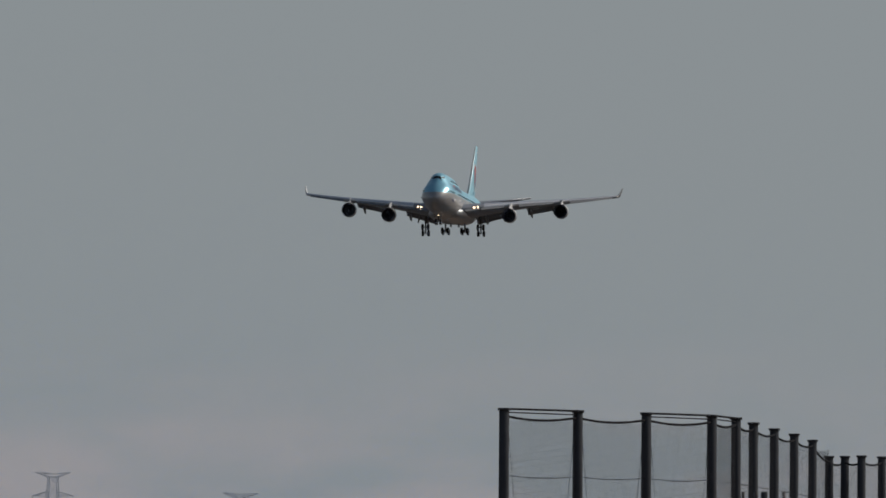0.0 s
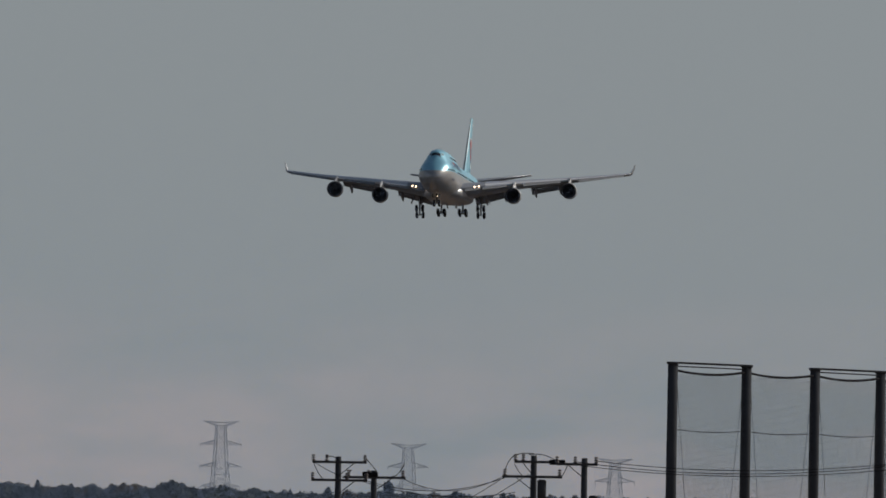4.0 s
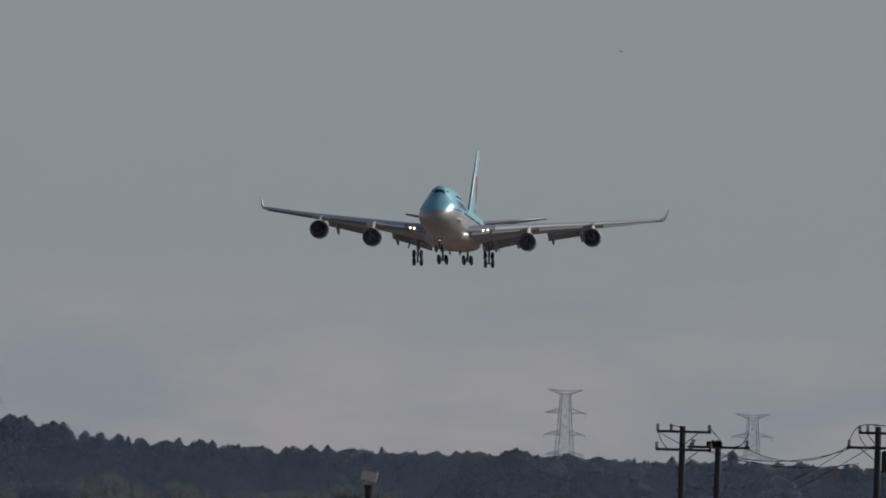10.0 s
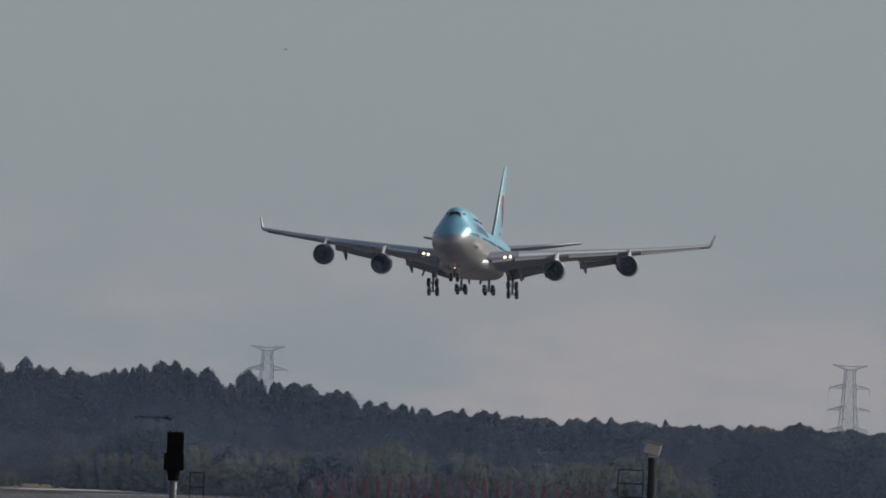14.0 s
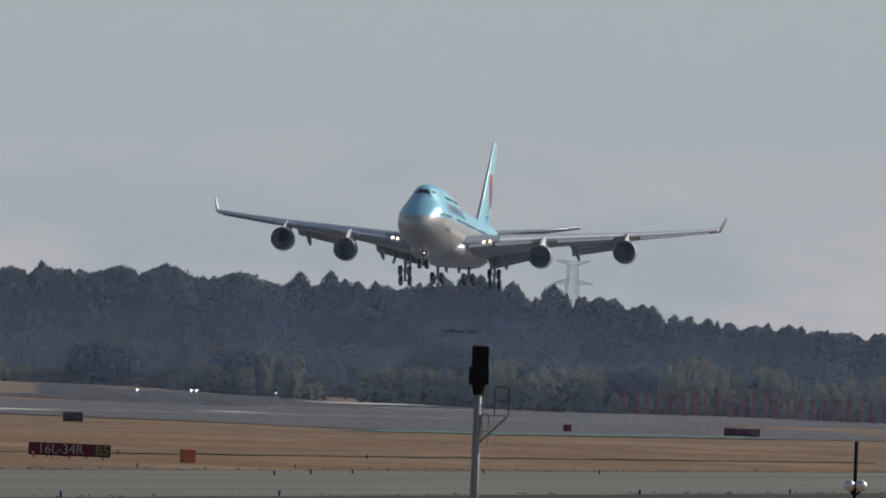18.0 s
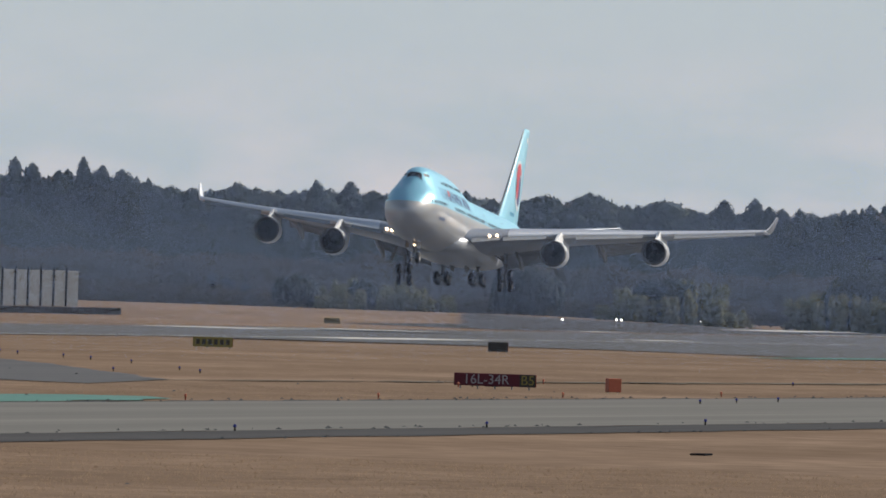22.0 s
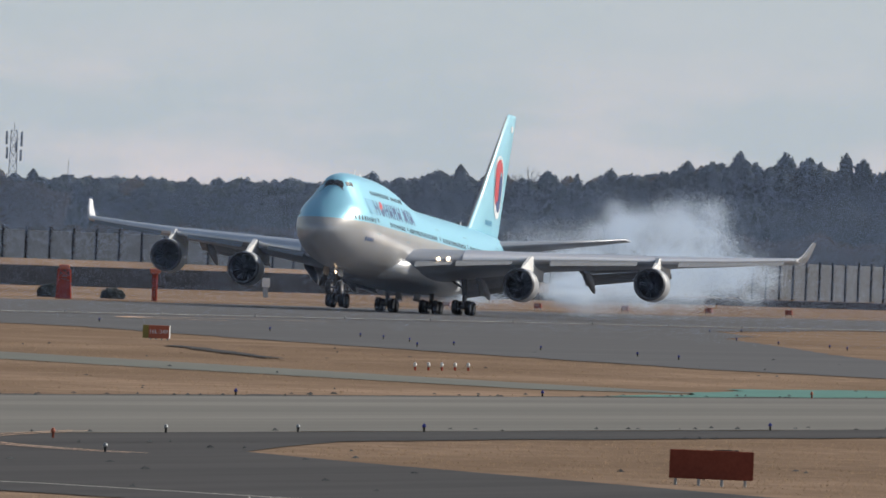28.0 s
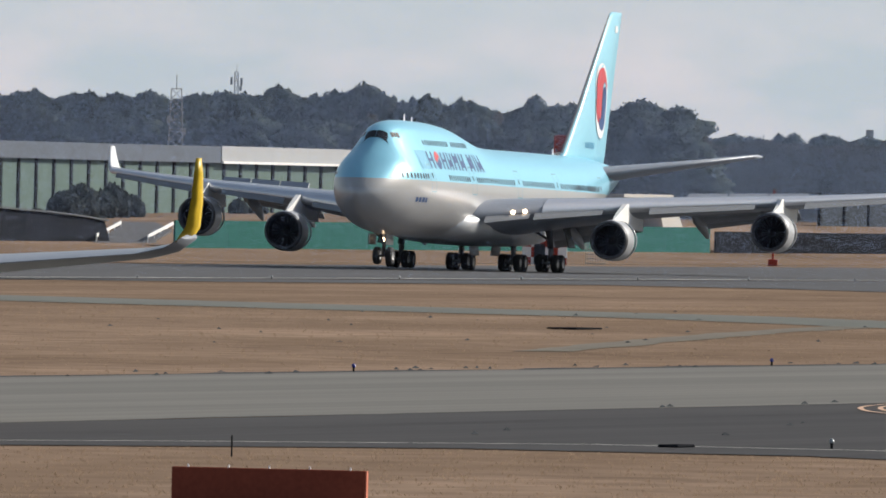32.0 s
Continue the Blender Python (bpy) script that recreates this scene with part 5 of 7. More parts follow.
for th, g, x0, z0, x1, z1, up in ((5.531, pB, -1.15, 7.85, 0.0, 8.7, 0.30), (5.531, pB, -0.2, 8.66, 0.95, 8.4, 0.12), (5.531, pB, -0.75, 8.3, -0.1, 7.9, -0.25), (5.531, pB, 1.3, 8.3, 1.05, 7.8, -0.05),
                                  (6.11, pA, -1.0, 8.35, -0.6, 7.65, -0.1), (6.11, pA, -0.5, 8.5, 0.1, 8.3, 0.12), (6.11, pA, 1.05, 8.5, 1.5, 8.0, 0.25), (6.11, pA, 0.4, 7.7, 0.55, 8.0, 0.1), (6.004, pA2, 0.7, 7.8, 1.2, 8.3, -0.15)):
    bm = bmesh.new()
    pts = [local(th, g, x0 + (x1 - x0) * t + (-0.22 * math.sin(math.pi * t) if up > 0.2 else 0), z0 + (z1 - z0) * t + up * math.sin(math.pi * t)) - pB for t in [i / 10 for i in range(11)]]
    tube(bm, pts, 0.016)
    part("jumper_lead", bm, "wire", lines, "looped black lead")


def pylon(th, el, d=4600.0, s=1.0):
    g = ground_at(th, d)
    top = 5.5 + el / 34229 * d
    e = thing("power_pylon", (g.x, g.y, 0), "haze-paled grey lattice power pylon standing beyond the woods", "pylon", "far pylons", th + 14)
    r = 0.065
    lv = [(0, 3.6), (0.30, 2.7), (0.52, 2.0), (0.68, 1.55), (0.84, 1.25), (0.97, 1.05)]
    bm = bmesh.new()
    for (a, w), (b, u) in zip(lv, lv[1:]):
        for sx, sy in ((1, 1), (1, -1), (-1, -1), (-1, 1)):
            nx, ny = (-sy, sx)
            rod(bm, (sx * w * s, sy * w * s, a * top), (sx * u * s, sy * u * s, b * top), r * 1.5, n=4)
            mw, mz = (w + u) / 2, (a + b) / 2 * top
            for p, q, z0, z1 in ((w, mw, a * top, mz), (mw, u, mz, b * top)):
                rod(bm, (sx * p * s, sy * p * s, z0), (nx * q * s, ny * q * s, z1), r * 0.8, n=4)
                rod(bm, (nx * p * s, ny * p * s, z0), (sx * q * s, sy * q * s, z1), r * 0.8, n=4)
                rod(bm, (sx * q * s, sy * q * s, z1), (nx * q * s, ny * q * s, z1), r * 0.8, n=4)
    part("tower_frame", bm, "pylon", e, "haze-paled steel lattice")
    for down, w, droop in ((0.0, 4.4, 0.0), (4.6, 5.0, 0.9), (9.8, 5.1, 0.9), (14.6, 4.9, 0.9)):
        zt = top - down
        for sx in (1, -1):
            bm = bmesh.new()
            tip = Vector((sx * w, 0, zt - droop))
            for sy in (1.0, -1.0):
                rod(bm, (sx * 1.0, sy, zt - 1.2), tip, r, n=4)
                rod(bm, (sx * 1.0, sy, zt - (0.35 if down == 0 else -0.15)), tip, r, n=4)
                for k in (0.2, 0.4, 0.6, 0.8):
                    lo, hi = Vector((sx * 1.0, sy, zt - 1.2)).lerp(tip, k), Vector((sx * 1.0, sy, zt)).lerp(tip, max(0.0, k - 0.15))
                    rod(bm, lo, hi, r * 0.8, n=4)
            part("pylon_arm", bm, "pylon", e, "haze-paled steel arm")
            if down:
                part("insulator_string", rod(bmesh.new(), tip, tip - Vector((sx * 0.1, 0, 1.2)), 0.07, n=6), "pylon", e)
    bm = rod(bmesh.new(), (-1.1, 0, top - 0.35), (1.1, 0, top - 0.35), r * 1.4, n=4)
    rod(bm, (-1.0, 0, top - 1.2), (1.0, 0, top - 1.2), r * 1.4, n=4)
    part("head_beam", bm, "pylon", e, "haze-paled steel head beam")
    return e


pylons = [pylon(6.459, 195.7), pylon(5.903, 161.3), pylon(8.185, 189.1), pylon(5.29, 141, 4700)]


# ---- masts and signs on the airfield ----
def frame_cage(e, material, name, x, y, z, w, h, d=0.35):
    bars = [((x + sx, y + sy, z), (x + sx, y + sy, z + h)) for sx in (0, w) for sy in (-d, d)]
    for k in (0.5, 1.0):
        bars += [((x, y + sy, z + h * k), (x + w, y + sy, z + h * k)) for sy in (-d, d)]
        bars += [((x + sx, y - d, z + h * k), (x + sx, y + d, z + h * k)) for sx in (0, w)]
    for a, b in bars:
        part(name, rod(bmesh.new(), a, b, 0.014, n=5), material, e, "thin tubular rail")


def signal_mast():
    g = ground_at(8.45, 480)
    e = thing("signal_mast", g, "grey steel mast with black signal box and caged platform", "mast", turn=8.45)
    part("mast_pole", rod(bmesh.new(), (0, 0, 0), (0, 0, 4.95), 0.12, 0.095, 14), "pole_grey", e, "grey steel pole", True)
    bm = rod(bmesh.new(), (0, 0, 4.72), (0, 0, 4.98), 0.13, 0.17, 12)
    part("collar", bm, "black", e, "dark collar")
    bm = box(bmesh.new(), (0, 0, 5.18), (0.50, 0.42, 0.42), None, 0.02)
    box(bm, (0.02, 0, 5.65), (0.42, 0.36, 0.56), None, 0.02)
    part("signal_box", bm, "black", e, "black signal box")
    part("floor_plate", box(bmesh.new(), (0.42, 0, 4.22), (0.62, 0.7, 0.04)), "steel", e, "steel floor plate")
    frame_cage(e, "pole", "cage_rail", 0.42, 0, 4.22, 0.34, 0.72)
    part("strut", rod(bmesh.new(), (0.08, 0, 3.55), (0.74, 0, 4.2), 0.03, n=6), "pole_grey", e, "diagonal strut")
    frame_cage(e, "pole_grey", "ladder_rail", 0.12, 0, 3.4, 0.16, 0.85, 0.05)


def camera_mast():
    g = ground_at(7.033, 480)
    e = thing("camera_mast", g, "dark steel mast with a pale weatherproof camera housing on top", "mast", turn=7.033)
    part("mast_pole", rod(bmesh.new(), (0, 0, 0), (0, 0, 5.75), 0.13, 0.11, 14), "pole", e, "dark steel pole", True)
    t = Matrix.Rotation(radians(14), 4, "Y")
    part("housing", box(bmesh.new(), (0, -0.1, 5.98), (0.40, 0.55, 0.28), t, 0.03), "white", e, "pale camera housing")
    part("sunshade", box(bmesh.new(), (0.0, -0.12, 6.14), (0.46, 0.66, 0.03), t), "steel", e)
    part("lens_window", box(bmesh.new(), (0.205, -0.1, 5.93), (0.02, 0.4, 0.2), t), "glass", e, "dark lens window")
    part("floor_plate", box(bmesh.new(), (-0.45, 0, 4.75), (0.6, 0.7, 0.04)), "pole", e)
    frame_cage(e, "pole", "cage_rail", -0.84, 0, 4.75, 0.62, 0.68)
    bm = rod(bmesh.new(), (-0.8, 0, 4.75), (-0.1, 0, 4.05), 0.025, n=6)
    rod(bm, (-0.8, 0, 4.2), (-0.1, 0, 3.7), 0.02, n=6)
    part("strut", bm, "pole", e)


def lamp_stick():
    g = ground_at(7.324, 480)
    e = thing("lamp_post", g, "short black post with two round silver lamps", "lamp post", turn=7.3)
    part("post", rod(bmesh.new(), (0, 0, 0), (0, 0, 3.95), 0.05, 0.05, 10), "black", e, "black steel post", True)
    for x in (-0.14, 0.16):
        bm = bmesh.new()
        bmesh.ops.create_uvsphere(bm, u_segments=14, v_segments=10, radius=0.15, matrix=Matrix.Translation((x, -0.05, 2.85)))
        part("lamp_head", bm, "bare", e, "round silver lamp head", True)
        part("lamp_arm", rod(bmesh.new(), (0, 0, 2.6), (x, -0.05, 2.75), 0.03), "black", e)


signal_mast(), camera_mast(), lamp_stick()


def letters(text, size, material, name="lettering"):
    cu = bpy.data.curves.new(name, "FONT")
    cu.body, cu.size, cu.extrude, cu.align_x, cu.align_y = text, size, 0.004, "CENTER", "CENTER"
    tmp = new(name, cu)
    me = bpy.data.meshes.new_from_object(tmp)
    bpy.data.objects.remove(tmp)
    me.materials.clear()
    me.materials.append(M[material])
    return me


def sign(name, x, y, w, h, legs, depth, face, back, label, turn=None, gap=0.14, category="airfield sign", bars=None, group=""):
    """A box sign on short legs that looks towards the eye unless turned."""
    th = math.degrees(math.atan2(-x, y)) if turn is None else turn
    e = thing(name, (x, y, land(x, y)), label, category, group, th)
    part("panel", box(bmesh.new(), (0, 0, gap + h / 2), (w, depth, h), None, 0.015), face, e)
    if back:
        part("sign_end", box(bmesh.new(), (w / 2 + 0.012, 0, gap + h / 2), (0.03, depth * 1.02, h * 0.98)), back, e)
    for k in range(legs):
        px = -w * 0.42 + w * 0.84 * k / max(1, legs - 1)
        part("leg", rod(bmesh.new(), (px, 0, 0), (px, 0, gap + 0.02), 0.035, n=8), "steel", e, "short steel leg")
    if bars:
        m, n = bars
        for k in range(n):
            bw = w * 0.9 / n
            part("plain_bar", box(bmesh.new(), (-w * 0.45 + bw * (k + 0.5), -depth / 2 - 0.006, gap + h * 0.5), (bw * 0.62, 0.012, h * 0.55)), m, e, "plain bar")
    return e


s = sign("runway_sign", -158.7, 933, 4.0, 0.62, 5, 0.28, "sign_red", "red", "red runway sign with white lettering beside a black panel")
part("location_panel", box(bmesh.new(), (1.6, -0.145, 0.45), (0.78, 0.02, 0.58)), "sign_black", s, "black location panel")
for text, px, m in (("16L-34R", -0.42, "ink_white"), ("B5", 1.6, "sign_yellow")):
    o = new("lettering", letters(text, 0.66, m))
    o.parent = s
    o.matrix_basis = pose(px, -0.166, 0.45, 90)
    o["label"] = "painted sign lettering"
sign("marker_box", -153, 934, 0.62, 0.66, 2, 0.5, "orange", "orange", "orange-red marker box standing in dry grass", 30, 0.05, "marker box")
sign("airfield_sign", -247, 1453, 1.5, 0.72, 3, 0.3, "sign_black", "red_back", "dark airfield sign box seen from behind")
sign("airfield_sign", -232.7, 1729, 3.2, 0.72, 4, 0.3, "sign_red", "red", "dark red airfield sign in dry grass")
sign("airfield_sign", -243, 1690, 0.7, 0.6, 2, 0.3, "sign_red", "red", "small dark red airfield sign")
sign("direction_sign", -256.5, 1385, 2.9, 0.70, 4, 0.3, "sign_yellow", "red", "yellow and black direction sign with plain bars", bars=("ink_dark", 6))
sign("direction_sign", -418.6, 2340, 1.9, 0.68, 4, 0.3, "sign_yellow", "sign_black", "yellow and black direction sign beyond the runway", bars=("ink_dark", 5))
sign("airfield_sign", -90.2, 445, 1.95, 0.68, 4, 0.10, "red_back", "red_back", "red-brown wide sign on short legs seen from behind", 16, 0.16)
# orange right ends on the next two signs: sunlit sides painted as colour
sign("airfield_sign", -84.9, 308, 3.22, 0.60, 4, 0.22, "red_back", "orange", "red-brown back of a wide sign with small lamps on top", 8, 0.10)
sign("airfield_sign", -76.8, 341, 1.86, 0.60, 4, 0.2, "red_back", "orange", "red-brown back of a low sign with small lamps on top", 8, 0.08)
s = sign("holding_sign", -224, 962, 1.05, 0.66, 4, 0.30, "orange", "white", "orange-red and white sign with a yellow end panel", 6, 0.08)
o = new("lettering", letters("16L-34R", 0.30, "livery_white"))
o.parent = s
o.matrix_basis = pose(0.0, -0.166, 0.41, 90)
o["label"] = "white sign lettering"
part("end_panel", box(bmesh.new(), (-0.68, 0, 0.41), (0.30, 0.32, 0.66)), "sign_yellow", s, "yellow end panel")
for sx, sy, w, n in ((-84.9, 308, 3.22, 5), (-76.8, 341, 1.86, 5)):
    th = radians(8)
    for k in range(n):
        o = -w * 0.42 + w * 0.84 * k / (n - 1)
        e = thing("sign_lamp", (sx + o * math.cos(th), sy + o * math.sin(th), (0.70 if w > 3 else 0.68)), "tiny pale lamp on top of a sign", "lamp", "sign lamps")
        part("lamp_cap", rod(bmesh.new(), (0, 0, 0), (0, 0, 0.05), 0.022, 0.012, 8), "white", e)


# ---- airfield lights, each a thing of its own ----
def edge_light(lens, base, h, r):
    e = thing("edge_light", (0, 0, -50), "short taxiway edge light in the dry grass", "airfield light", "taxiway edge lights")
    part("stem", rod(bmesh.new(), (0, 0, 0), (0, 0, h * 0.6), r * 0.55, n=8), base, e)
    bm = rod(bmesh.new(), (0, 0, h * 0.55), (0, 0, h * 0.85), r, r * 0.9, 10)
    rod(bm, (0, 0, h * 0.85), (0, 0, h), r * 0.9, r * 0.35, 10)
    part("lens", bm, lens, e, "", True)
    return e


blue = edge_light("blue_lens", "black", 0.23, 0.06)
blue["label"] = "blue taxiway edge light on a dark stem"
redl = edge_light("orange", "red_back", 0.26, 0.06)
redl["label"] = "red and orange marker light in the grass"
pale = edge_light("steel", "black", 0.22, 0.055)
pale["label"] = "white-topped edge light on a dark stem"
for k in range(20):
    y = 587.2 + 50.2 * k
    copy_thing(blue, pose(-117.2, y, 0.05))
for y, x in ((583.0, -144.6), (632.7, -144.6), (533.4, -144.6), (682.3, -144.6), (867, -138), (884, -139), (903, -140), (952, -141), (993, -141), (940, -161), (1050, -162)):
    copy_thing(blue, pose(x, y, 0.02))
for y, x in ((781.5, -145.8), (831.1, -146.5), (880.7, -146.6), (930, -147)):
    copy_thing(redl, pose(x, y, 0.02))
for x, y in ((-114.6, 480.7), (-160, 930), (-165, 985)):
    copy_thing(redl, pose(x, y, land(x, y) + 0.05))
for x, y in ((-107.4, 456), (-117.2, 504.6), (-97, 396.5), (-117.2, 520.7)):
    copy_thing(pale, pose(x, y, 0.05))
for x, y in ((-291, 1433), (-295, 1465), (-251, 1245), (-240, 1204), (-224, 1145), (-215, 1113), (-184, 966), (-199, 1050), (-186, 995), (-181, 974), (-214, 978), (-198, 957),
             (-281, 1190), (-257, 1133), (-241, 1086), (-219, 1010), (-235, 1065), (-210, 990), (-193, 943), (-228, 1040), (-230, 1170), (-208, 1085)):
    copy_thing(blue, pose(x, y, land(x, y) + 0.06))
for k in range(26):
    copy_thing(pale, pose(-318.5, 911 + 30.5 * k, land(-318.5, 900) + 0.05))
blue.matrix_basis, redl.matrix_basis, pale.matrix_basis = pose(-117.2, 537.0, 0.05), pose(-144.5, 731.9, 0.02), pose(-318.5, 880, -0.75)
first = None
for k in range(5):
    x, y = -173.9, 794.5 + 2.65 * k
    e = thing("path_light", (x, y, land(x, y)), "white round-topped light on a red stem in a row", "airfield light", "row of five lights")
    part("stem", rod(bmesh.new(), (0, 0, 0), (0, 0, 0.18), 0.045, n=8), "red", e, "red stem")
    bm = rod(bmesh.new(), (0, 0, 0.15), (0, 0, 0.28), 0.06, 0.075, 10)
    rod(bm, (0, 0, 0.28), (0, 0, 0.34), 0.075, 0.035, 10)
    part("lamp_head", bm, "white", e, "white lamp head", True)
for k in range(5):
    y = 1781 + 41.3 * k
    e = thing("marker_unit", (-387, y, land(-387, y)), "red-orange marker unit on two legs beyond the runway", "marker box", "red marker units")
    part("unit", box(bmesh.new(), (0, 0, 0.62), (0.70, 0.6, 0.5), None, 0.04), "red_back", e)
    for px in (-0.3, 0.3):
        part("leg", rod(bmesh.new(), (px, 0, 0), (px, 0, 0.4), 0.05), "steel", e)
for k, (th, dz) in enumerate(((9.46, 0), (9.30, 0.1), (9.285, 0.1), (9.05, 0.1))):
    p = bearing(th, 425 / math.sin(radians(th)))
    e = thing("approach_lamp", (p.x, p.y, land(p.x, p.y)), "small lit lamp on a thin post at the far grass", "lamp", "far lamps")
    part("post", rod(bmesh.new(), (0, 0, 0), (0, 0, 1.0 + dz), 0.05, n=6), "steel", e)
    bm = bmesh.new()
    bmesh.ops.create_uvsphere(bm, u_segments=10, v_segments=6, radius=0.15 if k < 3 else 0.09, matrix=Matrix.Translation((0, 0, 1.1 + dz)))
    part("lamp_head", bm, "lit_far", e, "lit lamp head")
for x, y, w in ((-184.2, 711.4, 2.4), (-100, 395, 0.9), (-105, 520, 0.9), (-97, 610, 1.0), (-162, 952, 1.2)):
    e = put("manhole_cover", box(bmesh.new(), (0, 0, 0.03), (w * 0.5, w * 1.6, 0.06), None, 0.02), "dark_wall")
    e.matrix_basis = pose(x, y, land(x, y) + 0.02)
    tagged(e, "dark drain cover set in dry grass", "drain cover", "drain covers")
e = put("thin_stake", rod(bmesh.new(), (0, 0, 0), (0, 0, 0.42), 0.018, n=8), "black")
e.matrix_basis = pose(-101.8, 366.5, 0)
tagged(e, "thin dark stake in the dry grass", "stake")
e = put("thin_stake", rod(bmesh.new(), (0, 0, 0), (0, 0, 0.34), 0.025, n=8), "black")
e.matrix_basis = pose(-92.6, 456, 0)
tagged(e, "thin dark stake in the dry grass", "stake")


# ---- beyond the runway ----
def lattice(bm, w0, w1, z0, z1, r, n, y0=0.0):
    for k in range(n):
        a, b = z0 + (z1 - z0) * k / n, z0 + (z1 - z0) * (k + 1) / n
        u, v = w0 + (w1 - w0) * k / n, w0 + (w1 - w0) * (k + 1) / n
        for sx, sy in ((1, 1), (1, -1), (-1, -1), (-1, 1)):
            rod(bm, (sx * u, sy * u, a), (sx * v, sy * v, b), r, n=4)
            rod(bm, (sx * u, sy * u, a), (-sy * v, sx * v, b), r * 0.7, n=4)
            rod(bm, (sx * v, sy * v, b), (-sy * v, sx * v, b), r * 0.7, n=4)
    return bm


def glide_mast():
    x, y = -392, 1508
    g = land(x, y)
    e = thing("antenna_mast", (x, y, g), "red and white banded lattice antenna mast", "antenna mast", turn=14.5)
    for k, m in enumerate(("red", "white", "red", "white", "red", "white", "red")):
        z0, z1 = 1.0 + 1.37 * k, 1.0 + 1.37 * (k + 1)
        bm = lattice(bmesh.new(), 0.42, 0.42, z0, z1, 0.085, 3)
        part("mast_band", bm, m, e, m + " lattice band")
    for z in (10.0, 4.2):
        part("antenna_panel", box(bmesh.new(), (0.75, -0.3, z), (0.9, 0.5, 0.75), None, 0.05), "red", e, "red antenna panel")
    part("footing", box(bmesh.new(), (0, 0, 0.5), (1.3, 1.3, 1.0), None, 0.03), "pale_concrete", e)
    e = thing("equipment_shelter", (x + 1.0, y - 8, g), "red and white chequered equipment shelter", "shelter", turn=14.5)
    part("shelter_body", box(bmesh.new(), (0, 0, 1.25), (3.6, 2.6, 2.5), None, 0.03), "white", e)
    for i in range(5):
        for j in range(3):
            if (i + j) % 2 == 0:
                part("red_square", box(bmesh.new(), (-1.44 + 0.72 * i, -1.31, 0.42 + 0.83 * j), (0.71, 0.03, 0.82)), "red", e, "red painted square")
    part("shelter_door", box(bmesh.new(), (-0.4, -1.335, 0.95), (0.9, 0.03, 1.9)), "fence_post", e, "dark door")
    part("shelter_roof", box(bmesh.new(), (0, 0, 2.56), (3.8, 2.8, 0.12)), "pale_concrete", e)
    e = thing("mesh_cage", (x + 2.4, y + 3, g), "grey wire mesh cage beside the banded mast", "cage", turn=14.5)
    bm = bmesh.new()
    for i in range(9):
        rod(bm, (-0.8 + 0.2 * i, -0.8, 0), (-0.8 + 0.2 * i, -0.8, 3.1), 0.03, n=4)
        rod(bm, (-0.8, -0.8, 0.38 * i), (0.8, -0.8, 0.38 * i), 0.03, n=4)
    part("mesh_front", bm, "pale_concrete", e)


glide_mast()
for x, y, h in ((-392, 1646, 3.2), (-392, 1681, 3.1)):
    e = thing("marker_tower", (x, y, land(x, y)), "short red lattice marker tower beyond the runway", "marker tower", "red marker towers", 13)
    part("tower_frame", lattice(bmesh.new(), 0.62 if h > 3.15 else 0.16, 0.5 if h > 3.15 else 0.14, 0, h - 0.4, 0.09, 4), "red", e, "red lattice")
    if h > 3.15:
        part("tower_box", box(bmesh.new(), (0, -0.1, 0.95), (1.15, 1.0, 1.7), None, 0.04), "red", e, "red equipment box")
    part("tower_head", box(bmesh.new(), (0, 0, h - 0.2), (0.9, 0.9, 0.45), None, 0.05), "orange", e, "orange-red head")
e = thing("marker_pole", (-392, 1580, land(-392, 1580)), "thin red and white banded pole on a red base", "marker pole", turn=14)
for k in range(7):
    part("pole_band", rod(bmesh.new(), (0, 0, 0.7 + 0.85 * k), (0, 0, 0.7 + 0.85 * (k + 1)), 0.09, n=8), ("red", "white")[k % 2], e, ("red", "white")[k % 2] + " painted band")
part("pole_base", box(bmesh.new(), (0, 0, 0.4), (0.8, 0.8, 0.8), None, 0.04), "red", e, "red base box")
for k in range(25):
    x = -388.8 + 1.72 * k
    e = thing("localizer_frame", (x, 2760, land(x, 2760)), "red lattice frame in a long row of antenna frames", "antenna frame", "row of red antenna frames")
    bm = bmesh.new()
    for sx in (-0.3, 0.3):
        rod(bm, (sx, 0, 0), (sx * 0.7, 0, 3.7), 0.075, n=5)
    for z in (0.3, 0.9, 1.5, 2.1, 2.7, 3.3):
        rod(bm, (-0.3, 0, z), (0.3, 0, z), 0.05, n=4)
        rod(bm, (-0.28, 0, z), (0.27, 0, z + 0.5), 0.05, n=4)
    part("frame", bm, "red_back", e, "faded red painted lattice")
    part("antenna_bar", box(bmesh.new(), (0, -0.25, 2.2), (0.12, 0.4, 1.9), None, 0.03), "red_back", e, "upright red antenna bar")
    if k % 4 == 1:
        part("equipment_box", box(bmesh.new(), (0.3, -0.5, 0.45), (0.8, 0.5, 0.9), None, 0.04), "red_back", e, "red equipment box")


def panel_wall(name, x, ys, z0, z1, posts, material, post_material, label, top=None, proud=0.4, category="fence"):
    e = thing(name, (x, ys[0], 0), label, category)
    n = len(ys)
    for i in range(n - 1):
        a, b = ys[i] - ys[0], ys[i + 1] - ys[0]
        part("panel", box(bmesh.new(), (0, (a + b) / 2, (z0(ys[i]) + z1(ys[i])) / 2), (0.16, b - a - 0.05, z1(ys[i]) - z0(ys[i]))), material, e)
        if posts:
            part("fence_post", box(bmesh.new(), (0.18, a, (z0(ys[i]) + z1(ys[i]) + proud) / 2), (0.2, 0.6, z1(ys[i]) - z0(ys[i]) + proud)), post_material, e, "dark post")
    return e


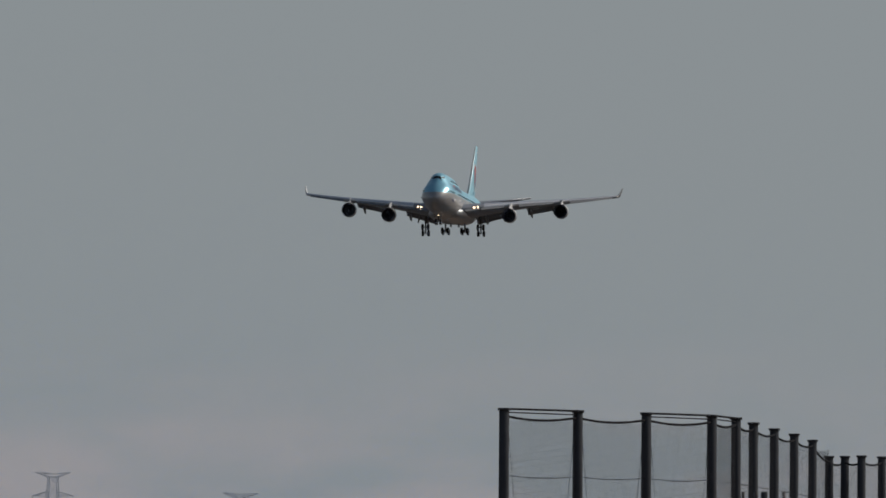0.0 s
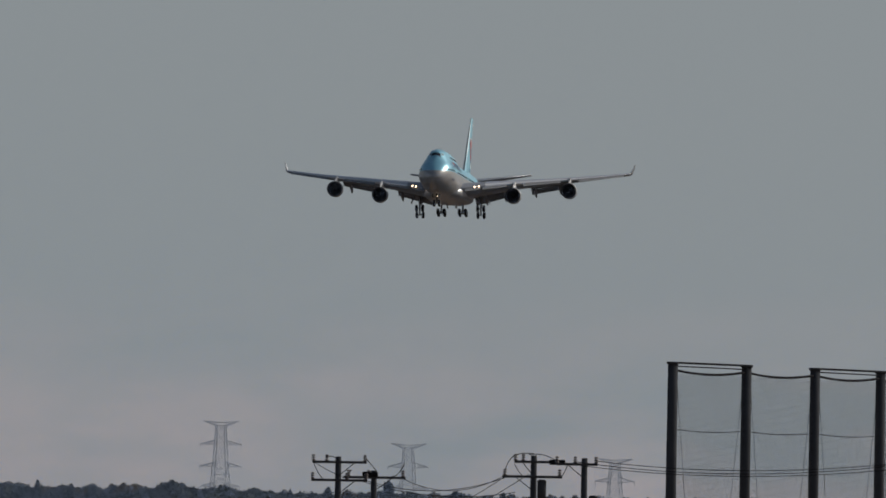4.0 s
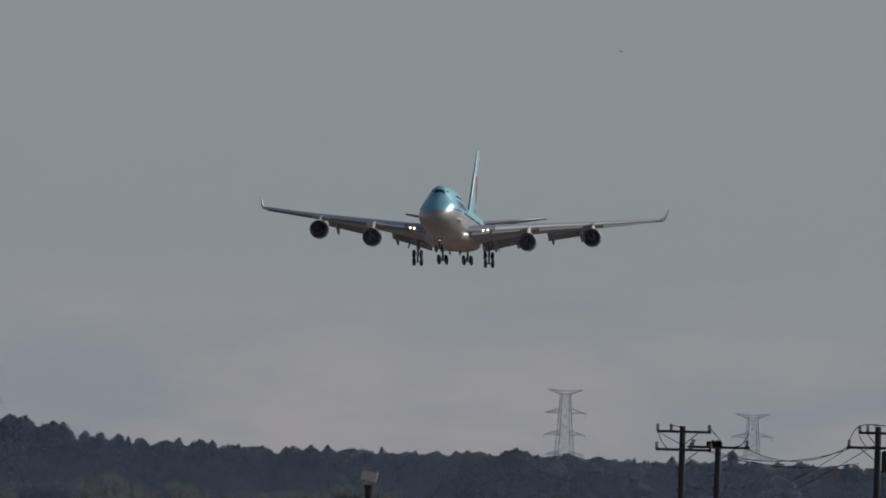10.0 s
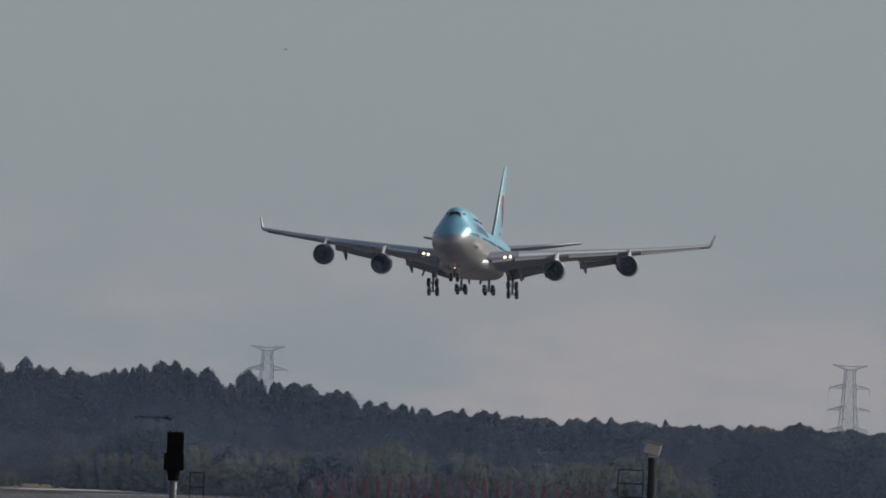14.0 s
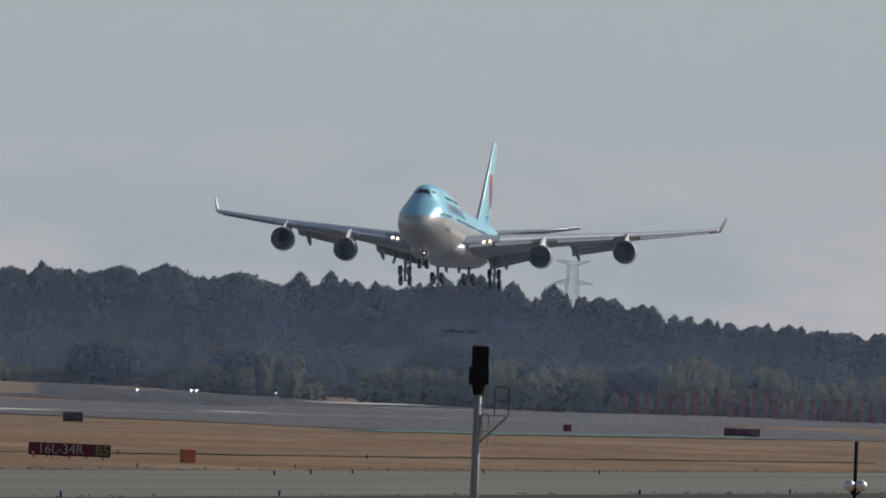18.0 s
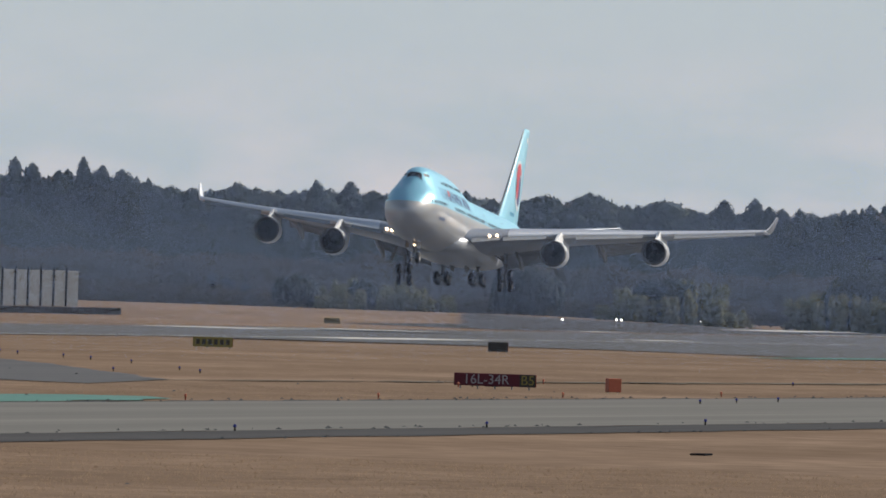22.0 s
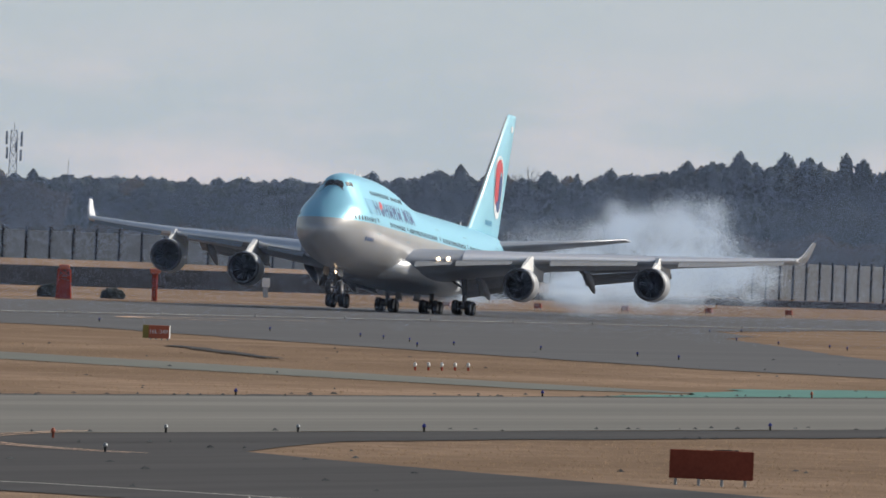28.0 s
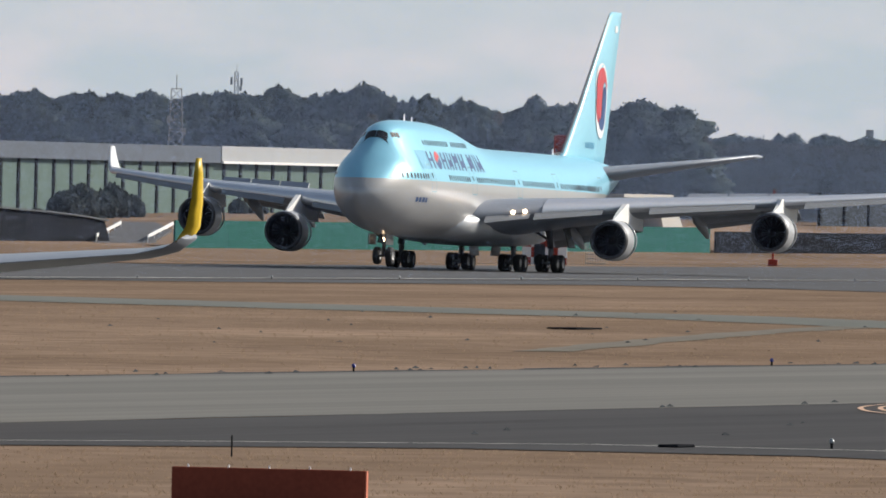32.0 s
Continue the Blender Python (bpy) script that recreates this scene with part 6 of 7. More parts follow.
panel_wall("boundary_fence", -468, [1905 + 10.5 * i for i in range(40)], lambda y: land(-468, y) - 0.1, lambda y: land(-468, y) + 2.95, True, "fence", "fence_post",
           "grey panel fence with dark posts on a grass bank")
panel_wall("slatted_shed", -469.5, [2328 + 8.5 * i for i in range(14)], lambda y: land(-468, y) - 0.2, lambda y: land(-468, y) + 4.6, True, "shed", "fence_post",
           "long pale open-sided shed wall with dark posts", category="shed", proud=0.35)
panel_wall("low_wall", -446, [2045 + 20 * i for i in range(16)], lambda y: land(-446, y) - 0.2, lambda y: land(-446, y) + 0.85, False, "dark_wall", "fence_post", "low dark wall along the far grass", category="wall")
panel_wall("dark_barrier", -446.3, [1776 + 15 * i for i in range(19)], lambda y: land(-446, y) - 0.2, lambda y: land(-446, y) + 2.1, False, "dark_wall", "fence_post", "dark barrier along the far grass", category="wall")
panel_wall("site_fence", -446.6, [1588 + 17 * i for i in range(12)], lambda y: land(-446, y) - 0.1, lambda y: land(-446, y) + 2.45, False, "green_wall", "fence_post", "dark green site fence beyond the runway", category="fence")

hall = thing("long_hall", (-520, 1700, 0), "long hall with pale green wall panels and a grey roof band", "hall")
for i in range(50):
    y = 6.15 * i
    part("wall_panel", box(bmesh.new(), (0, y + 3.05, 3.4), (0.3, 5.95, 6.9)), "green_panel", hall)
    part("column", box(bmesh.new(), (0.22, y, 3.4), (0.14, 0.8, 6.9)), "fence_post", hall, "dark column")
part("roof_band", box(bmesh.new(), (-3, 81.5, 7.7), (7.5, 163, 1.65)), "roof_grey", hall, "grey roof band")
part("roof_band", box(bmesh.new(), (-3, 199, 7.7), (7.7, 72, 1.75)), "roof_white", hall, "white roof band")
part("roof_edge", box(bmesh.new(), (0.95, 199, 6.95), (0.2, 72, 0.25)), "white", hall, "bright roof edge")
part("roof_band", box(bmesh.new(), (-3, 272, 7.4), (7.5, 73, 1.0)), "roof_grey", hall, "grey roof band")
part("back_wall", box(bmesh.new(), (-6.5, 154, 4.0), (0.3, 308, 8)), "fence", hall)


def radio_tower(x, y, z1, w, arms, label, k=1.0):
    g = land(x, y)
    e = thing("radio_tower", (x, y, g), label, "radio tower", turn=math.degrees(math.atan2(-x, y)))
    part("tower_frame", lattice(bmesh.new(), w, w * 0.55, 0, z1 - g - 0.8, 0.055 * k, 12), "mast_far", e, "dark steel lattice")
    part("aerial", rod(bmesh.new(), (0, 0, z1 - g - 0.9), (0, 0, z1 - g + 0.6), 0.05, n=5), "mast_far", e)
    for dx, dz, h in [(u * k, v * k, q * k) for u, v, q in arms]:
        part("antenna_panel", box(bmesh.new(), (dx, -0.3, z1 - g - dz), (0.28 * k, 0.25, h), None, 0.02), "mast_far", e, "dark antenna panel")
        part("antenna_arm", rod(bmesh.new(), (0, 0, z1 - g - dz), (dx, -0.3, z1 - g - dz), 0.05, n=5), "mast_far", e)


radio_tower(-816, 3383, 22.9, 1.0, ((-0.9, 1.5, 1.6), (0.95, 1.6, 1.8), (-0.8, 3.4, 1.4), (0.9, 3.6, 1.4), (0.3, 2.6, 1.2)), "dark lattice radio tower with panel antennas on a wooded ridge", 1.46)
radio_tower(-932, 3353, 25.2, 0.55, ((-0.6, 1.6, 0.9), (0.6, 1.7, 0.9), (0.5, 2.5, 0.6)), "slim dark radio mast with small antennas behind the woods", 1.5)
radio_tower(-535, 1902, 15.2, 0.95, ((-0.8, 4.0, 0.8), (0.9, 5.2, 0.7)), "dark lattice mast rising behind the long hall")
for th, w, h, roof in ((10.457, 2.4, 3.2, "shed"), (10.50, 1.4, 4.2, "roof_grey"), (10.40, 1.8, 2.4, "roof_grey"), (9.96, 2.2, 2.6, "shed")):
    e = thing("far_house", bearing(th, 3262), "small weathered grey house at the foot of the wood", "house", "houses at the wood's foot", th)
    part("house_wall", box(bmesh.new(), (0, 0, h / 2), (w, 2.0, h), None, 0.02), "shed", e, "weathered grey wall")
    part("house_roof", loft(bmesh.new(), [[(-w * 0.58, y, h), (w * 0.58, y, h), (0, y, h + 0.35 * w)] for y in (-1.2, 1.2)]), roof, e, "pitched roof")
    part("house_window", box(bmesh.new(), (w * 0.12, -1.01, h * 0.55), (w * 0.35, 0.04, h * 0.25)), "glass", e, "dark window")
e = thing("hill_hut", (-811, 3405, 0), "small dark hut with a thin aerial on the ridge", "hut", turn=13.4)
hz = 14.2
part("hut_body", box(bmesh.new(), (0, 0, hz / 2), (1.8, 2.0, hz)), "roof_grey", e)
part("hut_top", box(bmesh.new(), (0, 0, hz + 0.1), (2.3, 2.2, 0.6)), "roof_grey", e)
part("aerial", rod(bmesh.new(), (0, 0, hz), (0, 0, hz + 3.0), 0.06, n=5), "steel", e)
e = thing("far_block", bearing(13.655, 3560), "pale far building block above the ridge", "building", turn=13.6)
part("block_wall", box(bmesh.new(), (0, 0, 8.4), (1.4, 1.6, 16.8)), "pale_concrete", e)
e = thing("flyover_beam", bearing(8.51, 3290, 0), "dark long structure among the trees", "structure", turn=8.6)
part("deck", box(bmesh.new(), (0, 0, 10.75), (7.0, 2, 0.55)), "dark_wall", e)
part("pier", box(bmesh.new(), (0, 0.4, 5.2), (0.8, 0.8, 10.4)), "dark_wall", e)
e = thing("marker_cabinet", (-430, 1893, land(-430, 1893)), "small white cabinet before the dark barrier", "cabinet", turn=13)
part("cabinet_body", box(bmesh.new(), (0, 0, 1.5), (0.8, 0.6, 0.9)), "white", e)
part("cabinet_stand", box(bmesh.new(), (0, 0, 0.55), (0.5, 0.4, 1.1)), "steel", e)

# ramp and bank before the long hall
ramp = thing("ramp_road", (-462, 1560, 0), "grey sloping service road with white rails beside a dark bank", "ramp")
part("bank", loft(bmesh.new(), [[(2, y, -1.2), (10, y, -1.2), (9.2, y, z), (2, y, z)] for y, z in ((-110, 3.2), (-60, 2.9), (-7, 2.5), (10, 2.16), (20, 1.85), (28, 1.5))]), "dark_wall", ramp, "dark bank wall")
part("bank_edge", loft(bmesh.new(), [[(8.6, y, z), (9.6, y, z), (9.6, y, z + 0.14), (8.6, y, z + 0.14)] for y, z in ((-110, 3.2), (-60, 2.9), (-7, 2.5), (10, 2.16), (20, 1.85), (28, 1.5))]), "shed", ramp, "pale edge of the bank")
part("road_bed", loft(bmesh.new(), [[(x, y0, z - 0.5), (x, y1, z - 0.5), (x, y1, z), (x, y0, z)] for x, y0, y1, z in ((15, 3, 24, -0.85), (9, 26, 45, -0.1), (0, 64, 82, 0.75), (-10, 98, 112, 1.3))]), "runway", ramp, "grey sloping road")
for a, b in (((10.5, 21, 0.15), (-3, 76, 1.15)), ((10.5, 37, 0.1), (-3, 93, 1.15))):
    bm = bmesh.new()
    for k in range(5):
        p = Vector(a).lerp(Vector(b), k / 4)
        rod(bm, p - Vector((0, 0, 0.5)), p + Vector((0, 0, 0.2)), 0.05, n=6)
    a, b = Vector(a), Vector(b)
    loft(bm, [[p + Vector((-0.06, 0, 0)), p + Vector((0.06, 0, 0)), p + Vector((0.06, 0, 0.28)), p + Vector((-0.06, 0, 0.28))] for p in (a, b)])
    part("rail", bm, "white", ramp, "white rail on short posts")
e = thing("barrier_stack", (-464, 2246, land(-464, 2246)), "low red and grey barriers stacked before the fence", "barrier", turn=11.7)
for k in range(4):
    part("barrier_block", box(bmesh.new(), (-1.8 + 1.2 * k, -0.4, 0.35), (1.1, 0.5, 0.7), None, 0.05), "red_back", e, "dull red barrier block")
e = thing("pale_container", (-463, 2292, land(-463, 2292)), "low pale grey container before the fence", "container", turn=11.4)
part("container_body", box(bmesh.new(), (0, 0, 0.75), (2.9, 2.2, 1.5), None, 0.05), "roof_white", e, "pale container walls")
part("container_roof", box(bmesh.new(), (0, 0, 1.55), (3.0, 2.3, 0.1), None, 0.02), "shed", e)
e = thing("concrete_abutment", (-467, 1828, land(-467, 1828)), "pale concrete abutment with slanted sides beyond the runway", "abutment")
hz = 4.4 - land(-467, 1828)
for y0, y1 in ((-13.5, -3.5), (5.5, 13.5)):
    part("abutment_wall", loft(bmesh.new(), [[(-1, y0, 0), (1, y0, 0), (1, y1, 0), (-1, y1, 0)], [(-0.8, y0 * 0.72, hz), (0.8, y0 * 0.72, hz), (0.8, y1 * 0.72, hz), (-0.8, y1 * 0.72, hz)]]), "pale_concrete", e, "pale slanted concrete wall")
part("abutment_beam", box(bmesh.new(), (0, 0, hz + 0.15), (1.8, 19.5, 0.35), None, 0.03), "pale_concrete", e, "pale concrete beam")


# ---- woods ----
def leaves(o, size, rs, out=None, loose=0.55):
    """Uneven four-cornered leaves at the places o. out: the way each leaf faces, more or less."""
    n = len(o)
    f = rs.normal(size=(n, 3))
    f /= np.linalg.norm(f, axis=1)[:, None]
    if out is not None:
        f = out / (np.linalg.norm(out, axis=1)[:, None] + 1e-6) + f * loose
        f /= np.linalg.norm(f, axis=1)[:, None] + 1e-6
    u = np.cross(f, rs.normal(size=(n, 3)))
    u /= np.linalg.norm(u, axis=1)[:, None] + 1e-6
    w = np.cross(f, u)
    s = size * rs.uniform(0.6, 1.4, (n, 1))
    v = np.stack([o - u * s, o + w * s * 0.75, o + u * s, o - w * s * 0.65], 1).reshape(-1, 3)
    return v


def quads(name, v, material):
    n = len(v) // 4
    me = bpy.data.meshes.new(name)
    me.vertices.add(4 * n)
    me.vertices.foreach_set("co", v.astype(np.float32).ravel())
    me.loops.add(4 * n)
    me.loops.foreach_set("vertex_index", np.arange(4 * n, dtype=np.int32))
    me.polygons.add(n)
    me.polygons.foreach_set("loop_start", np.arange(0, 4 * n, 4, dtype=np.int32))
    me.update(calc_edges=True)
    me.materials.append(M[material])
    return me


def ball(level):
    """Corners and faces of a round lump."""
    bm = bmesh.new()
    bmesh.ops.create_icosphere(bm, subdivisions=level, radius=1.0)
    v = np.array([tuple(p.co) for p in bm.verts])
    f = np.array([[p.index for p in q.verts] for q in bm.faces])
    bm.free()
    return v, f


LUMPS = {0: (np.zeros((0, 3)), np.zeros((0, 3), dtype=int)), 1: ball(1)}


def foliage(name, centres, radii, level, rs, per, size, material, rough=0.22, loose=0.5, up=0.0, core=0.62):
    """Uneven leafy lumps, closed inside, with loose leaves standing off their skin."""
    bv, bf = LUMPS[level]
    n, k = len(centres), len(bv)
    skin = (1 + rough * rs.normal(size=(n, k, 1))).clip(0.55, 1.5) * core
    v = (centres[:, None, :] + bv[None] * radii[:, None, :] * skin).reshape(-1, 3)
    f = (bf[None] + (np.arange(n) * k)[:, None, None]).reshape(-1, 3)
    d = rs.normal(size=(n, per, 3))
    d /= np.linalg.norm(d, axis=2)[:, :, None]
    o = (centres[:, None, :] + d * radii[:, None, :] * rs.uniform(core - 0.1, 1.06, (n, per, 1))).reshape(-1, 3)
    q = leaves(o, size, rs, (d + np.array((0, 0, up))).reshape(-1, 3), loose)
    me = bpy.data.meshes.new(name)
    nt, nq = len(f), len(q) // 4
    me.vertices.add(len(v) + len(q))
    me.vertices.foreach_set("co", np.concatenate([v, q]).astype(np.float32).ravel())
    me.loops.add(3 * nt + 4 * nq)
    me.loops.foreach_set("vertex_index", np.concatenate([f.ravel(), len(v) + np.arange(4 * nq)]).astype(np.int32))
    me.polygons.add(nt + nq)
    me.polygons.foreach_set("loop_start", np.concatenate([np.arange(nt) * 3, 3 * nt + np.arange(nq) * 4]).astype(np.int32))
    me.polygons.foreach_set("use_smooth", np.concatenate([np.ones(nt, dtype=bool), np.zeros(nq, dtype=bool)]))
    me.update(calc_edges=True)
    me.materials.append(M[material])
    return me


def crown_mesh(name, h, radius_at, low, seed, n, size, material, lump, lumps):
    """A closed uneven crown round the trunk, with small leaves lying on its skin. radius_at: metres by the height from 0 (low) to 1 (tip)."""
    r = np.random.RandomState(seed)
    na, nz = 36, 34
    skin = np.zeros((nz + 1, na, 3))
    for j in range(nz + 1):
        u = j / nz
        for i in range(na):
            a = 2 * math.pi * i / na
            d = Vector((math.cos(a) * lumps, math.sin(a) * lumps, u * h * 0.30 * lumps))
            q = radius_at(u) * (1 + lump * noise.noise(d + Vector((seed, 0, 0))) + 0.6 * lump * noise.noise(d * 2.6 + Vector((0, seed, 0))))
            skin[j, i] = (q * math.cos(a), q * math.sin(a), low + (h - low) * u + 0.12 * q * math.sin(3 * a + seed))
    j, i = r.randint(0, nz, n), r.randint(0, na, n)
    u, w = r.rand(n, 1), r.rand(n, 1)
    o = (skin[j, i] * (1 - u) + skin[j, (i + 1) % na] * u) * (1 - w) + (skin[j + 1, i] * (1 - u) + skin[j + 1, (i + 1) % na] * u) * w
    out = o * np.array((1, 1, 0)) + np.array((0, 0, 0.25))
    q = leaves(o + out / (np.linalg.norm(out, axis=1)[:, None] + 1e-6) * r.uniform(-0.15, 0.42, (n, 1)), size, r, out, 0.7)
    v = np.concatenate([skin.reshape(-1, 3), q])
    f = [(j * na + i, j * na + (i + 1) % na, (j + 1) * na + (i + 1) % na, (j + 1) * na + i) for j in range(nz) for i in range(na)]
    base = skin.shape[0] * na
    me = bpy.data.meshes.new(name)
    me.from_pydata(v.tolist(), [], f + [(base + 4 * k, base + 4 * k + 1, base + 4 * k + 2, base + 4 * k + 3) for k in range(n)])
    smooth = np.zeros(len(f) + n, dtype=bool)
    smooth[:len(f)] = True
    me.polygons.foreach_set("use_smooth", smooth)
    me.materials.append(M[material])
    return me


def conifer(h, r, seed):
    """A tall blunt cone of drooping boughs round a trunk."""
    e = thing("cedar_tree", (0, 0, -80), "dark pointed cedar tree at the wood's edge", "tree", "cedars of the wood")
    part("trunk", rod(bmesh.new(), (0, 0, 0), (0, 0, h * 0.95), 0.28, 0.05, 7), "bark", e, "dark trunk")

    def wide(u):
        tier = 1 + 0.10 * math.sin(u * 23 + seed)
        return r * min(1.0, 0.55 + 1.2 * u) * (1.0 - u) ** (0.48 + 0.06 * (seed % 4)) * tier

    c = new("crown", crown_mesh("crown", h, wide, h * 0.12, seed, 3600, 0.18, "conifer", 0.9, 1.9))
    c.parent = e
    return e


def broadleaf(h, r, seed, material="broadleaf"):
    e = thing({"larch": "larch_tree", "oakleaf": "oak_tree"}.get(material, "evergreen_tree"), (0, 0, -80), "golden-brown winter larch among the dark trees" if material == "larch" else "dark round-crowned evergreen tree in the wood", "tree", "broadleaf trees of the wood")
    bm = rod(bmesh.new(), (0, 0, 0), (0, 0, h * 0.6), 0.3, 0.16, 7)
    for k in range(6):
        rod(bm, (0, 0, h * 0.35), (0.6 * r * math.cos(k), 0.6 * r * math.sin(k), h * 0.62), 0.12, 0.04, 5)
    part("trunk", bm, "bark", e, "dark trunk with limbs")
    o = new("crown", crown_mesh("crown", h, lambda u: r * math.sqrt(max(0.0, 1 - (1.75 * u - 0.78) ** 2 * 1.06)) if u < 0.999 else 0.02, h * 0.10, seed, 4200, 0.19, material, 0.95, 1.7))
    o.parent = e
    return e


def bare_tree(h, seed):
    rs = np.random.RandomState(seed)
    e = thing("bare_tree", (0, 0, -80), "leafless winter tree with fine grey twigs", "tree", "bare trees of the wood")
    bm = rod(bmesh.new(), (0, 0, 0), (0, 0, h * 0.45), 0.25, 0.15, 6)
    tw = bmesh.new()

    def grow(p, d, ln, r, depth):
        q = p + d * ln
        rod(bm if depth < 2 else tw, p, q, r, r * 0.6, 4, False)
        if depth < 4:
            for _ in range(3):
                n = (d + Vector(rs.normal(size=3)) * 0.42 + Vector((0, 0, 0.15))).normalized()
                grow(p.lerp(q, rs.uniform(0.6, 1.0)), n, ln * rs.uniform(0.55, 0.8), max(0.016, r * 0.52), depth + 1)

    for _ in range(5):
        grow(Vector((0, 0, h * rs.uniform(0.3, 0.45))), (Vector((0, 0, 1)) + Vector(rs.normal(size=3)) * 0.45).normalized(), h * 0.24, 0.11, 0)
    part("trunk", bm, "bark", e, "grey trunk and limbs")
    part("twig_crown", tw, "brush", e, "fine grey twigs")
    return e


cedars = [conifer(14, 3.6, 1), conifer(12, 3.5, 2), conifer(15, 3.9, 3), conifer(13, 3.3, 4), conifer(11, 3.4, 5)]
rounds = [broadleaf(11, 4.0, 11), broadleaf(9.5, 4.2, 12), broadleaf(12, 3.8, 13), broadleaf(8, 3.8, 14)]
larches = [broadleaf(12, 2.6, 18, "larch"), broadleaf(13, 2.3, 19, "larch")]
oaks = [broadleaf(11, 4.4, 15, "oakleaf"), broadleaf(9.5, 4.6, 16, "oakleaf"), broadleaf(12, 4.0, 17, "oakleaf")]
bares = [bare_tree(11, 21), bare_tree(9.5, 22)]
slim = [conifer(14, 1.9, 6), conifer(12, 1.6, 7), conifer(13, 2.2, 8)]
for o in slim:
    o.name = "slender_cedar"
    tagged(o, "slender dark cedar with a pointed tip", "tree", "slender cedars of the wood")
HEIGHTS = {id(o): h for o, h in zip(cedars + rounds + oaks + bares + larches, (14, 12, 15, 13, 11, 11, 9.5, 12, 8, 11, 9.5, 12, 11, 9.5, 12, 13))}
used = set()


HEIGHTS.update({id(o): h for o, h in zip(slim, (14, 12, 13))})


def plant(kind, x, y, top):
    """A tree whose tip reaches the height top, its foot in the ground."""
    g = land(x, y)
    s = (top - g) / HEIGHTS[id(kind)]
    if s < 0.1:
        return
    m = Matrix.Translation((x, y, g - 0.1)) @ Matrix.Rotation(rs.uniform(0, 6.28), 4, "Z")
    k = (min(1.25, max(0.6, s)) if s > 0.3 else 0.34) * rs.uniform(0.72, 1.3)
    if id(kind) not in used:
        used.add(id(kind))
        kind.matrix_basis = m
        kind.scale = (k, k, s)
        return
    o = copy_thing(kind, m)
    o.scale = (k, k, s)


rs = np.random.RandomState(77)
# closed ranks behind the wood's edge
for dy, gap, lo, hi in ((6, 4.0, 0.90, 0.99), (11, 4.0, 0.93, 1.02), (17, 4.4, 0.92, 1.01), (24, 5.0, 0.90, 1.0)):
    x = -292.0
    while x > -1000:
        y = WOOD_Y + dy + rs.uniform(-2, 2)
        th = math.degrees(math.atan2(-x, y))
        x -= gap * rs.uniform(0.7, 1.3)
        if 13.40 < th < 14.12 and dy > 6:
            continue
        spiky = rs.rand() < (0.85 if 7.6 < th < 8.6 or 8.75 < th < 9.4 or 10.7 < th < 12.6 else (0.15 if th > 14.1 else 0.45))
        kind = cedars[rs.randint(5)] if spiky else (oaks[rs.randint(3)] if th > 14.1 else rounds[rs.randint(4)])
        if rs.rand() < (0.45 if th < 7.6 and dy > 8 else 0.06):
            kind = larches[rs.randint(2)]
        plant(kind, x, y, woods_top(th) * rs.uniform(lo, hi) * y / WOOD_Y)


def edge_tree(th, top, kind, y=WOOD_Y + 8):
    plant(kind, -y * math.tan(radians(th)), y, 5.5 + (top - 5.5) * y / WOOD_Y)


# slender tips along the wood's rim
for t0, t1, step in ((5.0, 7.0, 0.045), (7.0, 8.65, 0.04), (10.7, 12.7, 0.055)):
    th = t0
    while th < t1:
        edge_tree(th, woods_top(th) * rs.uniform(0.92, 1.04), larches[rs.randint(2)] if th < 7 and rs.rand() < 0.25 else slim[rs.randint(3)], WOOD_Y + 3)
        th += step * rs.uniform(0.5, 1.5)
# single trees whose tips stand out of the ranks
for th, top in ((7.54, 14.0), (7.71, 14.1), (7.78, 14.7), (7.88, 14.9), (7.945, 16.3), (7.976, 16.6), (8.06, 17.2), (8.10, 17.5), (8.15, 17.4), (8.24, 19.2), (8.36, 19.4), (8.417, 19.2), (8.457, 20.3), (8.50, 20.2),
                (8.557, 19.6), (8.637, 18.7), (8.766, 18.6), (8.82, 18.4), (8.857, 18.7), (8.90, 20.0), (8.99, 19.6), (6.95, 12.5), (7.1, 12.8), (7.21, 13.5)):
    edge_tree(th, top, cedars[rs.randint(5)])
for th, top in ((9.757, 19.7), (10.10, 20.7), (10.20, 20.7), (10.44, 20.0), (10.776, 21.4), (10.838, 22.1), (10.893, 23.5), (10.938, 21.2), (11.045, 22.3), (11.095, 23.1), (11.205, 22.2), (11.275, 22.7), (11.41, 22.6),
                (11.49, 20.8), (11.565, 20.6), (11.79, 18.8), (11.975, 18.1), (12.235, 18.5), (12.495, 16.8), (12.565, 15.5), (13.50, 14.8), (13.30, 13.9), (14.645, 20.9), (14.58, 19.2)):
    edge_tree(th, top, cedars[rs.randint(5)])
for th, top in ((9.17, 19.4), (9.39, 20.2), (9.52, 19.6), (11.73, 18.3), (12.30, 17.2)):
    edge_tree(th, top, rounds[rs.randint(4)])
for th, top in ((14.224, 19.4), (14.33, 20.4), (14.368, 19.5), (14.866, 19.9), (14.966, 20.5), (15.01, 20.0), (15.157, 22.1), (15.243, 20.7), (15.41, 21.6), (15.563, 20.3), (15.655, 19.7), (15.79, 20.2), (15.89, 19.6),
                (15.97, 19.8), (16.03, 19.0), (16.13, 20.1), (16.18, 19.5)):
    edge_tree(th, top, oaks[rs.randint(3)] if rs.rand() < 0.7 else cedars[rs.randint(5)])
for th, top in ((12.09, 21.0), (11.68, 18.6), (10.55, 20.0), (12.05, 19.6), (12.13, 19.8)):
    edge_tree(th, top, bares[rs.randint(2)], WOOD_Y + 20)
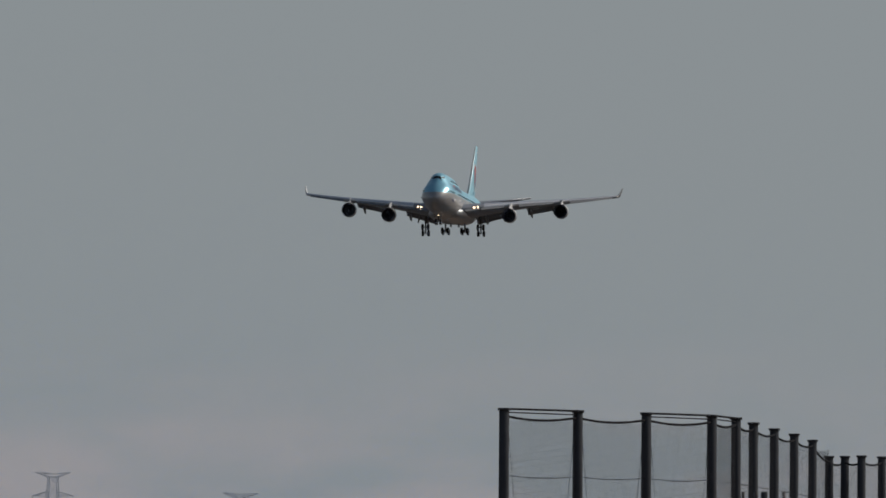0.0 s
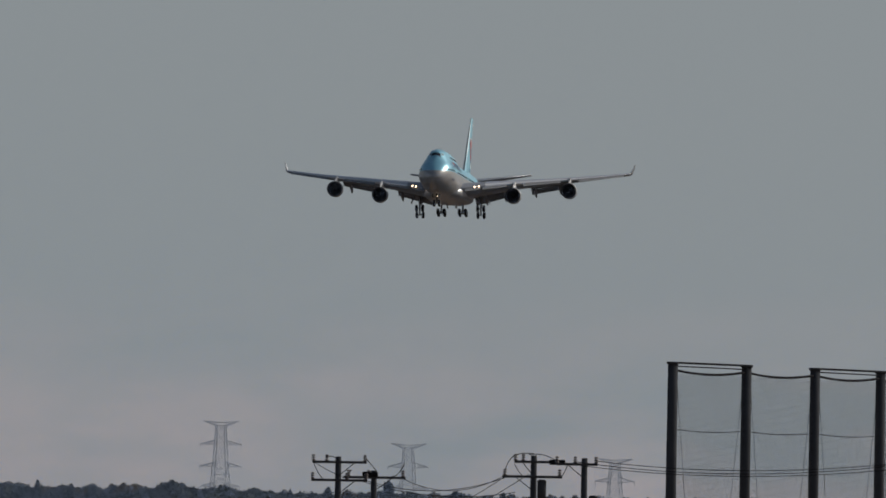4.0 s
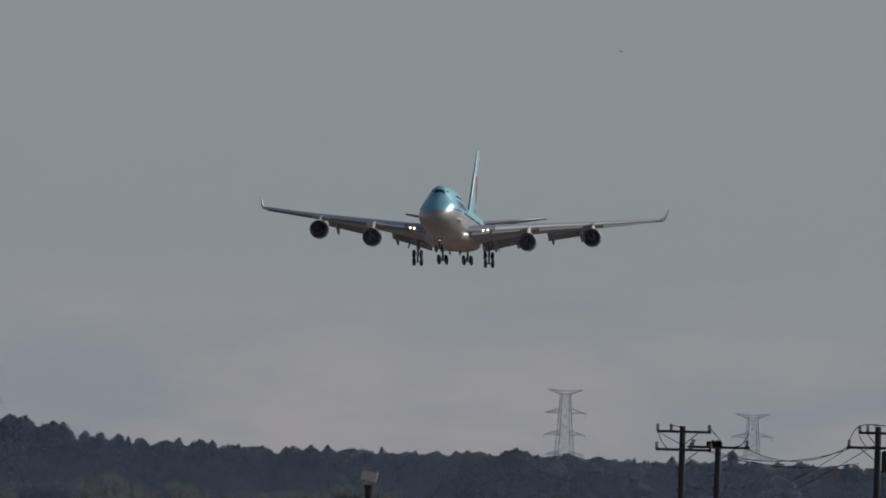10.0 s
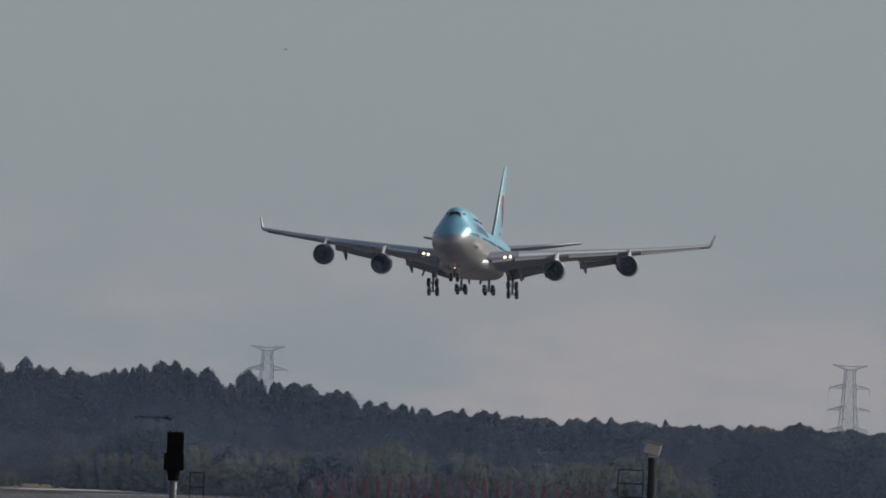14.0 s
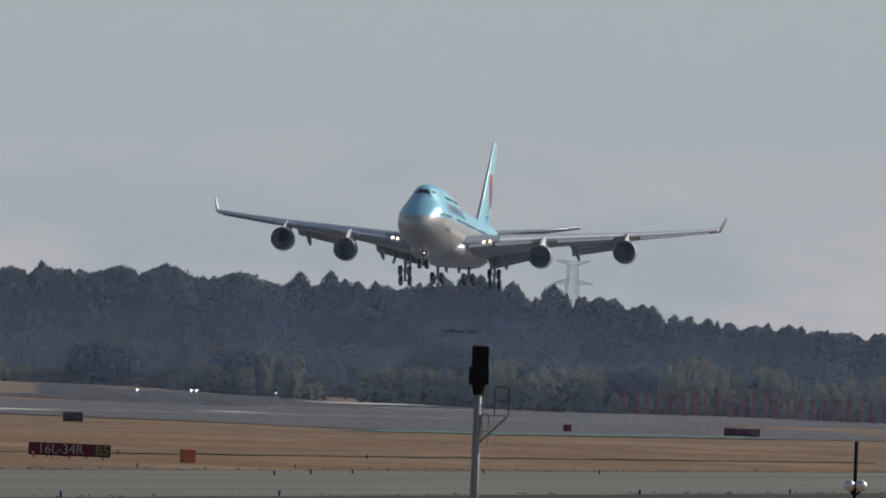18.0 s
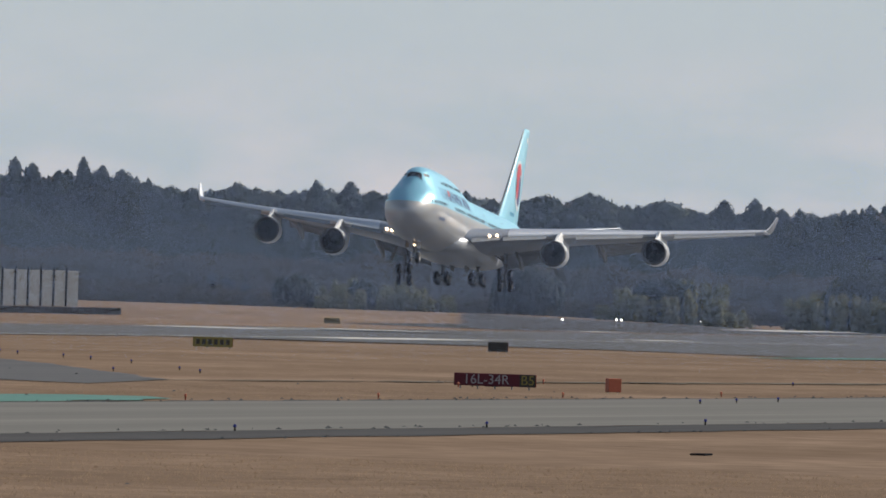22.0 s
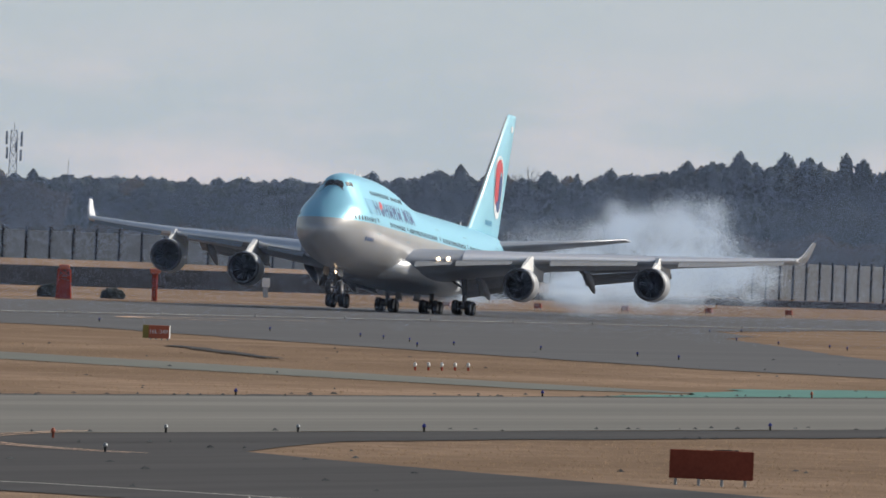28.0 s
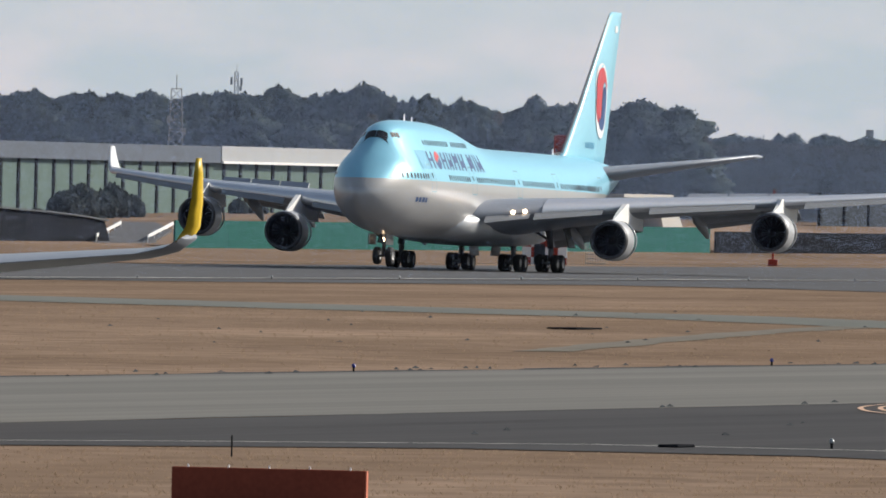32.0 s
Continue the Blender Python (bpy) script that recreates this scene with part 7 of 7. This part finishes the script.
# dark oaks that stand before the wood beyond the hall
th = 14.16
while th < 16.5:
    edge_tree(th, woods_top(th) * rs.uniform(0.72, 0.97), oaks[rs.randint(3)], WOOD_Y - 70)
    th += rs.uniform(0.05, 0.15)
# leafless trees along the foot of the wood
x = -560.0
while x > -800:
    y = WOOD_Y - 42 + rs.uniform(-4, 4)
    plant(bares[rs.randint(2)], x, y, woods_top(math.degrees(math.atan2(-x, y))) * rs.uniform(0.32, 0.5))
    x -= rs.uniform(6, 14)
# prominent single trees before the wood
for th, top, kind in ((5.96, 14.5, cedars[2]), (6.6, 11.9, cedars[4]), (6.5, 11.2, rounds[3]), (6.35, 10.7, cedars[3]), (5.90, 12.6, rounds[1]), (6.02, 12.0, rounds[0]), (5.12, 12.0, cedars[1]),
                      (6.60, 13.9, oaks[0]), (6.68, 12.6, oaks[1]), (6.54, 12.8, oaks[2]), (6.45, 13.2, oaks[0]), (6.75, 11.6, oaks[2]), (6.36, 12.6, oaks[1])):
    edge_tree(th, top, kind, WOOD_Y - 90)


def bush(h, r, seed):
    """A low dome of leafy lumps on a short stem."""
    q = np.random.RandomState(seed)
    e = thing("bush", (0, 0, -80), "dark rounded evergreen bush on the dry grass", "bush", "bushes beside the runway")
    part("stem", rod(bmesh.new(), (0, 0, 0), (0, 0, h * 0.6), 0.08, 0.04, 6), "bark", e, "short stem")
    c, w = [], []
    for k in range(40):
        a, u = k * 2.4, math.sqrt((k + 0.5) / 40)
        c.append((math.cos(a) * r * u * 0.75, math.sin(a) * r * u * 0.75, h * (0.62 * math.sqrt(1 - 0.75 * u * u)) * q.uniform(0.7, 1.05)))
        w.append((r * q.uniform(0.18, 0.3), r * q.uniform(0.18, 0.3), h * 0.3))
    o = new("crown", foliage("crown", np.array(c), np.array(w), 1, q, 260, 0.12, "bushleaf", 0.3, 0.8))
    o.parent = e
    return e


shrubs = [bush(1.5, 1.3, 61), bush(1.3, 1.5, 62)]
thickets = [bush(7.0, 3.2, 63), bush(6.0, 3.6, 64)]
HEIGHTS.update({id(o): h for o, h in zip(shrubs + thickets, (1.5, 1.3, 7.0, 6.0))})
for th, top in ((9.62, 8.6), (9.57, 9.4), (9.52, 8.2), (9.20, 7.4), (9.15, 8.4), (9.10, 7.2), (8.62, 9.0), (8.57, 10.0), (8.50, 9.4), (8.05, 7.4), (7.98, 8.2), (7.60, 7.0), (8.30, 7.8), (10.25, 6.4), (10.05, 6.0)):
    plant(thickets[rs.randint(2)], -2805 * math.tan(radians(th)), 2805, top * 0.87 + 0.7)
for th, top in ((8.47, 9.2), (8.515, 10.0), (8.56, 9.4)):
    plant(rounds[rs.randint(4)], -3236 * math.tan(radians(th)), 3236, top)
# bushes beside the runway and before the long hall
for th, ell, top, kind in ((13.44, 408, 0.3, shrubs[0]), (13.25, 407, 0.1, shrubs[1])):
    plant(kind, -ell, ell / math.tan(radians(th)), top)
for th, h in ((16.03, 4.2), (15.99, 4.9), (15.94, 4.4), (15.89, 5.1), (15.84, 3.9), (15.52, 3.6), (15.46, 3.0)):
    plant(shrubs[rs.randint(2)], -514, 514 / math.tan(radians(th)), h)
th = 14.32
while th < 16.4:
    plant(shrubs[rs.randint(2)], -513, 513 / math.tan(radians(th)), rs.uniform(0.6, 1.4) if th < 15.45 else rs.uniform(0.8, 2.4))
    th += rs.uniform(0.03, 0.11)


def canopy(name, t0, t1, y, top_fn, deep, gap, point, n, size, material, label, seed):
    """A closed bank of joined crowns too many to count: each bulges forward and ends in a tip, with loose leaves on the front.
    gap: metres from tip to tip; point: how sharply the tips fall off."""
    r = np.random.RandomState(seed)
    x0, x1 = y * math.tan(radians(t0)), y * math.tan(radians(t1))
    tips = [x0 - 3]
    while tips[-1] < x1 + 3:
        tips.append(tips[-1] + gap * r.uniform(0.55, 1.45))
    tips = np.array(tips)
    rise, fat = r.uniform(0.86, 1.06, len(tips)), r.uniform(0.75, 1.35, len(tips)) * gap
    nx, nz = max(8, int((x1 - x0) / 0.55)), 18
    rows = []
    for i in range(nx + 1):
        x = x0 + (x1 - x0) * i / nx
        full = max(0.6, top_fn(math.degrees(math.atan2(x, y))))
        near = np.abs(x - tips) / fat
        heights = rise * full - point * fat * near ** 1.35
        k = int(np.argmax(heights))
        top = max(0.72 * full, float(heights[k]))
        bulge = gap * 0.5 * max(0.0, 1 - float(near[k]) ** 2)
        row = []
        for j in range(nz + 4):
            v = min(1.0, j / nz)
            bump = 0.5 * noise.noise(Vector((x * 0.5, v * top * 0.5, seed))) + 0.3 * noise.noise(Vector((x * 1.1, v * top * 1.1, seed + 5)))
            back = 0.20 * top * v * v + max(0, j - nz) * deep / 4
            z = top * v - (0.0 if j <= nz else (j - nz) ** 2 * top * 0.05) + 0.2 * noise.noise(Vector((x * 0.9, v * top, seed + 9)))
            row.append((-x, y + bump - bulge * (1 - v * 0.8) + back, max(-0.4, z - 0.4 * (j == 0))))
        rows.append(row)
    v = np.array(rows)
    k = nz + 4
    f = [(i * k + j, i * k + j + 1, (i + 1) * k + j + 1, (i + 1) * k + j) for i in range(nx) for j in range(k - 1)]
    g = v[r.randint(0, nx + 1, n), np.where(r.rand(n) < 0.3, nz - r.randint(0, 2, n), r.randint(0, nz + 1, n))]
    g = g + r.normal(size=(n, 3)) * np.array((0.45, 0.12, 0.3)) - np.array((0, 0.15, 0))
    q = leaves(g, size, r, np.tile(np.array((0.0, -1.0, 0.15)), (n, 1)), 0.5)
    me = bpy.data.meshes.new(name)
    base = len(v) * k
    me.from_pydata(np.concatenate([v.reshape(-1, 3), q]).tolist(), [], f + [(base + 4 * i, base + 4 * i + 1, base + 4 * i + 2, base + 4 * i + 3) for i in range(n)])
    smooth = np.zeros(len(me.polygons), dtype=bool)
    smooth[:len(f)] = True
    me.polygons.foreach_set("use_smooth", smooth)
    me.materials.append(M[material])
    return tagged(new(name, me), label, "woods", kind="stuff")


def wave(t, k, seed):
    return noise.noise(Vector((t * k, seed, 0.3)))


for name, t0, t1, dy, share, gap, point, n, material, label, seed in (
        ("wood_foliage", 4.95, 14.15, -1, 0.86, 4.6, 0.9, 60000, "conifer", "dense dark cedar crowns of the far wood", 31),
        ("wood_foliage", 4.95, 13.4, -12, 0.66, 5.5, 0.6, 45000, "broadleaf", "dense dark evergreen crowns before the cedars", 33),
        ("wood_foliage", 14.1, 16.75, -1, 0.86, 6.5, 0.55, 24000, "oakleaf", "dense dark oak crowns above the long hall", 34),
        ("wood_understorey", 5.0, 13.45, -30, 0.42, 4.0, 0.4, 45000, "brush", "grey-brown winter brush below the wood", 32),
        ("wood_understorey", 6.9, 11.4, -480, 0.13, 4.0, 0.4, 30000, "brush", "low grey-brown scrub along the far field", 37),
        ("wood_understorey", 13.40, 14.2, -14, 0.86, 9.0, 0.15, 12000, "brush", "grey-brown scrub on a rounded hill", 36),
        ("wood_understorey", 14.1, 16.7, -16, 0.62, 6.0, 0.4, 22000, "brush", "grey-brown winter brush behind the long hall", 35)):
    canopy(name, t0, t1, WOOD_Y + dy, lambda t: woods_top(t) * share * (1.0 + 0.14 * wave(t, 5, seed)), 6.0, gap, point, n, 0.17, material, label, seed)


def bamboo(h, seed):
    """A clump of leaning culms under tall feathery plumes."""
    r = np.random.RandomState(seed)
    e = thing("bamboo_clump", (0, 0, -80), "olive-brown feathery bamboo clump at the field's edge", "bamboo", "bamboo along the field")
    bm, c, q = bmesh.new(), [], []
    rod(bm, (0, 0, 0), (0.1, 0, h * 0.8), 0.07, 0.03, 6)
    for _ in range(10):
        x, y = r.uniform(-1.8, 1.8), r.uniform(-1.0, 1.0)
        top = h * r.uniform(0.6, 0.96) * (1 - 0.07 * x * x)
        for u in (0.2, 0.5, 0.8):
            c.append((x + r.normal() * 0.3, y + r.normal() * 0.2, top * u))
            q.append((r.uniform(0.55, 1.0), 0.7, top * 0.22))
    part("culm", bm, "bark", e, "thin culm")
    o = new("crown", foliage("crown", np.array(c), np.array(q), 1, r, 150, 0.15, "bamboo", 0.2, 0.3))
    o.parent = e
    return e


clumps = [bamboo(6.5, 51), bamboo(5.6, 52), bamboo(7.2, 53)]
HEIGHTS.update({id(o): h for o, h in zip(clumps, (6.5, 5.6, 7.2))})
for t0, t1 in ((6.9, 7.95), (8.03, 8.8), (8.95, 9.35), (9.8, 10.2)):
    for dy in (-490, -500):
        x = math.tan(radians(t0)) * (WOOD_Y + dy)
        while x < math.tan(radians(t1)) * (WOOD_Y + dy):
            t = math.degrees(math.atan2(x, WOOD_Y + dy))
            top = 8.2 * lerp(t, (6.9, 8.0, 8.6, 9.3, 10.0, 10.55), (1.15, 1.1, 0.95, 0.85, 0.7, 0.35)) * (0.9 + 0.6 * wave(t, 9, 2.0) + 0.3 * wave(t, 30, 5.0)) * min(1, 0.45 + 6 * min(t - t0, t1 - t))
            plant(clumps[rs.randint(3)], -x, WOOD_Y + dy + rs.uniform(-2, 2), max(1.4, (top * 0.87 + 0.7) * (1.0 if dy == -490 else 0.75)))
            x += rs.uniform(1.8, 4.2)


# ---- haze: fine blue threads added as a veil before the far things ----
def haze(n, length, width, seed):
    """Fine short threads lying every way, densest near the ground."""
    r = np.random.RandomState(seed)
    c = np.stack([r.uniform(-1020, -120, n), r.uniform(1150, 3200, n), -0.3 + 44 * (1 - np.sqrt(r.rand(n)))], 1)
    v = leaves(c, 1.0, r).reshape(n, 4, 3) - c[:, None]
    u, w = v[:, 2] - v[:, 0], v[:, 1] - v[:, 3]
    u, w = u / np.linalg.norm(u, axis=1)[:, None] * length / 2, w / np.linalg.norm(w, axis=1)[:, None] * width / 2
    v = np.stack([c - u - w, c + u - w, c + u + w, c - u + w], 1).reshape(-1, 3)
    return tagged(new("haze", quads("haze", v, "haze")), "fine pale-blue threads added as a haze veil over the far airfield", "haze", kind="stuff")


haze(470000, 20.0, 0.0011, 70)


# ---- tyre smoke: many fine flakes in rigid puffs ----
def puff(n, rx, ry, rz, seed):
    n *= 17
    r = np.random.RandomState(seed)
    c = r.normal(size=(26, 3))
    c /= np.linalg.norm(c, axis=1)[:, None]
    c *= r.uniform(0.1, 0.8, (26, 1))
    p = c[r.randint(0, 26, n)] + r.normal(size=(n, 3)) * r.uniform(0.10, 0.26, 26)[r.randint(0, 26, n)][:, None]
    p *= np.array((rx, ry, rz))
    ob = new("smoke_puff", quads("smoke_puff", leaves(p, 0.026, r, np.tile(np.array((0.80, -0.40, 0.45)), (n, 1)), 0.15), "smoke"))
    return tagged(ob, "pale tyre smoke drifting over the runway", "smoke", "tyre smoke puffs")


# place across and along, height at the start and the end, sizes, flakes
PUFFS = [(-351, 1745, 1.2, 3.6, 3.5, 16, 3.2, 5200), (-350, 1722, 1.0, 3.9, 3.5, 18, 4.2, 7000), (-352, 1700, 0.8, 3.3, 3.5, 16, 3.8, 6400),
         (-351, 1736, 1.5, 7.6, 3.2, 15, 3.0, 4600), (-352, 1712, 1.4, 7.2, 3.0, 13, 2.6, 3800), (-350, 1682, 0.4, 1.9, 3.0, 14, 1.5, 3000),
         (-346, 1664, 0.2, 1.3, 2.5, 12, 0.9, 1600), (-351, 1762, 1.0, 3.4, 3.0, 14, 2.4, 2600),
         (-352, 1640, 0.3, 1.0, 4.0, 24, 1.2, 2600), (-347, 1690, 0.5, 1.8, 5.0, 20, 1.6, 2600),
         (-350, 1672, 1.0, 4.2, 5.0, 26, 4.0, 1900), (-351, 1642, 0.8, 3.2, 5.0, 24, 3.0, 1000)]
# each is born as the main wheels run over its place
puffs = [(min(27.3, 25 + (1839 - y) / 72.4), x, y - 20, za, zb, puff(n, rx, ry * 1.15, rz * 1.2, 40 + i)) for i, (x, y, za, zb, rx, ry, rz, n) in enumerate(PUFFS)]


# ---- the twin-jet that taxis across at the end ----
def build_twin():
    e = thing("taxiing_airliner", (0, 0, 0), "white twin-jet with yellow upturned winglets rolling along the taxiway", "airplane")
    rings = []
    for s, r, z in ((0, .15, 3.1), (.6, .9, 3.2), (2, 1.5, 3.4), (4.5, 1.95, 3.55), (24, 1.95, 3.55), (29, 1.5, 3.95), (34, .75, 4.6), (37, .2, 5.0)):
        rings.append([(r * math.cos(a), 16 - s, z + r * math.sin(a)) for a in [i * math.pi / 10 for i in range(20)]])
    part("fuselage", loft(bmesh.new(), rings), "livery_white", e, "white hull", True)
    for side in (1, -1):
        rings = []
        for b, le, c, z, t in ((1.5, 4.2, 7.2, 2.6, .13), (6, 1.7, 4.4, 3.0, .11), (12, -1.5, 2.6, 3.42, .10), (15.6, -3.4, 1.75, 3.72, .09), (16.3, -3.85, 1.5, 3.86, .09), (16.75, -4.2, 1.3, 4.1, .085)):
            pts = []
            for i in range(16):
                u = 0.5 - 0.5 * math.cos(math.pi * (i if i < 8 else 16 - i) / 8)
                th = t * c * (2.97 * math.sqrt(u) - 1.26 * u - 3.52 * u * u + 2.84 * u ** 3 - 1.03 * u ** 4) * 0.9
                pts.append((side * b, le - u * c, z + (th if i < 8 else -th * 0.7)))
            rings.append(pts)
        wing = part("wing", loft(bmesh.new(), rings), "wing", e, "grey wing", True)
        rings = []
        for b, le, c, z in ((16.6, -4.1, 1.35, 4.0), (16.85, -4.3, 1.2, 4.35), (16.98, -4.6, 1.0, 4.9), (17.08, -5.0, 0.75, 5.5), (17.12, -5.3, 0.45, 5.85)):
            rings.append([(side * b, le, z), (side * (b - 0.05), le - 0.35 * c, z), (side * b, le - c, z), (side * (b + 0.05), le - 0.35 * c, z)])
        part("winglet", loft(bmesh.new(), rings), "yellow_wing", wing, "yellow upturned winglet", True)
        for b in (8.0, 11.9):
            rings = [[(side * b + 0.16 * k * math.cos(a), y, 3.05 + 0.03 * b - 0.12 - dz + 0.22 * k * math.sin(a)) for a in [i * math.pi / 4 for i in range(8)]] for y, k, dz in ((-0.2 - 0.25 * b, .2, 0), (-1.2 - 0.25 * b, 1, .1), (-2.6 - 0.25 * b, .9, .25), (-3.6 - 0.25 * b, .15, .4))]
            part("flap_fairing", loft(bmesh.new(), rings), "nacelle", wing, "grey flap fairing", True)
        part("engine", lathe(bmesh.new(), [(8.2, .75), (8.5, .95), (7.2, 1.0), (5.2, .85), (4.4, .5)], 20, at=(side * 5.75, -2.0, 1.75)), "nacelle", wing, "grey engine cowl", True)
        rings = [wing_section(b, -(-13.5 - k), c, z, .09, side=side) for b, k, c, z in ((0.5, 0, 3.6, 4.6), (6, 3.2, 1.6, 5.0))]
        part("tailplane", loft(bmesh.new(), [[(p[0], -(p[1] + MID), p[2]) for p in r] for r in rings]), "wing", e, "grey tailplane")
        bm = lathe(bmesh.new(), [(-.35, .2), (-.38, .5), (-.2, .56), (.2, .56), (.38, .5), (.35, .2)], 18, "x", (side * 3.8, -2.2, 0.56))
        leg = part("main_gear", rod(bmesh.new(), (side * 3.8, -2.2, 0.5), (side * 3.5, -2.2, 2.6), 0.12), "gear", e, "grey gear leg")
        part("tyre", bm, "rubber", leg, "black tyre", True)
    part("tail_fin", loft(bmesh.new(), [[(0, y0, z), (w, (y0 + y1) / 2, z), (0, y1, z), (-w, (y0 + y1) / 2, z)] for z, y0, y1, w in ((4.6, -12, -19, .2), (11.5, -18, -20.5, .1))]), "yellow_wing", e, "yellow fin")
    leg = part("nose_gear", rod(bmesh.new(), (0, 11, 0.4), (0, 11, 2.3), 0.1), "gear", e, "grey gear leg")
    part("tyre", lathe(bmesh.new(), [(-.25, .15), (-.28, .36), (-.15, .4), (.15, .4), (.28, .36), (.25, .15)], 18, "x", (0, 11, 0.4)), "rubber", leg, "black tyre", True)
    return e


twin_jet = build_twin()

# ---- a bird high before the clouds ----
bird = thing("bird", (0, 0, 0), "small dark bird gliding before the pale sky", "bird")
part("body", lathe(bmesh.new(), [(-0.22, .01), (-0.12, .05), (0.05, .06), (0.2, .02), (0.3, .03), (0.32, .005)], 10), "black", bird, "dark body", True)
for side in (1, -1):
    part("wing", loft(bmesh.new(), [[(side * b, y, z), (side * b, y + c, z), (side * b, y + c, z + .012), (side * b, y, z + .012)] for b, y, c, z in ((.03, -.1, .16, 0), (.2, -.12, .14, .05), (.42, -.04, .05, .03))]), "black", bird, "dark wing")


# ---- what moves ----
def motions():
    rows = []
    for t, dx, s, z, up, bank, crab in FLIGHT:
        turn = Matrix.Rotation(radians(crab), 4, "Z")
        body = Matrix.Rotation(radians(-up), 4, "X") @ Matrix.Rotation(radians(bank), 4, "Y")
        nose = Vector((RUN_X + dx, s - 2.5, z))
        rows.append((t, Matrix.Translation(nose) @ turn @ Matrix.Translation((0, MID, 0)) @ body))
    walk(airliner, rows)
    # truck beams hang tilted in the air and settle at touchdown
    for bogie, x, s, twin in moving["bogie"]:
        tilt = -53 if abs(x) > 3 else (-8 if twin else 0)
        drop = -0.30 if twin else -0.15
        a, g = pose(x, s - MID, 0.62 + drop, tilt), pose(x, s - MID, 0.62)
        t0, t1 = (26.2, 26.9) if twin else (30.0, 31.2)
        h = a if twin else pose(x, s - MID, 0.55)
        walk(bogie, [(0, a), (t0 - 0.6, a), (t0, h), (t1, g), (32, g)] if twin else [(0, a), (t0, a), (t1, g), (32, g)])
    for wing, side in moving["wing"]:
        def bend(d):
            p = Matrix.Translation((side * 2.0, 0, 3.5))
            return p @ Matrix.Rotation(radians(side * d), 4, "Y") @ p.inverted()
        walk(wing, [(0, bend(-1.5)), (25.6, bend(-1.5)), (27.2, bend(0.2)), (28.2, bend(0.8)), (29, bend(1.65)), (32, bend(1.65))])
    for sp, at, axis, side in moving["spoiler"]:
        a = Matrix.Translation(at)
        b = a @ Matrix.Rotation(radians(48 if abs(at.x) > 12 else 14) * side, 4, axis)
        walk(sp, [(0, a), (26.6, a), (27.6, b), (32, b)])
    for cowl in moving["cowl"]:
        a, b = Matrix(), Matrix.Translation((0, 0.55, 0))
        walk(cowl, [(0, a), (28.4, a), (29.8, b), (32, b)])
    # smoke rises out of the runway where the wheels touch, and drifts
    for born, x, y, za, zb, ob in puffs:
        low = Matrix.Translation((x, y + 6, -14))
        walk(ob, [(0, low), (born - 0.5, low), (born + 0.5, Matrix.Translation((x, y + 4, za))), (28, Matrix.Translation((x, y, zb))), (30, pose(x + 1.5, y - 16, zb + 1.0, 8, 0, 5)),
                  (32, pose(x + 3, y - 28, zb + 2.2, 14, 0, 9))])
    # the twin-jet rolls away along the taxiway
    walk(twin_jet, [(t, pose(-131.0, 412.3 - 8.0 * (32 - t), 0.05)) for t in (0, 16, 32)])
    walk(bird, [(t, bearing_pose(th, el)) for t, th, el in ((0, 1.6, 800), (9, 5.877, 796.9), (11, 6.773, 791.2), (13, 7.703, 750.9), (16.5, 9.331, 626.5), (32, 17.5, 500))])


def bearing_pose(th, el, d=2600.0):
    return Matrix.Translation(bearing(th, d, 5.5 + el / 34229 * d)) @ Matrix.Rotation(radians(-70 + th), 4, "Z")


motions()
